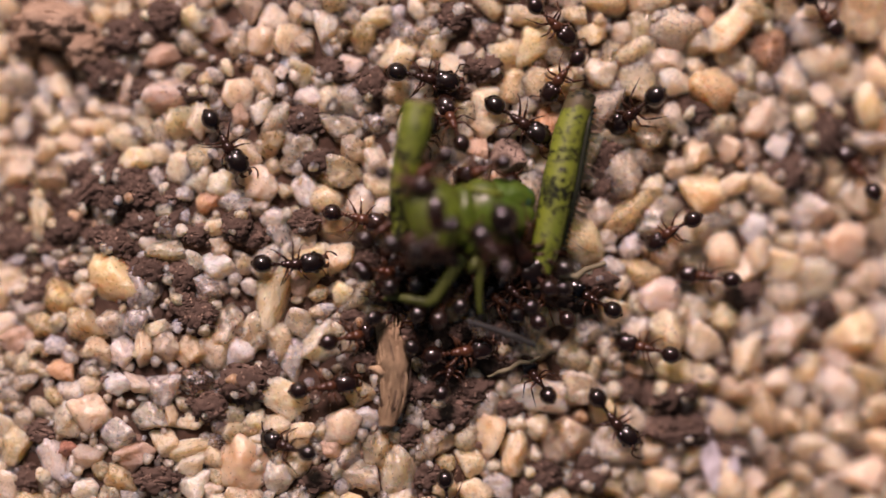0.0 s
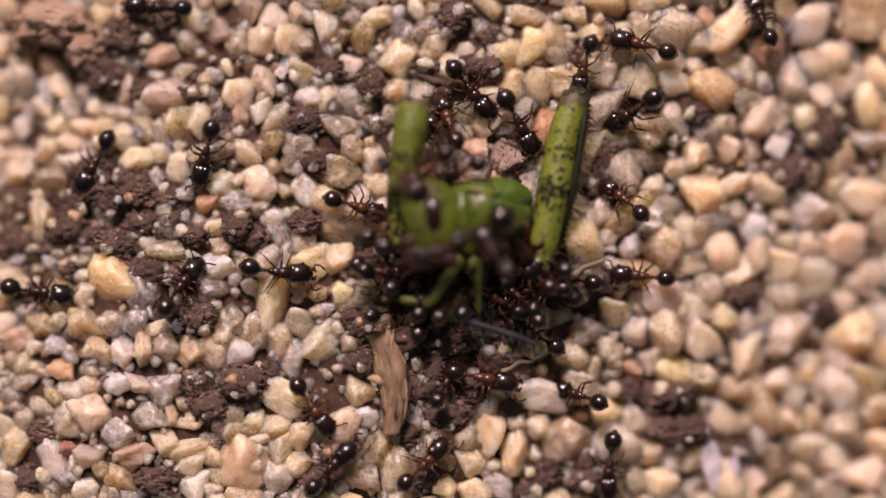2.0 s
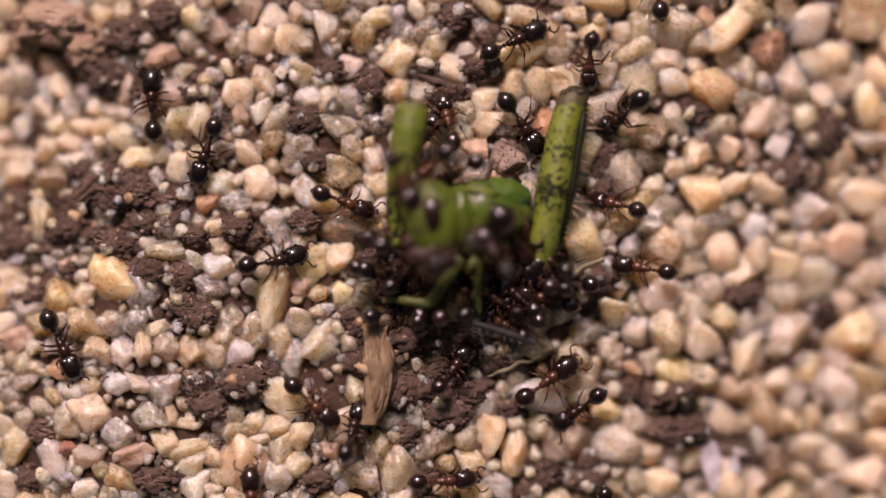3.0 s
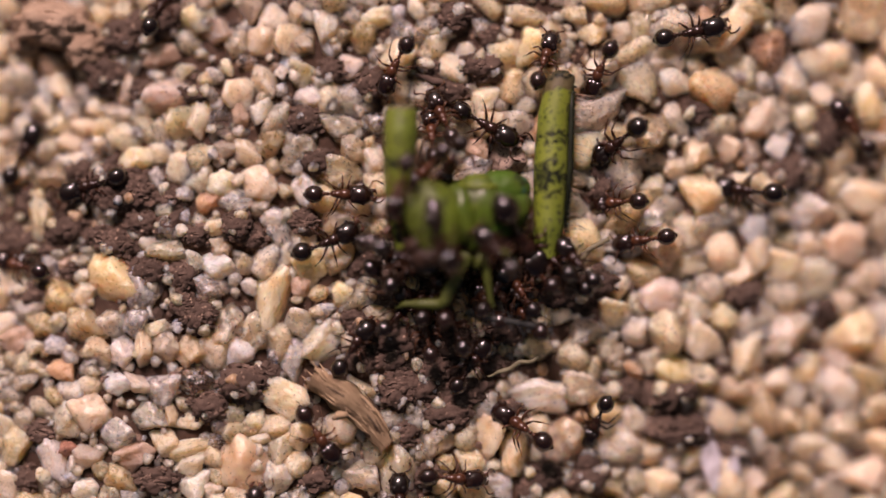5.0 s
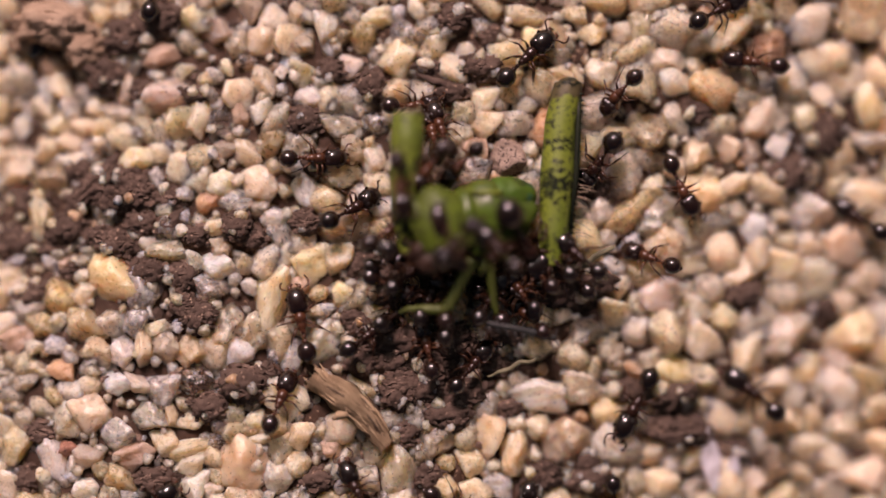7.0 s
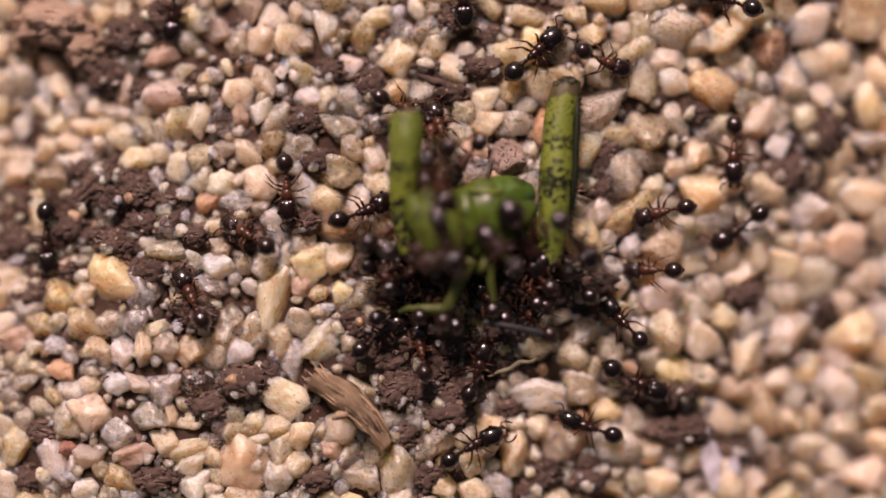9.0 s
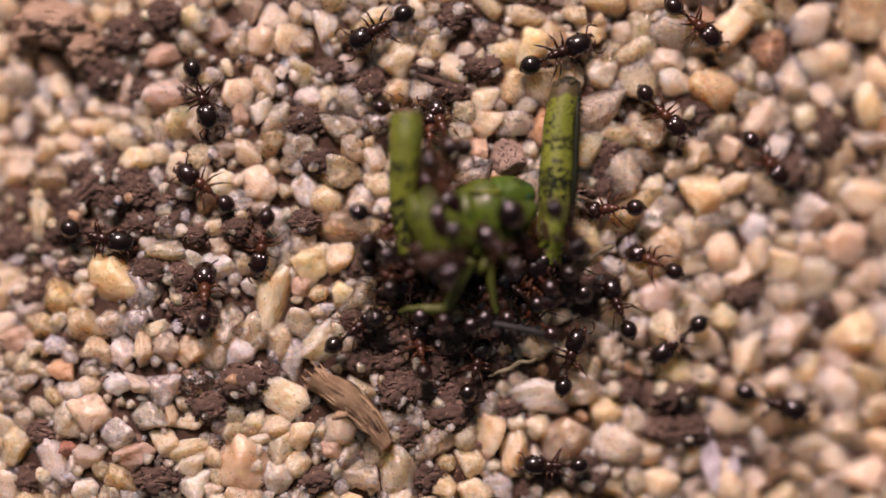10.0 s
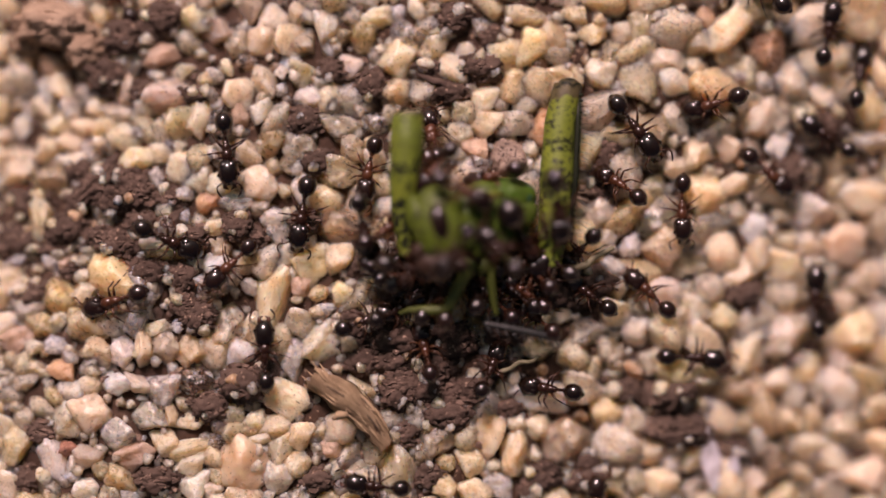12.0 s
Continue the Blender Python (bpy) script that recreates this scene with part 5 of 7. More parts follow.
ant("R", 0.90, [(0.00, -4.25, -4.89, 0.75, 8, -3), (0.50, -4.10, -4.82, 0.75, -11, -16), (1.00, -4.04, -4.97, 0.75, -4, -13), (1.50, -4.41, -5.54, 0.75, -41, -12), (2.00, -4.63, -5.53, 0.75, -56, -10), (2.50, -4.64, -5.57, 0.75, -58, -8), (3.00, -4.66, -5.40, 0.75, -43, -5), (3.20, -4.86, -5.52, 0.75, -56, -8), (4.80, -4.84, -5.88, 0.75, -63, -0), (5.00, -4.41, -6.53, 0.75, -57, -13), (5.50, -4.22, -7.15, 0.75, -61, -0), (6.00, -4.03, -7.20, 0.75, -61, -0), (6.50, -5.25, -6.21, 0.75, 16, -14), (7.00, -5.76, -5.45, 0.75, 68, -19), (7.20, -6.16, -4.52, 0.75, 93, -24), (8.00, -6.29, -2.27, 0.75, 136, -25), (8.80, -6.42, -0.01, 0.75, 180, -26), (9.00, -6.84, 0.47, 0.75, 147, -27), (9.50, -8.35, 1.07, 0.75, 159, -15), (10.00, -8.30, 2.08, 0.75, 141, -0), (10.50, -8.50, 3.08, 0.75, 112, -0), (11.00, -10.00, 5.26, 0.72, 114, -0), (11.50, -10.42, 7.32, 0.77, 128, -0), (12.00, -11.48, 8.85, 0.88, 128, -0)], 5, "walking on sand")
ant("R", 0.89, [(0.00, -3.28, -3.12, 0.75, 12, -25), (0.50, -3.44, -3.21, 0.75, 1, -0), (1.00, -2.59, -5.37, 0.75, 20, -0), (1.50, -2.03, -6.56, 0.75, 24, -18), (2.00, -0.72, -7.65, 0.75, 43, -0), (2.50, -0.06, -7.92, 0.75, 20, -7), (3.00, -0.05, -8.17, 0.75, 2, -7), (3.20, -0.03, -7.99, 0.74, 3, -0), (4.80, 0.32, -8.04, 0.74, -7, -11), (5.00, 0.30, -8.06, 0.74, -6, -13), (5.50, 0.23, -8.12, 0.74, 6, -12), (6.00, 0.24, -8.42, 0.74, -9, -13), (6.50, 0.47, -8.83, 0.73, -7, -0), (7.00, 0.30, -8.98, 0.74, -29, -20), (7.20, 0.32, -9.03, 0.74, -34, -19), (8.80, -0.48, -10.81, 0.75, -21, -0), (9.40, 2.15, -11.79, 0.75, -21, -0), (12.00, 2.15, -11.79, 0.75, -21, -0)], 6, "feeding beside the grasshopper")
ant("B", 0.86, [(0.00, 0.15, -8.88, 0.75, -85, -14), (0.50, 0.10, -8.88, 0.75, -85, -14), (1.00, -0.10, -8.96, 0.75, -89, -12), (1.50, -0.51, -9.21, 0.75, -88, -17), (2.00, -0.87, -10.42, 0.75, -90, -19), (4.00, 1.61, -11.41, 0.66, -23, -12), (5.25, 2.35, -11.12, 0.57, 33, -15), (6.50, 3.10, -10.83, 0.49, 90, -19), (7.00, 3.05, -9.26, 0.52, 94, -20), (7.20, 2.75, -7.45, 0.58, 117, -9), (8.00, 3.85, -6.41, 0.44, 135, -10), (8.80, 5.43, -6.50, 0.14, 170, -14), (9.00, 5.27, -6.32, 0.18, 162, -0), (9.50, 5.31, -6.36, 0.17, 159, -18), (10.00, 4.03, -7.63, 0.38, 181, -0), (10.50, 1.73, -7.52, 0.67, 187, -0), (11.00, -0.95, -8.39, 0.75, 190, -0), (11.50, -2.27, -8.33, 0.75, 177, -0), (12.00, -2.24, -8.37, 0.75, 175, -0)], 7, "feeding beside the grasshopper")
ant("B", 0.93, [(0.00, 5.96, -5.95, 0.04, -52, -0), (0.50, 5.79, -6.92, 0.06, -78, -0), (1.00, 6.23, -6.72, -0.03, -55, -9), (1.50, 6.31, -6.85, -0.06, -55, -0), (2.00, 5.89, -7.59, 0.03, -96, -12), (2.50, 6.03, -7.67, -0.01, -75, -21), (3.00, 5.85, -9.46, -0.01, -78, -21), (3.20, 6.11, -10.06, -0.08, -76, -12), (3.80, 6.79, -12.78, -0.08, -76, -12), (12.00, 6.79, -12.78, -0.08, -76, -12)], 8, "feeding beside the grasshopper")
ant("B", 0.86, [(0.00, 3.35, -4.63, 0.54, 126, -35), (0.50, 3.67, -5.35, 0.49, 134, -20), (1.00, 3.80, -5.47, 0.46, 169, -17), (1.50, 4.45, -5.25, 0.36, 188, -28), (2.00, 4.85, -5.18, 0.29, 163, -30), (2.50, 4.70, -5.42, 0.31, 214, -16), (3.00, 4.83, -5.62, 0.28, 218, -16), (3.20, 4.95, -5.80, 0.25, 209, -13), (4.80, 5.34, -6.15, 0.17, 244, -33), (5.00, 5.45, -6.04, 0.15, 248, -36), (5.50, 5.63, -6.14, 0.11, 318, -8), (6.00, 5.75, -6.52, 0.08, 302, -11), (6.50, 6.11, -7.35, -0.02, 307, -15), (7.00, 6.14, -9.05, -0.06, 283, -14), (7.20, 5.93, -9.31, -0.02, 276, -13), (8.80, 6.01, -11.06, -0.08, 278, -18), (9.40, 6.40, -13.83, -0.08, 278, -18), (12.00, 6.40, -13.83, -0.08, 278, -18)], 9, "feeding beside the grasshopper")
ant("R", 0.88, [(0.00, 7.30, -3.52, -0.21, 166, -8), (0.50, 6.04, -3.73, 0.07, 181, -0), (1.00, 5.28, -3.48, 0.23, 155, -8), (1.50, 4.36, -3.50, 0.40, 158, -0), (2.00, 3.28, -3.08, 0.56, 153, -0), (2.50, 2.58, -3.56, 0.64, 151, -12), (3.00, 2.21, -2.69, 0.68, 149, -27), (3.20, 2.16, -2.69, 0.69, 146, -30), (4.80, 1.61, -1.99, 0.73, 127, -32), (12.00, 1.91, -1.94, 0.71, 139, -30)], 10, "feeding beside the grasshopper")
ant("R", 0.97, [(0.00, 0.50, -3.66, 0.74, 8, -15), (0.50, 0.02, -3.96, 0.75, 1, -12), (1.00, 0.49, -3.98, 0.74, 0, -11), (1.50, 0.24, -3.90, 0.75, 21, -20), (2.00, 1.27, -4.53, 0.71, -12, -0), (2.50, 2.30, -5.16, 0.64, 9, -2), (3.00, 3.60, -4.72, 0.50, 36, -0), (3.20, 4.26, -4.38, 0.40, 24, -0), (4.00, 4.15, -4.28, 0.43, 80, -2), (4.80, 3.05, -4.65, 0.58, 123, -0), (5.00, 2.82, -6.29, 0.58, 145, -21), (5.50, 1.96, -6.51, 0.66, 164, -9), (6.00, 0.03, -6.59, 0.74, 188, -0), (6.50, -3.21, -4.90, 0.75, 148, -0), (7.00, -4.95, -2.77, 0.75, 101, -0), (7.20, -4.81, -2.11, 0.75, 96, -0), (7.60, -5.47, -1.78, 0.75, 143, -2), (8.00, -6.14, -1.45, 0.75, 189, -3), (8.80, -8.90, -1.75, 0.75, 113, -24), (9.00, -8.82, -1.78, 0.75, 116, -25), (9.50, -8.70, -1.77, 0.75, 114, -25), (10.00, -8.38, -1.73, 0.75, 90, -26), (10.50, -8.60, -1.50, 0.75, 92, -29), (11.00, -8.62, -1.60, 0.75, 90, -24), (11.25, -9.05, -1.62, 0.74, 141, -22), (11.50, -9.47, -1.65, 0.73, 191, -20), (12.00, -11.52, -1.83, 0.58, 196, -22)], 11, "walking on sand")
ant("B", 1.01, [(0.00, 18.79, 2.35, -2.32, -180, -8), (3.20, 18.38, 2.35, -2.31, -180, -8), (4.80, 11.23, 1.98, -1.06, -186, -17), (5.00, 10.89, 2.10, -0.97, -189, -19), (5.50, 11.37, 0.62, -1.14, -112, -18), (6.00, 10.09, -2.99, -0.90, -120, -0), (6.50, 9.01, -3.62, -0.64, -151, -8), (7.00, 6.89, -5.40, -0.16, -119, -0), (7.20, 7.00, -5.78, -0.19, -103, -0), (8.00, 6.78, -8.22, -0.19, -96, -0), (8.80, 6.76, -11.07, -0.26, -93, -11), (9.40, 6.60, -13.86, -0.26, -93, -11), (12.00, 6.60, -13.86, -0.26, -93, -11)], 12, "walking on sand")
ant("B", 0.99, [(0.00, 18.21, -10.88, -2.35, 153, -8), (6.00, 16.28, -10.07, -2.27, 111, -13), (6.50, 14.37, -8.18, -1.99, 115, -15), (7.00, 11.19, -5.17, -1.23, 140, -8), (7.20, 9.57, -4.68, -0.81, 160, -12), (7.60, 8.30, -4.68, -0.49, 212, -10), (8.00, 7.02, -4.68, -0.17, 264, -8), (8.40, 7.02, -4.46, -0.17, 310, -7), (8.80, 7.02, -4.25, -0.17, 356, -7), (9.00, 6.77, -4.65, -0.11, 334, -15), (9.50, 7.94, -4.58, -0.40, 354, -0), (10.00, 11.66, -5.41, -1.35, 341, -0), (10.50, 14.36, -6.17, -1.94, 336, -0), (11.00, 14.87, -7.12, -2.04, 322, -0), (11.50, 16.69, -8.55, -2.28, 325, -12), (12.00, 17.92, -9.36, -2.34, 324, -12)], 13, "walking on sand")
ant("B", 0.95, [(0.00, -0.76, 6.05, 0.75, -12, -0), (0.50, -0.12, 6.38, 0.75, -9, -0), (1.00, 0.69, 5.87, 0.75, -33, -0), (1.50, 0.67, 5.70, 0.75, -56, -7), (2.00, 0.95, 5.63, 0.75, -52, -13), (2.50, 1.27, 5.98, 0.75, -20, -2), (3.00, 2.44, 7.28, 0.72, 25, -11), (3.20, 2.71, 7.52, 0.71, 21, -10), (4.80, 8.05, 7.44, -0.13, -2, -0), (5.00, 8.73, 7.67, -0.29, 11, -0), (5.50, 10.08, 7.50, -0.63, 1, -0), (6.00, 10.15, 8.18, -0.63, 40, -0), (6.50, 10.01, 8.29, -0.59, 36, -20), (7.00, 9.79, 8.48, -0.53, 29, -23), (7.20, 9.74, 8.57, -0.51, 28, -32), (8.00, 10.25, 8.62, -0.64, 88, -29), (8.80, 10.77, 8.66, -0.77, 148, -25), (9.00, 10.25, 8.84, -0.64, 158, -22), (9.50, 9.84, 9.26, -0.52, 147, -16), (10.00, 8.15, 10.37, -0.09, 161, -9), (10.60, 5.50, 11.27, -0.09, 161, -9), (12.00, 5.50, 11.27, -0.09, 161, -9)], 14, "walking on sand")
ant("R", 0.92, [(0.00, 6.12, 12.02, 0.37, -33, -21), (9.50, 6.83, 10.63, 0.21, -49, -16), (10.00, 8.90, 8.11, -0.32, -37, -6), (10.50, 11.54, 7.06, -1.01, -38, -0), (11.00, 12.13, 5.63, -1.20, -67, -0), (11.50, 11.44, 5.33, -1.03, -113, -25), (12.00, 9.71, 5.18, -0.59, -164, -16)], 15, "walking on sand")
ant("B", 0.98, [(0.00, 2.59, 4.56, 0.70, -34, -0), (0.50, 2.67, 4.51, 0.70, -44, -9), (1.00, 2.66, 4.50, 0.70, -42, -12), (1.50, 2.68, 4.48, 0.70, -56, -15), (2.00, 2.64, 4.48, 0.71, -62, -19), (2.50, 2.81, 4.46, 0.69, -59, -19), (3.00, 2.76, 4.43, 0.70, -55, -19), (3.20, 2.93, 4.31, 0.68, -50, -17), (4.80, 1.74, 4.93, 0.74, -39, -0), (5.00, 1.43, 4.40, 0.74, -30, -0), (5.50, 1.43, 5.82, 0.74, 20, -12), (6.00, 3.07, 6.57, 0.68, 30, -4), (6.50, 2.91, 6.69, 0.70, 49, -7), (7.00, 2.86, 6.65, 0.70, 44, -8), (7.20, 2.95, 6.62, 0.69, 38, -9), (8.80, 3.14, 6.84, 0.68, 42, -8), (9.50, 3.33, 6.78, 0.67, 37, -14), (10.00, 3.92, 6.83, 0.60, 23, -2), (10.50, 5.49, 6.18, 0.37, -26, -4), (11.00, 6.02, 4.96, 0.26, -71, -0), (11.50, 6.22, 4.54, 0.21, -68, -0), (12.00, 6.75, 4.39, 0.09, -53, -0)], 16, "feeding beside the grasshopper")
ant("R", 0.86, [(0.00, 4.24, 6.14, 0.57, -128, -18), (0.50, 4.36, 6.59, 0.55, -142, -0), (1.00, 4.78, 6.54, 0.49, -148, -7), (1.50, 4.38, 6.34, 0.55, -144, -9), (2.00, 5.00, 6.50, 0.47, -104, -24), (2.50, 4.91, 6.62, 0.48, -90, -29), (3.00, 5.19, 6.65, 0.44, -93, -34), (3.20, 5.28, 6.64, 0.42, -100, -36), (4.80, 5.11, 6.85, 0.45, -66, -32), (5.00, 5.58, 6.37, 0.37, -114, -26), (5.50, 5.87, 5.68, 0.30, -122, -20), (6.00, 6.12, 5.86, 0.26, -114, -31), (6.50, 6.24, 5.61, 0.23, -114, -28), (7.00, 6.27, 5.54, 0.22, -133, -30), (7.20, 6.32, 5.38, 0.21, -135, -27), (8.80, 5.92, 5.81, 0.30, -63, -21), (9.00, 5.63, 6.65, 0.36, -22, -23), (9.50, 5.67, 6.68, 0.35, -30, -17), (10.00, 7.71, 4.91, -0.11, -46, -0), (10.50, 7.57, 4.30, -0.09, -68, -0), (11.00, 8.06, 3.61, -0.22, -66, -0), (11.50, 8.13, 1.84, -0.28, -93, -0), (12.00, 8.49, 1.54, -0.38, -90, -0)], 17, "walking on sand")
ant("R", 0.86, [(0.00, 3.81, 8.03, 0.64, -42, -21), (0.50, 5.46, 7.95, 0.41, -118, -14), (0.67, 5.75, 8.54, 0.37, -62, -16), (0.83, 6.04, 9.13, 0.33, -5, -19), (1.00, 6.32, 9.72, 0.29, 52, -22), (1.50, 7.03, 11.44, 0.19, 63, -19), (2.10, 8.28, 13.95, 0.19, 63, -19), (12.00, 8.28, 13.95, 0.19, 63, -19)], 18, "feeding beside the grasshopper")
ant("R", 0.91, [(0.00, 15.02, 2.78, -1.91, 125, -12), (0.50, 12.58, 4.83, -1.33, 152, -9), (1.00, 8.81, 7.50, -0.31, 142, -6), (1.50, 7.98, 6.50, -0.13, 193, -16), (2.00, 7.16, 7.21, 0.06, 166, -0), (2.50, 7.49, 7.56, 0.00, 135, -0), (3.00, 7.54, 9.25, 0.03, 104, -9), (3.20, 7.54, 9.85, 0.05, 104, -9), (3.80, 6.85, 12.56, 0.05, 104, -9), (12.00, 6.85, 12.56, 0.05, 104, -9)], 19, "walking on sand")
ant("B", 0.86, [(0.00, 17.26, 4.79, -2.21, 147, -14), (0.50, 15.57, 6.08, -1.94, 157, -17), (1.00, 13.46, 6.79, -1.49, 140, -0), (1.50, 11.68, 7.54, -1.04, 138, -15), (2.00, 11.41, 8.19, -0.95, 108, -27), (2.50, 11.34, 9.66, -0.90, 98, -17), (3.00, 11.18, 11.27, -0.81, 102, -16), (3.60, 10.58, 14.00, -0.81, 102, -16), (12.00, 10.58, 14.00, -0.81, 102, -16)], 20, "walking on sand")
ant("R", 0.86, [(0.00, 13.62, 8.50, -1.49, -50, -22), (0.25, 13.23, 8.35, -1.40, -123, -24), (0.50, 12.84, 8.20, -1.31, -196, -25), (1.00, 11.91, 8.86, -1.06, -195, -18), (1.50, 10.82, 10.04, -0.75, -205, -20), (2.00, 10.20, 11.44, -0.56, -205, -20), (2.60, 7.66, 12.60, -0.56, -205, -20), (12.00, 7.66, 12.60, -0.56, -205, -20)], 21, "walking on sand")
ant("B", 1.05, [(0.00, 6.84, 4.89, 0.09, -143, -33), (0.50, 6.91, 4.82, 0.07, -136, -34), (1.00, 6.80, 4.92, 0.10, -159, -33), (1.50, 6.88, 5.21, 0.09, -173, -36), (2.00, 6.74, 4.85, 0.11, -147, -35), (2.50, 6.45, 4.65, 0.17, -142, -34), (3.00, 6.35, 4.72, 0.19, -138, -38), (3.20, 6.32, 4.74, 0.20, -142, -37), (4.80, 6.24, 3.79, 0.19, -144, -29), (5.00, 6.19, 3.76, 0.20, -143, -32), (5.50, 6.05, 3.36, 0.22, -133, -36), (6.00, 5.56, 3.16, 0.31, -128, -33), (7.20, 5.47, 2.96, 0.33, -123, -29), (8.00, 4.62, 1.26, 1.34, -63, -34), (8.80, 4.71, 0.14, 2.27, -49, -30), (9.00, 4.61, 0.21, 2.27, -48, -30), (9.50, 4.53, 0.21, 2.27, -49, -31), (10.00, 4.31, 0.61, 2.27, -55, -33), (10.50, 4.29, 0.87, 2.27, -65, -32), (11.00, 4.14, 0.92, 2.27, -71, -31), (11.50, 4.07, 1.12, 2.27, -84, -28), (12.00, 4.02, 1.41, 2.27, -80, -27)], 22, "feeding beside the grasshopper")
ant("R", 0.86, [(0.00, 8.20, 0.68, -0.32, -149, -18), (0.50, 7.40, 1.01, -0.13, -157, -14), (1.00, 6.36, 1.47, 0.12, -193, -24), (1.50, 6.17, 1.66, 0.16, -204, -25), (2.00, 6.45, 1.72, 0.10, -220, -24), (2.50, 6.27, 1.96, 0.15, -224, -23), (3.00, 6.19, 1.56, 0.16, -195, -28), (3.20, 5.86, 1.53, 0.22, -206, -24), (4.80, 5.83, 1.64, 0.23, -176, -30), (5.00, 6.22, 1.64, 0.15, -176, -31), (5.50, 6.75, 1.70, 0.04, -161, -27), (6.00, 7.08, 2.27, -0.02, -144, -11), (6.50, 7.79, 2.68, -0.18, -151, -13), (6.75, 8.10, 2.48, -0.26, -108, -9), (7.00, 8.42, 2.27, -0.34, -65, -4), (7.20, 8.27, 2.02, -0.31, -76, -14), (8.80, 8.83, 0.87, -0.48, -92, -10), (9.00, 7.86, 1.33, -0.23, -167, -13), (9.50, 6.39, 1.80, 0.11, -181, -9), (10.00, 6.03, 1.42, 0.18, -176, -15), (10.50, 6.90, 1.89, 0.01, -186, -26), (11.00, 6.20, 2.11, 0.16, -196, -17), (11.50, 6.07, 2.34, 0.20, -220, -16), (12.00, 6.32, 2.25, 0.14, -216, -24)], 23, "walking on sand")
ant("R", 0.86, [(0.00, 9.49, -0.99, -0.70, 170, -13), (0.50, 8.99, -1.17, -0.57, 161, -7), (1.00, 7.69, -0.91, -0.24, 159, -0), (1.50, 7.43, -0.93, -0.18, 166, -10), (2.00, 7.13, -0.97, -0.11, 173, -0), (2.50, 7.13, -0.64, -0.10, 163, -14), (3.00, 7.18, -0.69, -0.12, 169, -10), (3.20, 7.28, -0.86, -0.14, 171, -11), (4.80, 7.17, 0.06, -0.09, 184, -25), (5.00, 7.16, 0.32, -0.09, 186, -19), (5.50, 7.23, 0.47, -0.10, 201, -16), (6.00, 7.66, 0.10, -0.21, 178, -26), (6.50, 7.68, -0.50, -0.23, 158, -25), (7.00, 7.41, -0.33, -0.16, 157, -23), (7.20, 7.35, -0.43, -0.15, 167, -22), (8.80, 7.42, -0.63, -0.17, 175, -28), (9.00, 7.45, -0.75, -0.18, 177, -29), (9.50, 7.50, -0.67, -0.19, 164, -31), (10.00, 7.52, -0.47, -0.19, 152, -23), (10.50, 7.53, -0.59, -0.20, 154, -23), (11.00, 7.77, -0.92, -0.26, 165, -17), (11.50, 7.63, -0.77, -0.22, 180, -27), (12.00, 7.38, -1.61, -0.18, 135, -6)], 24, "walking on sand")
ant("R", 0.89, [(0.00, 18.07, 0.51, -2.31, 147, -17), (3.20, 18.07, 0.51, -2.31, 147, -17), (4.80, 15.85, 2.69, -2.05, 136, -11), (5.00, 14.81, 4.36, -1.84, 124, -0), (5.50, 13.60, 6.04, -1.54, 125, -0), (6.00, 12.63, 6.79, -1.29, 136, -0), (6.50, 11.85, 6.64, -1.10, 158, -13), (7.00, 11.21, 6.67, -0.94, 168, -6), (7.20, 11.21, 6.70, -0.94, 166, -5), (8.00, 9.89, 5.48, -0.63, 210, -4), (8.80, 9.37, 3.96, -0.54, 256, -4), (9.00, 10.39, 3.61, -0.81, 266, -1), (9.50, 11.43, 3.47, -1.08, 290, -18), (10.00, 11.53, 3.27, -1.11, 307, -14), (10.50, 11.57, 3.21, -1.12, 303, -9), (11.00, 11.59, 3.19, -1.12, 305, -10), (11.50, 11.40, 3.02, -1.08, 308, -11), (12.00, 11.59, 2.81, -1.13, 318, -14)], 25, "walking on sand")
ant("B", 0.90, [(0.00, 18.98, -1.53, -2.34, 150, -8), (6.50, 18.06, -0.10, -2.32, 146, -18), (7.00, 15.07, 1.11, -1.94, 147, -17), (7.20, 14.13, 1.57, -1.75, 144, -0), (8.00, 12.00, 1.43, -1.27, 177, -14), (8.80, 10.52, 1.17, -0.90, 226, -14), (9.00, 10.64, 0.80, -0.94, 218, -7), (9.50, 10.13, -0.86, -0.86, 243, -0), (10.00, 8.43, -3.17, -0.48, 221, -0), (10.50, 6.97, -4.56, -0.16, 206, -0), (11.00, 5.86, -4.43, 0.10, 176, -23), (11.50, 4.53, -4.82, 0.35, 177, -6), (12.00, 3.83, -4.94, 0.46, 174, -22)], 26, "walking on sand")
ant("B", 0.97, [(0.00, 18.70, 3.37, -2.33, 116, -1), (10.00, 17.46, 3.36, -2.25, 117, -1), (10.50, 14.67, 6.08, -1.78, 112, -0), (11.00, 13.81, 7.03, -1.56, 142, -7), (11.50, 12.68, 7.64, -1.29, 163, -20), (12.00, 11.44, 9.25, -0.93, 142, -18)], 27, "walking on sand")
ant("B", 0.86, [(0.00, 19.30, 0.82, -2.35, 140, -6), (10.50, 17.15, 2.44, -2.23, 135, -16), (11.00, 14.68, 4.73, -1.80, 133, -8), (11.50, 14.09, 5.79, -1.66, 114, -13), (12.00, 13.84, 7.72, -1.56, 80, -0)], 28, "walking on sand")
ant("B", 0.86, [(0.00, 20.10, -0.71, -2.35, 146, -15), (11.00, 17.97, 1.63, -2.30, 135, -16), (11.50, 15.31, 3.62, -1.95, 136, -20), (12.00, 13.91, 4.00, -1.65, 145, -0)], 29, "walking on sand")
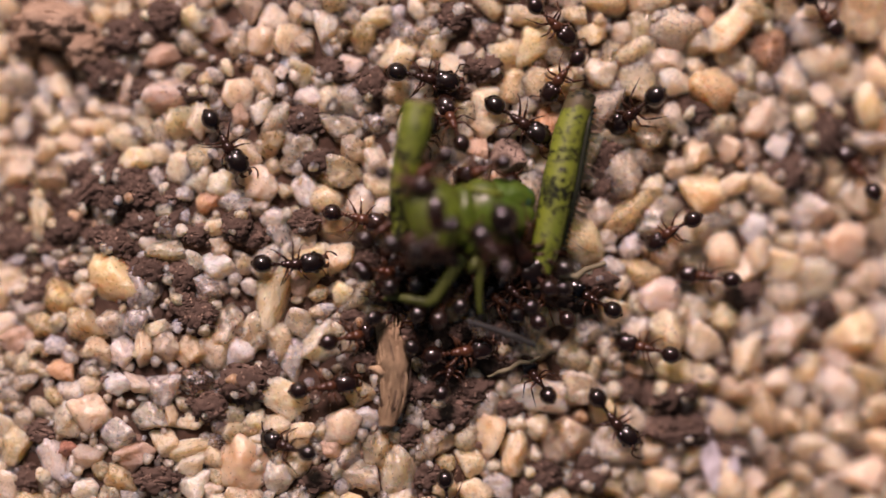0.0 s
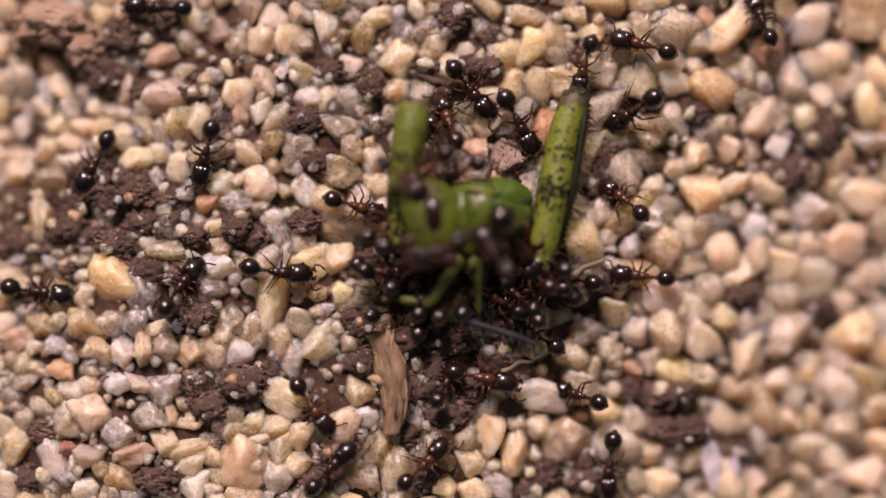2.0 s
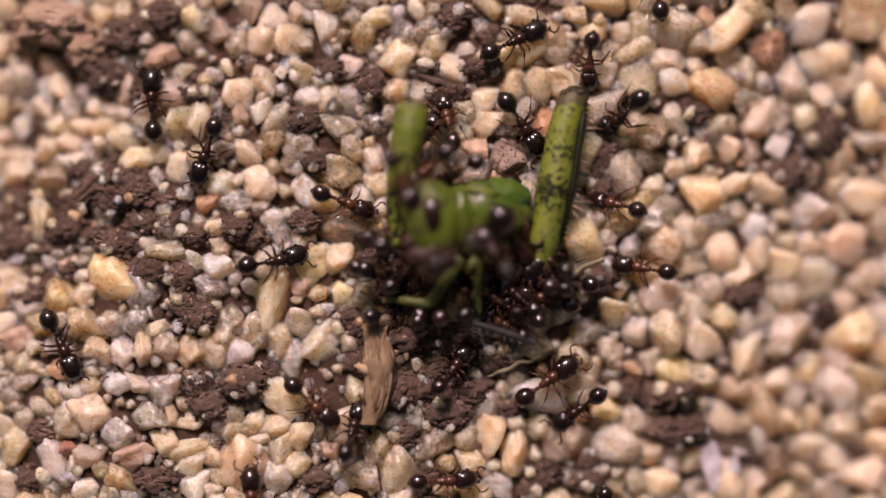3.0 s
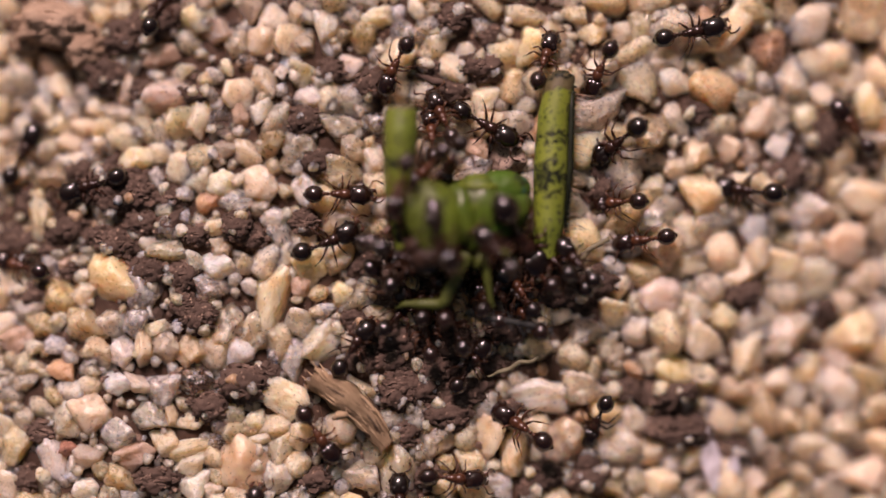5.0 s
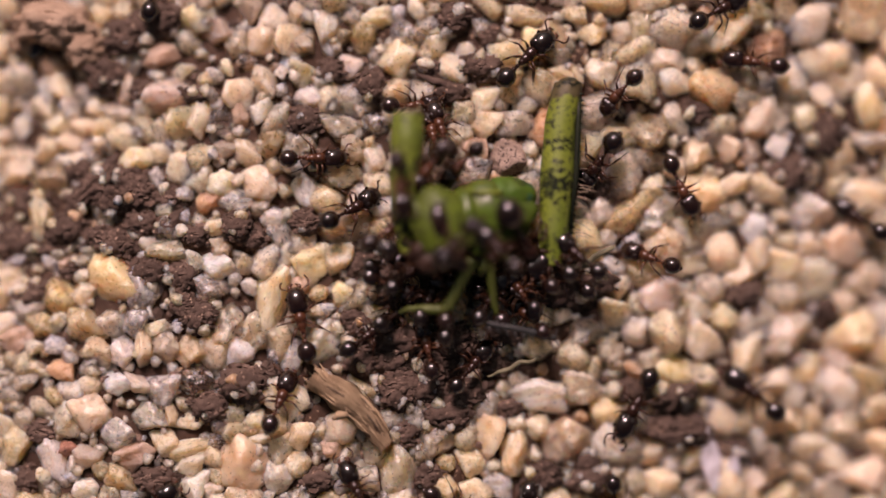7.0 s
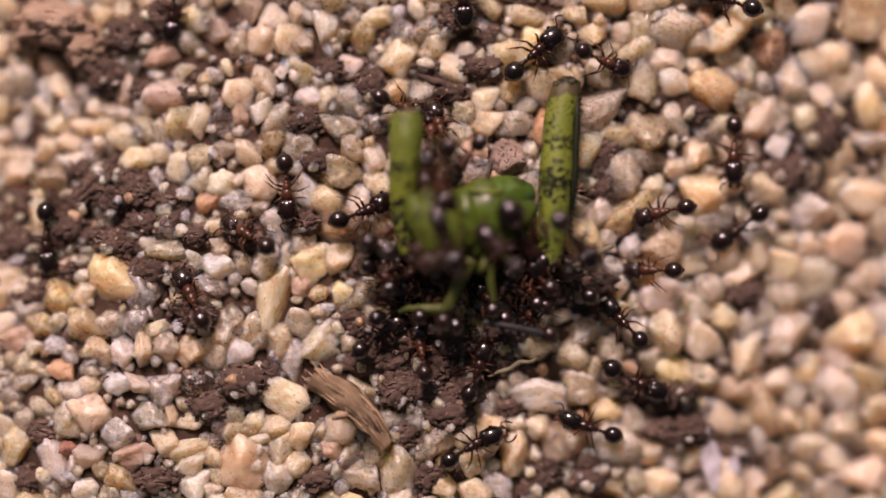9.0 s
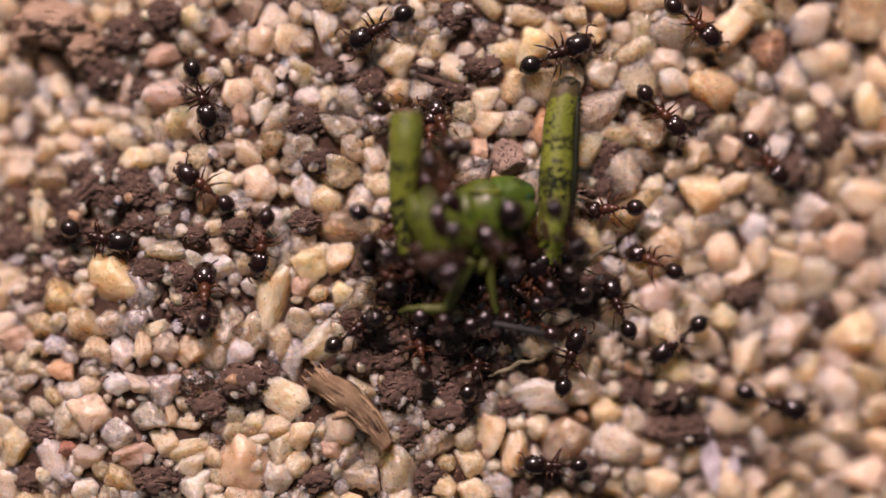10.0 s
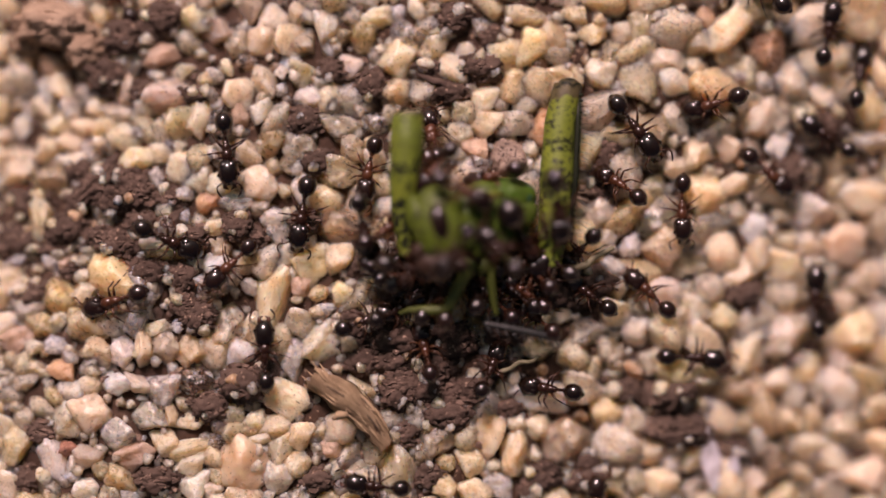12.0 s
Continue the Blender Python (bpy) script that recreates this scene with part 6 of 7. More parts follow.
ant("B", 0.88, [(0.00, 19.92, 2.25, -2.35, 119, -4), (11.50, 17.05, 3.57, -2.21, 104, -0), (12.00, 15.00, 6.21, -1.84, 79, -15)], 30, "walking on sand")
ant("B", 0.95, [(0.00, 13.38, -13.68, -1.91, 83, -15), (10.50, 13.38, -12.07, -1.88, 83, -15), (11.00, 13.33, -9.64, -1.83, 72, -11), (11.50, 13.42, -5.04, -1.75, 68, -0), (12.00, 13.39, -1.93, -1.68, 93, -0)], 31, "walking on sand")
ant("B", 0.86, [(0.00, 5.33, -1.79, 0.26, 150, -16), (0.50, 5.11, -1.54, 0.31, 166, -24), (1.00, 5.04, -1.36, 0.32, 165, -22), (1.50, 4.80, -1.34, 0.37, 164, -30), (2.00, 4.60, -1.09, 0.40, 169, -30), (3.20, 4.55, -0.99, 0.42, 156, -31), (4.80, 4.82, -0.55, 1.28, 142, -19), (5.50, 4.49, -0.65, 1.33, 108, -18), (6.00, 4.55, -0.60, 1.32, 110, -22), (6.50, 4.82, -0.52, 1.28, 132, -21), (7.20, 4.87, -0.32, 1.27, 141, -10), (8.00, 5.91, -1.58, 0.15, 147, -16), (8.80, 6.77, -2.83, -0.07, 135, -23), (9.00, 6.45, -2.66, 0.01, 133, -18), (9.50, 6.39, -2.53, 0.02, 123, -10), (10.00, 6.26, -2.16, 0.06, 113, -14), (10.50, 6.23, -2.06, 0.07, 115, -13), (11.00, 6.15, -2.03, 0.09, 122, -12), (11.50, 5.86, -1.88, 0.15, 138, -14), (12.00, 5.21, -1.64, 0.28, 143, -13)], 32, "feeding beside the grasshopper")
ant("R", 0.86, [(0.00, 3.85, -1.94, 0.71, 135, -10), (0.50, 3.95, -1.74, 0.70, 148, -22), (1.00, 3.83, -1.55, 0.71, 159, -20), (1.50, 4.18, -1.40, 0.66, 164, -17), (2.00, 3.85, -1.57, 0.71, 167, -11), (2.50, 3.77, -1.78, 0.72, 160, -0), (3.00, 3.75, -1.79, 0.72, 167, -0), (3.20, 3.85, -1.74, 0.70, 177, -0), (4.80, 2.75, -1.55, 0.85, 123, -22), (5.50, 2.75, -1.55, 0.85, 123, -22), (7.20, 2.80, -1.62, 0.84, 123, -15), (8.80, 3.05, -1.55, 0.82, 129, -18), (9.00, 3.10, -1.50, 0.81, 135, -18), (10.50, 3.15, -1.40, 0.81, 144, -20), (12.00, 2.95, -1.60, 0.82, 144, -20)], 33, "feeding beside the grasshopper")
ant("B", 0.86, [(0.00, 0.98, -1.41, 1.25, 61, -20), (0.50, 0.96, -1.51, 1.25, 60, -19), (1.50, 1.05, -1.66, 1.25, 65, -17), (2.50, 0.99, -1.63, 1.25, 63, -19), (3.20, 1.14, -1.66, 1.25, 67, -18), (4.80, 1.77, -1.56, 1.22, 59, -23), (6.00, 1.75, -1.49, 1.23, 59, -20), (7.00, 1.65, -1.80, 1.23, 60, -19), (8.80, 2.10, -1.51, 1.21, 63, -21), (10.00, 1.80, -1.80, 1.22, 63, -21), (12.00, 1.55, -1.41, 1.23, 60, -19)], 34, "feeding beside the grasshopper")
ant("B", 0.95, [(0.00, -0.94, -0.17, 2.02, -20, -19), (0.50, -1.21, -0.22, 2.02, -24, -18), (2.00, -1.23, -0.25, 2.02, -20, -18), (3.20, -1.34, -0.30, 2.02, -25, -17), (4.80, -1.36, -0.33, 2.02, -22, -17), (7.20, -1.09, -0.35, 2.02, -20, -18), (8.80, -1.06, -0.44, 2.02, -21, -18), (12.00, -1.16, -0.74, 2.02, -11, -19)], 35, "clinging to the grasshopper")
ant("R", 0.86, [(0.00, -2.16, -0.81, 1.05, -9, -25), (1.50, -2.21, -0.81, 1.05, -17, -20), (3.20, -2.29, -0.86, 1.05, -13, -22), (4.80, -1.91, -1.21, 1.05, -42, -25), (7.20, -1.86, -1.33, 1.05, -25, -21), (9.00, -2.01, -1.01, 1.05, -32, -12), (12.00, -2.01, -0.91, 1.05, -29, -24)], 36, "feeding beside the grasshopper")
ant("B", 0.87, [(0.00, -0.92, -2.74, 0.75, 77, -22), (2.00, -0.65, -2.34, 0.75, 73, -27), (3.20, -0.74, -2.11, 0.75, 82, -30), (4.00, -2.16, -2.74, 0.75, 65, -18), (4.80, -3.11, -3.51, 0.75, 58, -0), (5.00, -3.18, -3.54, 0.75, 57, -0), (5.50, -3.28, -3.14, 0.75, 42, -0), (6.00, -2.86, -3.27, 0.75, 38, -0), (6.50, -2.74, -3.19, 0.75, 30, -10), (7.00, -2.68, -3.09, 0.75, 37, -13), (7.20, -2.59, -3.11, 0.75, 37, -10), (8.80, -2.28, -3.04, 0.75, 35, -18), (9.00, -2.27, -3.09, 0.75, 38, -4), (9.50, -3.05, -3.40, 0.75, 43, -14), (10.00, -3.19, -2.93, 0.75, 37, -0), (10.50, -3.14, -2.44, 0.75, 27, -13), (11.00, -2.73, -2.64, 0.75, 28, -0), (11.50, -2.84, -2.59, 0.75, 25, -0), (12.00, -2.75, -2.54, 0.75, 22, -6)], 37, "feeding beside the grasshopper")
ant("B", 0.86, [(0.00, 0.22, -4.40, 0.75, 72, -22), (1.00, 0.07, -4.48, 0.75, 70, -15), (1.50, 0.30, -4.57, 0.75, 88, -18), (2.00, 0.12, -4.72, 0.75, 66, -32), (2.50, 0.37, -4.36, 0.75, 61, -17), (3.20, 0.32, -4.28, 0.75, 53, -21), (4.80, 1.28, -4.20, 0.74, 71, -0), (5.00, 0.96, -4.18, 0.74, 57, -0), (6.00, 1.06, -4.28, 0.74, 63, -10), (7.20, 0.96, -4.22, 0.74, 51, -11), (8.80, 1.21, -4.40, 0.74, 72, -0), (9.50, 1.10, -4.28, 0.74, 71, -10), (10.50, 1.15, -4.38, 0.74, 75, -9), (11.00, 1.10, -4.30, 0.74, 64, -6), (11.50, 1.46, -4.41, 0.73, 73, -0), (12.00, 1.66, -4.30, 0.72, 68, -21)], 38, "feeding beside the grasshopper")
ant("R", 0.86, [(0.00, 2.06, -1.89, 0.70, 139, -33), (2.00, 2.06, -1.87, 0.70, 148, -30), (3.20, 1.96, -1.89, 0.71, 146, -29), (4.80, -0.58, -2.74, 0.75, 103, -33), (5.50, -0.58, -3.63, 0.75, 107, -20), (6.00, -0.66, -3.68, 0.75, 100, -18), (7.20, -0.53, -3.53, 0.75, 103, -21), (8.80, -0.75, -3.63, 0.75, 100, -21), (10.50, -0.77, -3.63, 0.75, 99, -22), (12.00, -0.61, -3.66, 0.75, 104, -18)], 39, "feeding beside the grasshopper")
ant("B", 0.86, [(0.00, -0.55, -0.69, 1.05, 60, -28), (1.50, -0.38, -0.91, 1.05, 68, -29), (3.20, -0.48, -2.10, 1.05, 59, -27), (4.80, 0.37, -2.79, 1.05, 117, -28), (5.00, 0.39, -2.84, 1.05, 116, -25), (5.50, 0.02, -2.49, 1.05, 112, -29), (6.50, -0.18, -2.49, 1.05, 112, -29), (7.20, -0.18, -2.47, 1.05, 113, -31), (8.80, 0.25, -2.05, 1.05, 103, -28), (9.50, 0.47, -2.02, 1.05, 106, -29), (10.50, 0.93, -2.08, 1.05, 115, -30), (11.00, 0.96, -1.75, 1.05, 105, -27), (12.00, 1.06, -1.31, 1.05, 107, -30)], 40, "feeding beside the grasshopper")
ant("R", 0.86, [(0.00, 0.37, 4.35, 1.05, 113, -22), (1.00, 0.39, 4.43, 1.05, 117, -26), (2.00, 0.22, 4.42, 1.05, 111, -28), (3.20, 0.17, 4.45, 1.05, 104, -24), (4.80, -0.05, 4.58, 1.05, 112, -25), (5.50, 0.24, 4.40, 1.05, 120, -23), (7.00, -0.03, 4.13, 1.05, 112, -21), (9.00, -0.08, 4.17, 1.05, 109, -25), (10.50, -0.01, 4.28, 1.05, 107, -26), (11.50, -0.13, 3.98, 1.05, 104, -26), (12.00, -0.35, 3.91, 1.05, 103, -28)], 41, "feeding beside the grasshopper")
ant("R", 0.86, [(0.00, 1.43, 2.73, 1.64, -159, -28), (0.50, 1.30, 2.76, 1.65, -155, -29), (1.50, 1.06, 2.63, 1.65, -159, -29), (2.50, 0.34, 2.63, 1.65, -144, -31), (3.20, 0.59, 2.63, 1.65, -148, -28), (4.80, 0.37, 2.93, 1.65, -122, -33), (5.50, 0.22, 3.12, 1.65, -99, -25), (6.50, 0.37, 2.97, 1.65, -119, -31), (7.20, 0.71, 2.93, 1.65, -135, -28), (8.80, 0.56, 3.07, 1.65, -114, -25), (9.00, 0.81, 3.07, 1.65, -126, -20), (10.00, 0.37, 2.93, 1.65, -122, -33), (11.00, 0.86, 2.85, 1.65, -150, -23), (11.50, 1.47, 2.78, 1.64, -156, -24), (12.00, 1.85, 2.53, 1.63, -160, -27)], 42, "feeding beside the grasshopper")
ant("R", 0.86, [(0.00, -1.40, 2.29, 2.83, -18, -15), (1.50, -1.47, 2.37, 2.83, -29, -17), (3.20, -1.45, 2.30, 2.83, -69, -18), (4.80, -1.49, 2.12, 2.83, -107, -18), (7.20, -1.50, 2.22, 2.83, -80, -18), (8.80, -0.27, 2.22, 2.83, -66, -20), (10.50, -0.05, 2.19, 2.83, -57, -20), (12.00, 0.59, 1.99, 2.83, -27, -14)], 43, "clinging to the grasshopper")
ant("B", 0.86, [(0.00, -0.35, 0.25, 3.12, -141, -18), (1.00, -0.38, 0.06, 3.12, -139, -19), (2.00, -0.08, -0.09, 3.12, -154, -22), (3.20, 0.36, -0.31, 3.12, -141, -17), (4.80, -0.10, 0.18, 3.12, -65, -19), (6.00, -0.08, 0.10, 3.12, -68, -19), (7.20, 0.51, 0.18, 3.12, -137, -18), (8.80, 0.17, 0.25, 3.12, -75, -18), (9.50, 0.08, -0.38, 3.12, -64, -18), (10.50, 0.41, -0.14, 3.12, -124, -19), (12.00, 0.41, -0.14, 3.12, -124, -19)], 44, "clinging to the grasshopper")
ant("B", 1.45, [(0.00, 2.66, 0.02, 1.62, -57, -38), (3.20, 2.65, 0.06, 1.62, -53, -38), (4.80, 2.71, 0.34, 1.62, -57, -36), (7.20, 2.85, 0.19, 1.61, -58, -38), (12.00, 2.90, 0.19, 1.60, -57, -38)], 45, "feeding beside the grasshopper")
ant("B", 0.96, [(0.00, -18.15, -4.48, 0.05, 6, -0), (1.00, -16.15, -4.28, 0.09, 6, -0), (1.50, -13.33, -3.86, 0.36, 7, -0), (2.00, -9.27, -1.38, 0.74, 54, -19), (2.50, -9.60, 1.66, 0.74, 113, -13), (3.00, -10.26, 5.03, 0.70, 91, -0), (3.20, -10.48, 5.85, 0.70, 103, -4), (4.80, -9.97, 8.57, 0.73, 62, -25), (5.50, -9.97, 8.42, 0.72, 63, -34), (7.20, -10.25, 9.25, 0.72, 82, -22), (8.00, -10.30, 10.47, 0.70, 86, -23), (8.60, -10.11, 13.27, 0.70, 86, -23), (12.00, -10.11, 13.27, 0.70, 86, -23)], 46, "walking on sand")
ant("B", 0.95, [(0.00, -8.96, 12.77, 0.75, -97, -15), (7.20, -9.35, 11.17, 0.75, -97, -15), (8.80, -9.68, 8.70, 0.74, -92, -18), (9.00, -9.52, 8.52, 0.74, -95, -20), (9.50, -9.44, 7.62, 0.74, -101, -9), (10.00, -8.56, 5.53, 0.75, -72, -0), (10.50, -8.07, 5.49, 0.75, -65, -0), (11.00, -8.06, 6.31, 0.75, -89, -0), (11.50, -7.67, 6.15, 0.75, -95, -14), (12.00, -7.64, 3.60, 0.75, -84, -0)], 47, "walking on sand")
ant("B", 0.98, [(0.00, -18.57, -1.08, 0.05, -6, -6), (1.50, -16.16, -1.33, 0.09, -9, -2), (2.00, -14.39, -1.49, 0.23, -6, -3), (2.50, -14.19, -1.69, 0.26, -16, -8), (3.00, -13.50, -3.33, 0.34, -62, -2), (3.20, -12.98, -4.50, 0.40, -77, -0), (4.00, -12.40, -7.65, 0.48, -77, -3), (4.80, -11.94, -10.23, 0.54, -80, -6), (5.40, -11.46, -12.99, 0.54, -80, -6), (12.00, -11.46, -12.99, 0.54, -80, -6)], 48, "walking on sand")
ant("R", 0.91, [(0.00, -5.97, -13.08, 0.75, 94, -13), (2.50, -6.37, -10.91, 0.75, 94, -13), (3.00, -6.72, -9.00, 0.75, 93, -9), (3.20, -7.22, -7.72, 0.75, 114, -0), (4.00, -10.41, -4.48, 0.68, 148, -0), (4.80, -13.49, -1.24, 0.34, 173, -0), (5.00, -14.94, -0.59, 0.17, 163, -30), (5.50, -16.67, 0.02, 0.07, 166, -8), (6.10, -19.39, 0.70, 0.07, 166, -8), (12.00, -19.39, 0.70, 0.07, 166, -8)], 49, "walking on sand")
ant("R", 0.86, [(0.00, -7.50, -13.08, 0.75, 97, -6), (4.00, -6.92, -10.71, 0.75, 97, -6), (4.80, -6.72, -9.21, 0.75, 97, -0), (5.00, -6.57, -9.58, 0.75, 93, -0), (5.25, -5.80, -9.95, 0.75, 30, -8), (5.50, -5.03, -10.32, 0.75, -34, -17), (6.10, -2.70, -11.87, 0.75, -34, -17), (12.00, -2.70, -11.87, 0.75, -34, -17)], 50, "walking on sand")
ant("B", 1.01, [(0.00, -18.86, -1.58, 0.05, -27, -11), (5.50, -17.26, -1.98, 0.05, -26, -11), (6.00, -13.38, -3.45, 0.35, -40, -0), (6.50, -6.95, -7.70, 0.75, -50, -0), (7.00, -5.03, -10.02, 0.75, -49, -9), (7.60, -3.21, -12.14, 0.75, -49, -9), (12.00, -3.21, -12.14, 0.75, -49, -9)], 51, "walking on sand")
ant("B", 0.87, [(0.00, -12.69, -12.61, 0.44, 23, -13), (6.50, -12.90, -10.83, 0.41, 35, -0), (7.00, -10.29, -9.15, 0.69, 44, -0), (7.20, -8.26, -7.77, 0.75, 40, -0), (8.00, -5.04, -3.88, 0.75, 49, -0), (8.80, -1.79, -0.47, 0.75, -24, -28), (9.00, -1.69, -0.47, 0.75, -24, -28), (10.00, -1.80, -0.36, 0.75, -24, -27), (11.00, -2.27, -1.05, 0.75, -14, -25), (12.00, -1.50, -1.40, 0.75, -21, -28)], 52, "walking on sand")
ant("B", 0.90, [(0.00, -1.38, 11.57, 0.75, -150, -10), (0.50, -2.97, 9.77, 0.75, -150, -10), (1.00, -5.01, 7.84, 0.75, -156, -0), (1.50, -6.90, 7.99, 0.75, -179, -0), (2.00, -9.99, 8.54, 0.76, -185, -0), (2.50, -11.16, 8.94, 0.82, -229, -29), (3.00, -12.14, 10.47, 0.75, -225, -19), (3.60, -14.12, 12.45, 0.75, -225, -19), (12.00, -14.12, 12.45, 0.75, -225, -19)], 53, "walking on sand")
ant("B", 0.91, [(0.00, -9.06, 12.77, 0.75, -104, -9), (1.00, -9.35, 10.77, 0.74, -110, -1), (1.50, -10.18, 8.67, 0.72, -106, -8), (2.00, -12.24, 3.12, 0.50, -118, -0), (2.50, -14.91, 1.01, 0.17, -149, -16), (3.00, -17.07, -0.08, 0.06, -159, -0), (3.60, -19.69, -1.07, 0.06, -159, -0), (12.00, -19.69, -1.07, 0.06, -159, -0)], 54, "walking on sand")
ant("B", 0.98, [(0.00, -14.50, 12.84, 0.27, -89, -17), (6.50, -14.45, 10.56, 0.85, -89, -15), (7.00, -14.39, 8.06, 1.29, -92, -14), (7.20, -14.35, 4.64, 0.46, -98, -0), (8.80, -13.91, 0.43, 0.28, -83, -16), (9.00, -14.01, 0.43, 0.27, -90, -16), (9.50, -13.44, 0.46, 0.34, -61, -22), (10.00, -12.31, 0.45, 0.48, -16, -0), (10.50, -10.91, 0.19, 0.63, -9, -0), (11.00, -10.67, 0.05, 0.66, -21, -0), (11.50, -9.94, 0.64, 0.70, 3, -3), (12.00, -9.75, 0.31, 0.72, -24, -18)], 55, "walking on sand")
ant("B", 0.95, [(0.00, 0.92, 12.77, 0.75, -90, -16), (8.80, 0.69, 10.17, 0.75, -85, -16), (9.00, 0.69, 9.07, 0.75, -85, -16), (9.50, 0.76, 7.54, 0.75, -77, -2), (10.00, -2.15, 7.85, 0.75, -150, -0), (10.50, -5.42, 5.64, 0.75, -117, -9), (11.00, -4.79, 3.53, 0.75, -80, -0), (11.50, -4.62, 1.98, 0.75, -75, -4), (12.00, -4.94, 1.34, 0.75, -99, -0)], 56, "walking on sand")
ant("B", 0.91, [(0.00, -9.98, -12.99, 0.72, 60, -13), (10.50, -8.80, -11.40, 0.75, 60, -13), (11.00, -7.81, -9.53, 0.75, 45, -8), (11.50, -6.90, -6.24, 0.75, 49, -0), (12.00, -6.25, -3.86, 0.75, 91, -0)], 57, "walking on sand")
ant("R", 0.88, [(0.00, 5.50, -13.54, -0.02, 90, -9), (11.00, 5.50, -10.95, 0.04, 90, -9), (11.50, 5.40, -9.21, 0.10, 93, -0), (12.00, 5.40, -9.23, 0.10, 90, -0)], 58, "feeding beside the grasshopper")
ant("R", 0.86, [(0.00, 0.62, 12.67, 0.75, -113, -12), (3.20, 0.22, 10.87, 0.75, -113, -12), (4.80, -1.37, 6.82, 0.75, -122, -12), (5.00, -1.67, 6.50, 0.75, -118, -17), (5.25, -1.63, 6.00, 0.75, -71, -13), (5.50, -1.59, 5.49, 0.75, -24, -8), (6.00, -1.17, 5.12, 0.75, 4, -18), (7.00, -1.12, 5.02, 0.75, 4, -22), (8.80, -1.52, 5.04, 0.75, -17, -27), (9.50, -1.54, 5.04, 0.75, -17, -26), (10.00, -1.52, 4.82, 0.75, -6, -34), (10.50, -2.12, 3.78, 0.75, -86, -18), (11.00, -2.25, 3.43, 0.75, -89, -0), (11.50, -2.42, 3.28, 0.75, -93, -0), (12.00, -2.60, 2.88, 0.75, -102, -0)], 59, "feeding beside the grasshopper")
ant("R", 0.86, [(0.00, 2.36, 1.49, 0.71, 86, -18), (3.20, 2.36, 1.49, 0.71, 86, -18), (4.00, 3.01, 3.18, 0.67, 83, -4), (4.80, 3.49, 5.93, 0.65, 74, -9), (5.00, 3.56, 6.60, 0.65, 71, -21), (5.50, 4.31, 8.13, 0.59, 70, -26), (6.00, 5.01, 9.79, 0.52, 83, -0), (6.60, 5.36, 12.57, 0.52, 83, -0), (12.00, 5.36, 12.57, 0.52, 83, -0)], 60, "feeding beside the grasshopper")
ant("B", 0.91, [(0.00, -18.67, -1.28, 0.05, 40, -15), (4.00, -17.47, -0.28, 0.05, 40, -15), (4.80, -15.75, 1.22, 0.10, 49, -13), (5.00, -14.90, 3.33, 0.19, 62, -0), (5.50, -12.55, 7.04, 1.01, 60, -0), (6.00, -12.21, 9.34, 0.99, 105, -8), (6.60, -12.92, 12.05, 0.99, 105, -8), (12.00, -12.92, 12.05, 0.99, 105, -8)], 61, "walking on sand")
ant("B", 0.86, [(0.00, -1.32, -0.91, 1.15, 41, -33), (2.00, -1.27, -0.96, 1.15, 41, -33), (4.00, -1.31, -0.87, 1.15, 37, -31), (6.00, -1.20, -0.91, 1.15, 39, -33), (9.00, -1.29, -1.01, 1.15, 38, -32), (12.00, -1.21, -0.89, 1.15, 36, -33)], 62, "feeding beside the grasshopper")
ant("R", 0.86, [(0.00, 0.10, -1.81, 1.25, 70, -23), (3.00, 0.15, -1.77, 1.25, 68, -25), (6.00, 0.28, -1.85, 1.25, 74, -27), (9.00, 0.20, -1.83, 1.25, 74, -23), (12.00, 0.26, -1.83, 1.25, 73, -25)], 64, "feeding beside the grasshopper")
ant("R", 0.86, [(0.00, 3.19, -0.91, 1.01, 135, -28), (3.00, 3.23, -0.92, 1.00, 138, -30), (6.00, 3.31, -0.83, 1.00, 135, -29), (9.00, 3.27, -0.92, 1.00, 134, -29), (12.00, 3.25, -0.88, 1.00, 133, -30)], 66, "feeding beside the grasshopper")
ant("B", 0.86, [(0.00, 3.68, -0.42, 1.16, 147, -38), (3.00, 3.75, -0.44, 1.15, 142, -35), (6.00, 3.93, -0.47, 1.12, 135, -32), (9.00, 3.88, -0.48, 1.13, 140, -33), (12.00, 3.93, -0.48, 1.12, 136, -32)], 67, "feeding beside the grasshopper")
ant("R", 0.86, [(0.00, -2.10, 0.66, 1.55, 34, -29), (2.00, -2.03, 0.73, 1.55, 33, -31), (5.00, -1.93, 0.61, 1.55, 39, -28), (9.00, -1.98, 0.56, 1.55, 35, -30), (12.00, -2.10, 0.56, 1.55, 34, -29)], 71, "feeding beside the grasshopper")
ant("R", 0.86, [(0.00, -0.52, 2.75, 2.12, -146, -23), (3.00, -0.47, 2.78, 2.12, -139, -21), (6.00, -0.52, 2.80, 2.12, -131, -25), (9.00, -0.23, 2.85, 2.12, -126, -23), (12.00, -0.20, 2.80, 2.12, -130, -22)], 72, "clinging to the grasshopper")
ant("B", 0.86, [(0.00, 1.75, -0.19, 2.73, 125, -24), (3.00, 1.81, -0.24, 2.73, 124, -24), (6.00, 1.95, -0.15, 2.73, 134, -24), (9.00, 1.99, -0.13, 2.73, 132, -23), (12.00, 2.01, -0.19, 2.73, 132, -22)], 73, "clinging to the grasshopper")
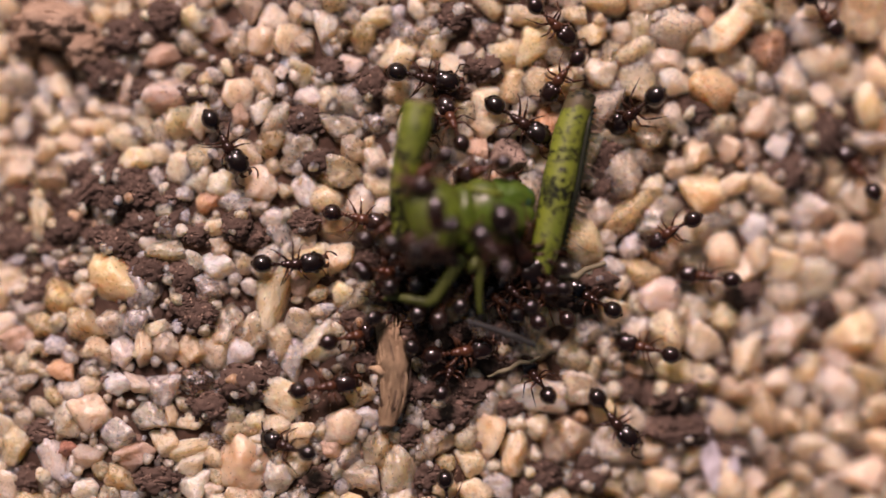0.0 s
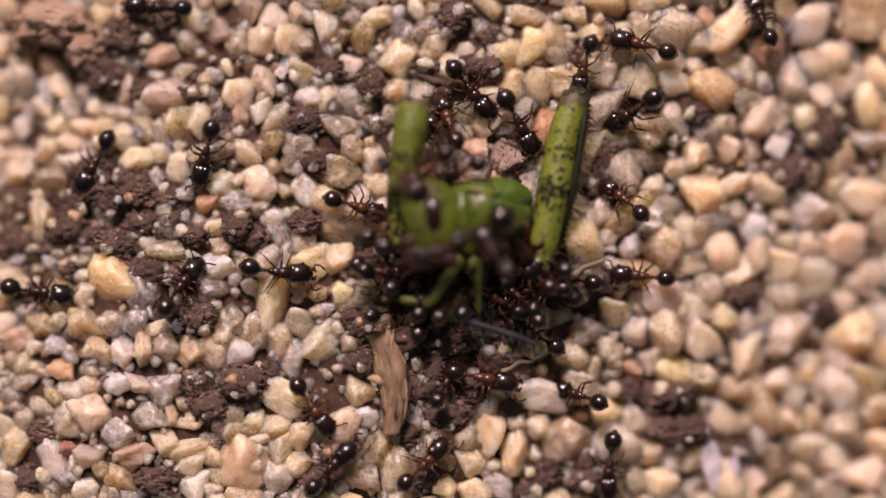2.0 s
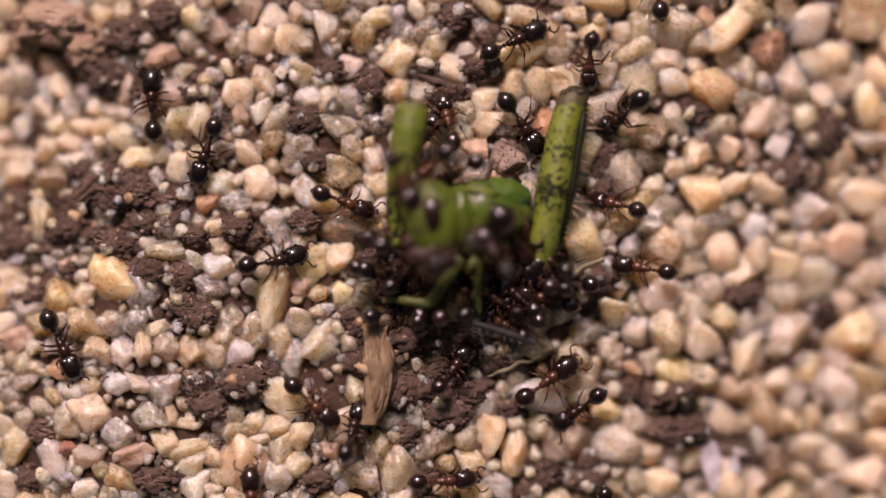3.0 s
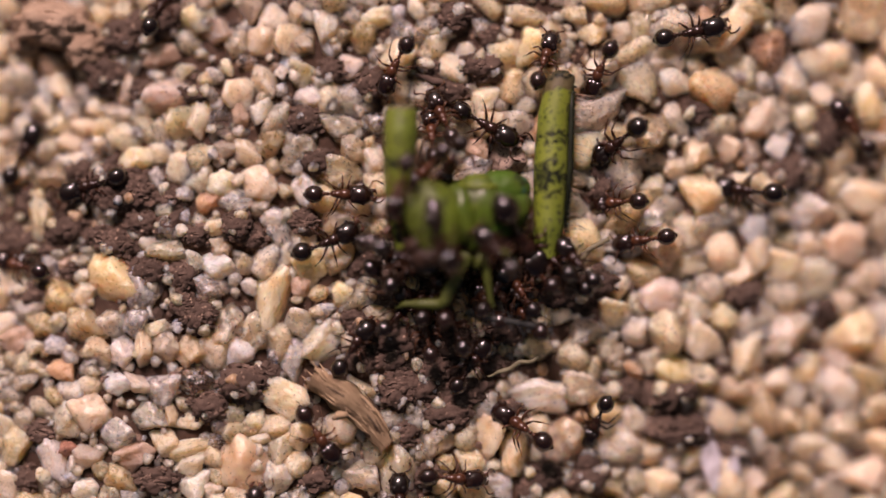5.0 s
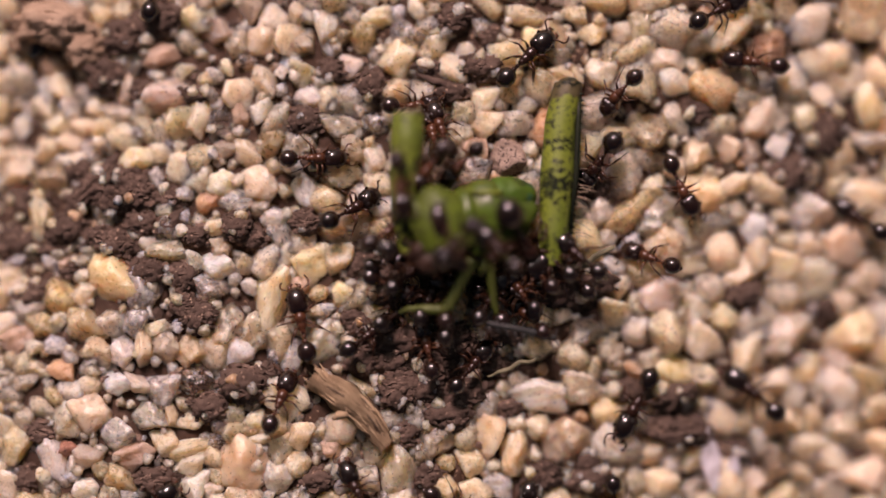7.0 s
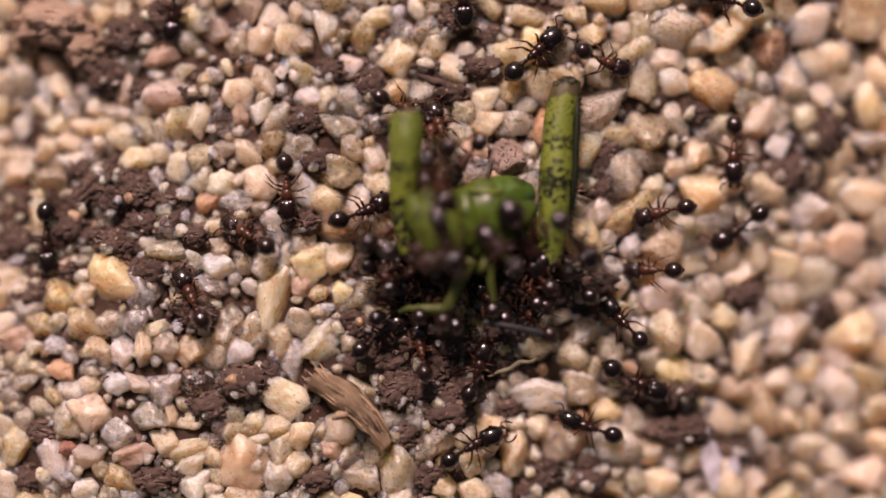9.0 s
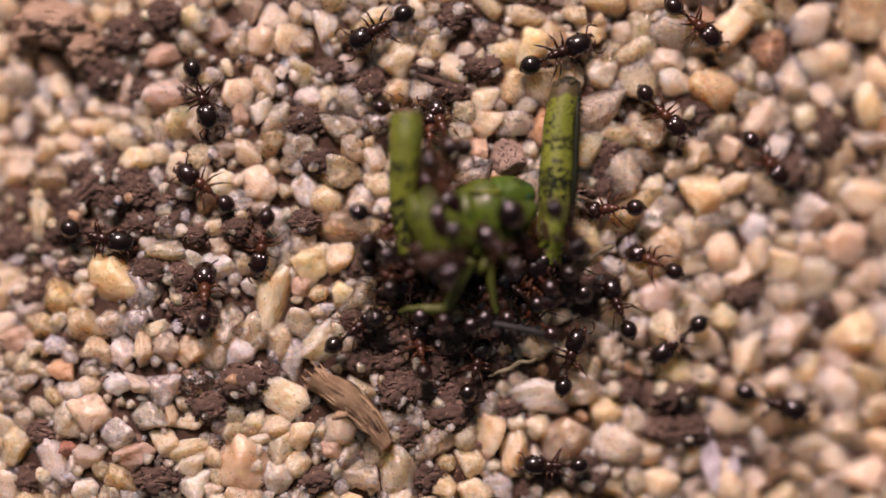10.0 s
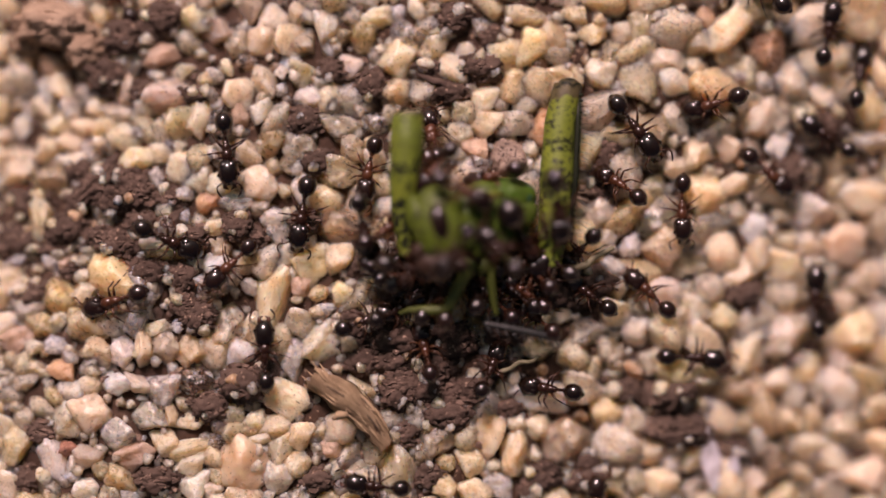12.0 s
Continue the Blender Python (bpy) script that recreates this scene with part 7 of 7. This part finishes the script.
ant("R", 0.86, [(0.00, -0.72, 3.71, 1.05, 66, -25), (3.00, -0.63, 3.86, 1.05, 63, -28), (6.00, -0.33, 3.91, 1.05, 105, -27), (9.00, -0.43, 3.91, 1.05, 85, -28), (12.00, -0.48, 3.86, 1.05, 86, -29)], 75, "feeding beside the grasshopper")
ant("B", 0.86, [(0.00, -2.21, -1.30, 0.95, -41, -33), (3.00, -2.16, -1.20, 0.95, -41, -34), (6.00, -1.98, -1.17, 0.95, -46, -33), (9.00, -2.11, -1.10, 0.95, -44, -32), (12.00, -1.98, -1.12, 0.95, -45, -34)], 76, "feeding beside the grasshopper")
ant("B", 0.86, [(0.00, 3.74, -0.95, 0.84, 135, -32), (3.20, 3.81, -0.95, 0.83, 133, -33), (4.80, 4.59, -0.87, 0.71, 125, -30), (7.20, 4.69, -0.95, 0.69, 124, -29), (8.80, 4.74, -1.10, 0.68, 125, -25), (10.00, 4.59, -0.95, 0.71, 119, -24), (11.00, 4.72, -0.50, 0.70, 172, -31), (12.00, 4.84, -0.05, 0.68, 225, -38)], 77, "feeding beside the grasshopper")
ant("R", 0.86, [(0.00, 2.75, -2.24, 0.84, 151, -30), (3.20, 2.80, -2.21, 0.84, 151, -34), (4.80, 2.95, -2.44, 0.82, 135, -32), (7.20, 3.05, -2.44, 0.81, 135, -32), (8.80, 3.25, -2.54, 0.78, 135, -32), (12.00, 3.35, -2.49, 0.77, 140, -33)], 79, "feeding beside the grasshopper")
ant("B", 0.86, [(0.00, -2.21, -0.07, 1.15, -36, -35), (3.20, -2.24, -0.09, 1.15, -31, -34), (7.20, -2.06, -0.22, 1.15, -27, -34), (12.00, -2.16, -0.29, 1.15, -23, -35)], 80, "feeding beside the grasshopper")
ant("B", 0.86, [(0.00, -0.53, -1.70, 1.05, 63, -28), (3.00, -0.48, -1.70, 1.05, 66, -26), (5.00, -0.41, -1.78, 1.05, 68, -24), (8.00, -0.48, -1.77, 1.05, 66, -27), (12.00, -0.38, -1.76, 1.05, 65, -24)], 63, "feeding beside the grasshopper")
ant("B", 0.86, [(0.00, -1.80, -2.19, 0.85, 25, -33), (3.00, -1.85, -2.22, 0.85, 17, -34), (4.80, -1.57, -2.34, 0.85, 49, -33), (9.00, -1.69, -2.24, 0.85, 22, -36), (12.00, -1.71, -2.23, 0.85, 27, -34)], 68, "feeding beside the grasshopper")
ant("B", 0.86, [(0.00, 2.55, -1.60, 0.87, 138, -25), (3.00, 2.65, -1.70, 0.86, 138, -25), (6.00, 2.60, -1.70, 0.86, 139, -25), (9.00, 2.71, -1.55, 0.85, 145, -25), (12.00, 2.62, -1.63, 0.86, 142, -25)], 70, "feeding beside the grasshopper")


def between(rows, t):
    """The row at t seconds, straight from one row to the next."""
    if t <= rows[0][0]:
        return rows[0]
    for a, b in zip(rows, rows[1:]):
        if t <= b[0]:
            f = (t - a[0]) / (b[0] - a[0])
            return tuple(u + (v - u) * f for u, v in zip(a, b))
    return rows[-1]


def motions():
    def hop(t, dx, dy, turn):
        return (t, pose((HOPPER_AT[0] + dx) * MM, (HOPPER_AT[1] + dy) * MM, HOPPER_AT[2] * MM, 0, 0, turn))

    walk(hopper, [hop(0, 0, 0, 0), hop(0.5, 0.0, 0, 0.2), hop(1.0, -0.04, 0, 0.6), hop(1.5, -0.08, 0.02, 0.8), hop(2.5, -0.10, 0.0, 1.4), hop(3.2, -0.12, 0.02, 2.0),
                  hop(4.0, -0.12, 0.14, 5.6), hop(4.8, -0.12, 0.24, 8.8), hop(5.0, -0.06, 0.20, 8.6), hop(5.5, -0.02, 0.14, 8.2), hop(6.0, 0.0, 0.10, 8.0),
                  hop(6.5, 0.14, -0.04, 7.6), hop(7.2, 0.12, 0.0, 7.8), hop(8.8, 0.10, 0.02, 8.0), hop(9.5, 0.10, 0.02, 8.0), hop(10.5, 0.10, 0.0, 8.0), hop(12, 0.12, -0.04, 7.8)])
    walk(dry_husk, [(t, pose(x * MM, y * MM, (lie(x, y) + up) * MM, tip, 0, turn)) for t, x, y, up, tip, turn in HUSK_ROWS])
    for root, legs, rows, seed in ANTS:
        walk(root, [(t, pose(*settle(x, y, z), 0, -nose, heading)) for t, x, y, z, heading, nose in rows])
        # legs: alternating tripods, in step with the ground covered
        way, step, t = 0.0, [], 0.0
        last = between(rows, 0.0)
        while t < 12.001:
            now = between(rows, t)
            went = math.hypot(now[1] - last[1], now[2] - last[2]) + abs(now[4] - last[4]) * 0.006
            way, last = way + went, now
            step.append((t, way, went))
            t += 0.1
        if max(w for _, _, w in step) < 0.012:
            continue
        keep = [s for k, s in enumerate(step) if k in (0, len(step) - 1) or s[2] > 0.006 or step[min(k + 1, len(step) - 1)][2] > 0.006 or k % 10 == 0]
        for leg, rest, phase, side in legs:
            walk(leg, [(t, pose(*rest, side * 7 * max(0, math.cos(4.2 * way + seed)) * phase, 0, side * phase * 17 * math.sin(4.2 * way + seed))) for t, way, _ in keep])


HUSK_ROWS = [(0, -1.85, -4.48, 0.55, 0, 0.7), (0.5, -1.99, -4.44, 0.55, 0, -2.7), (1, -1.75, -3.93, 0.55, 0, -4.4), (1.5, -1.45, -4.25, 0.55, 0, 3.3), (2, -1.87, -4.77, 0.55, 0, 7.2), (2.5, -1.87, -4.69, 0.55, 0, 1.2), (3, -2.39, -4.46, 0.55, 0, -2.6), (3.2, -2.67, -5.27, 0.42, 0, 31.7), (4, -3.02, -5.64, 0.42, 0, 43.1), (4.8, -3.16, -5.67, 0.42, 0, 47.3), (12, -3.16, -5.67, 0.42, 0, 47.3)]

motions()
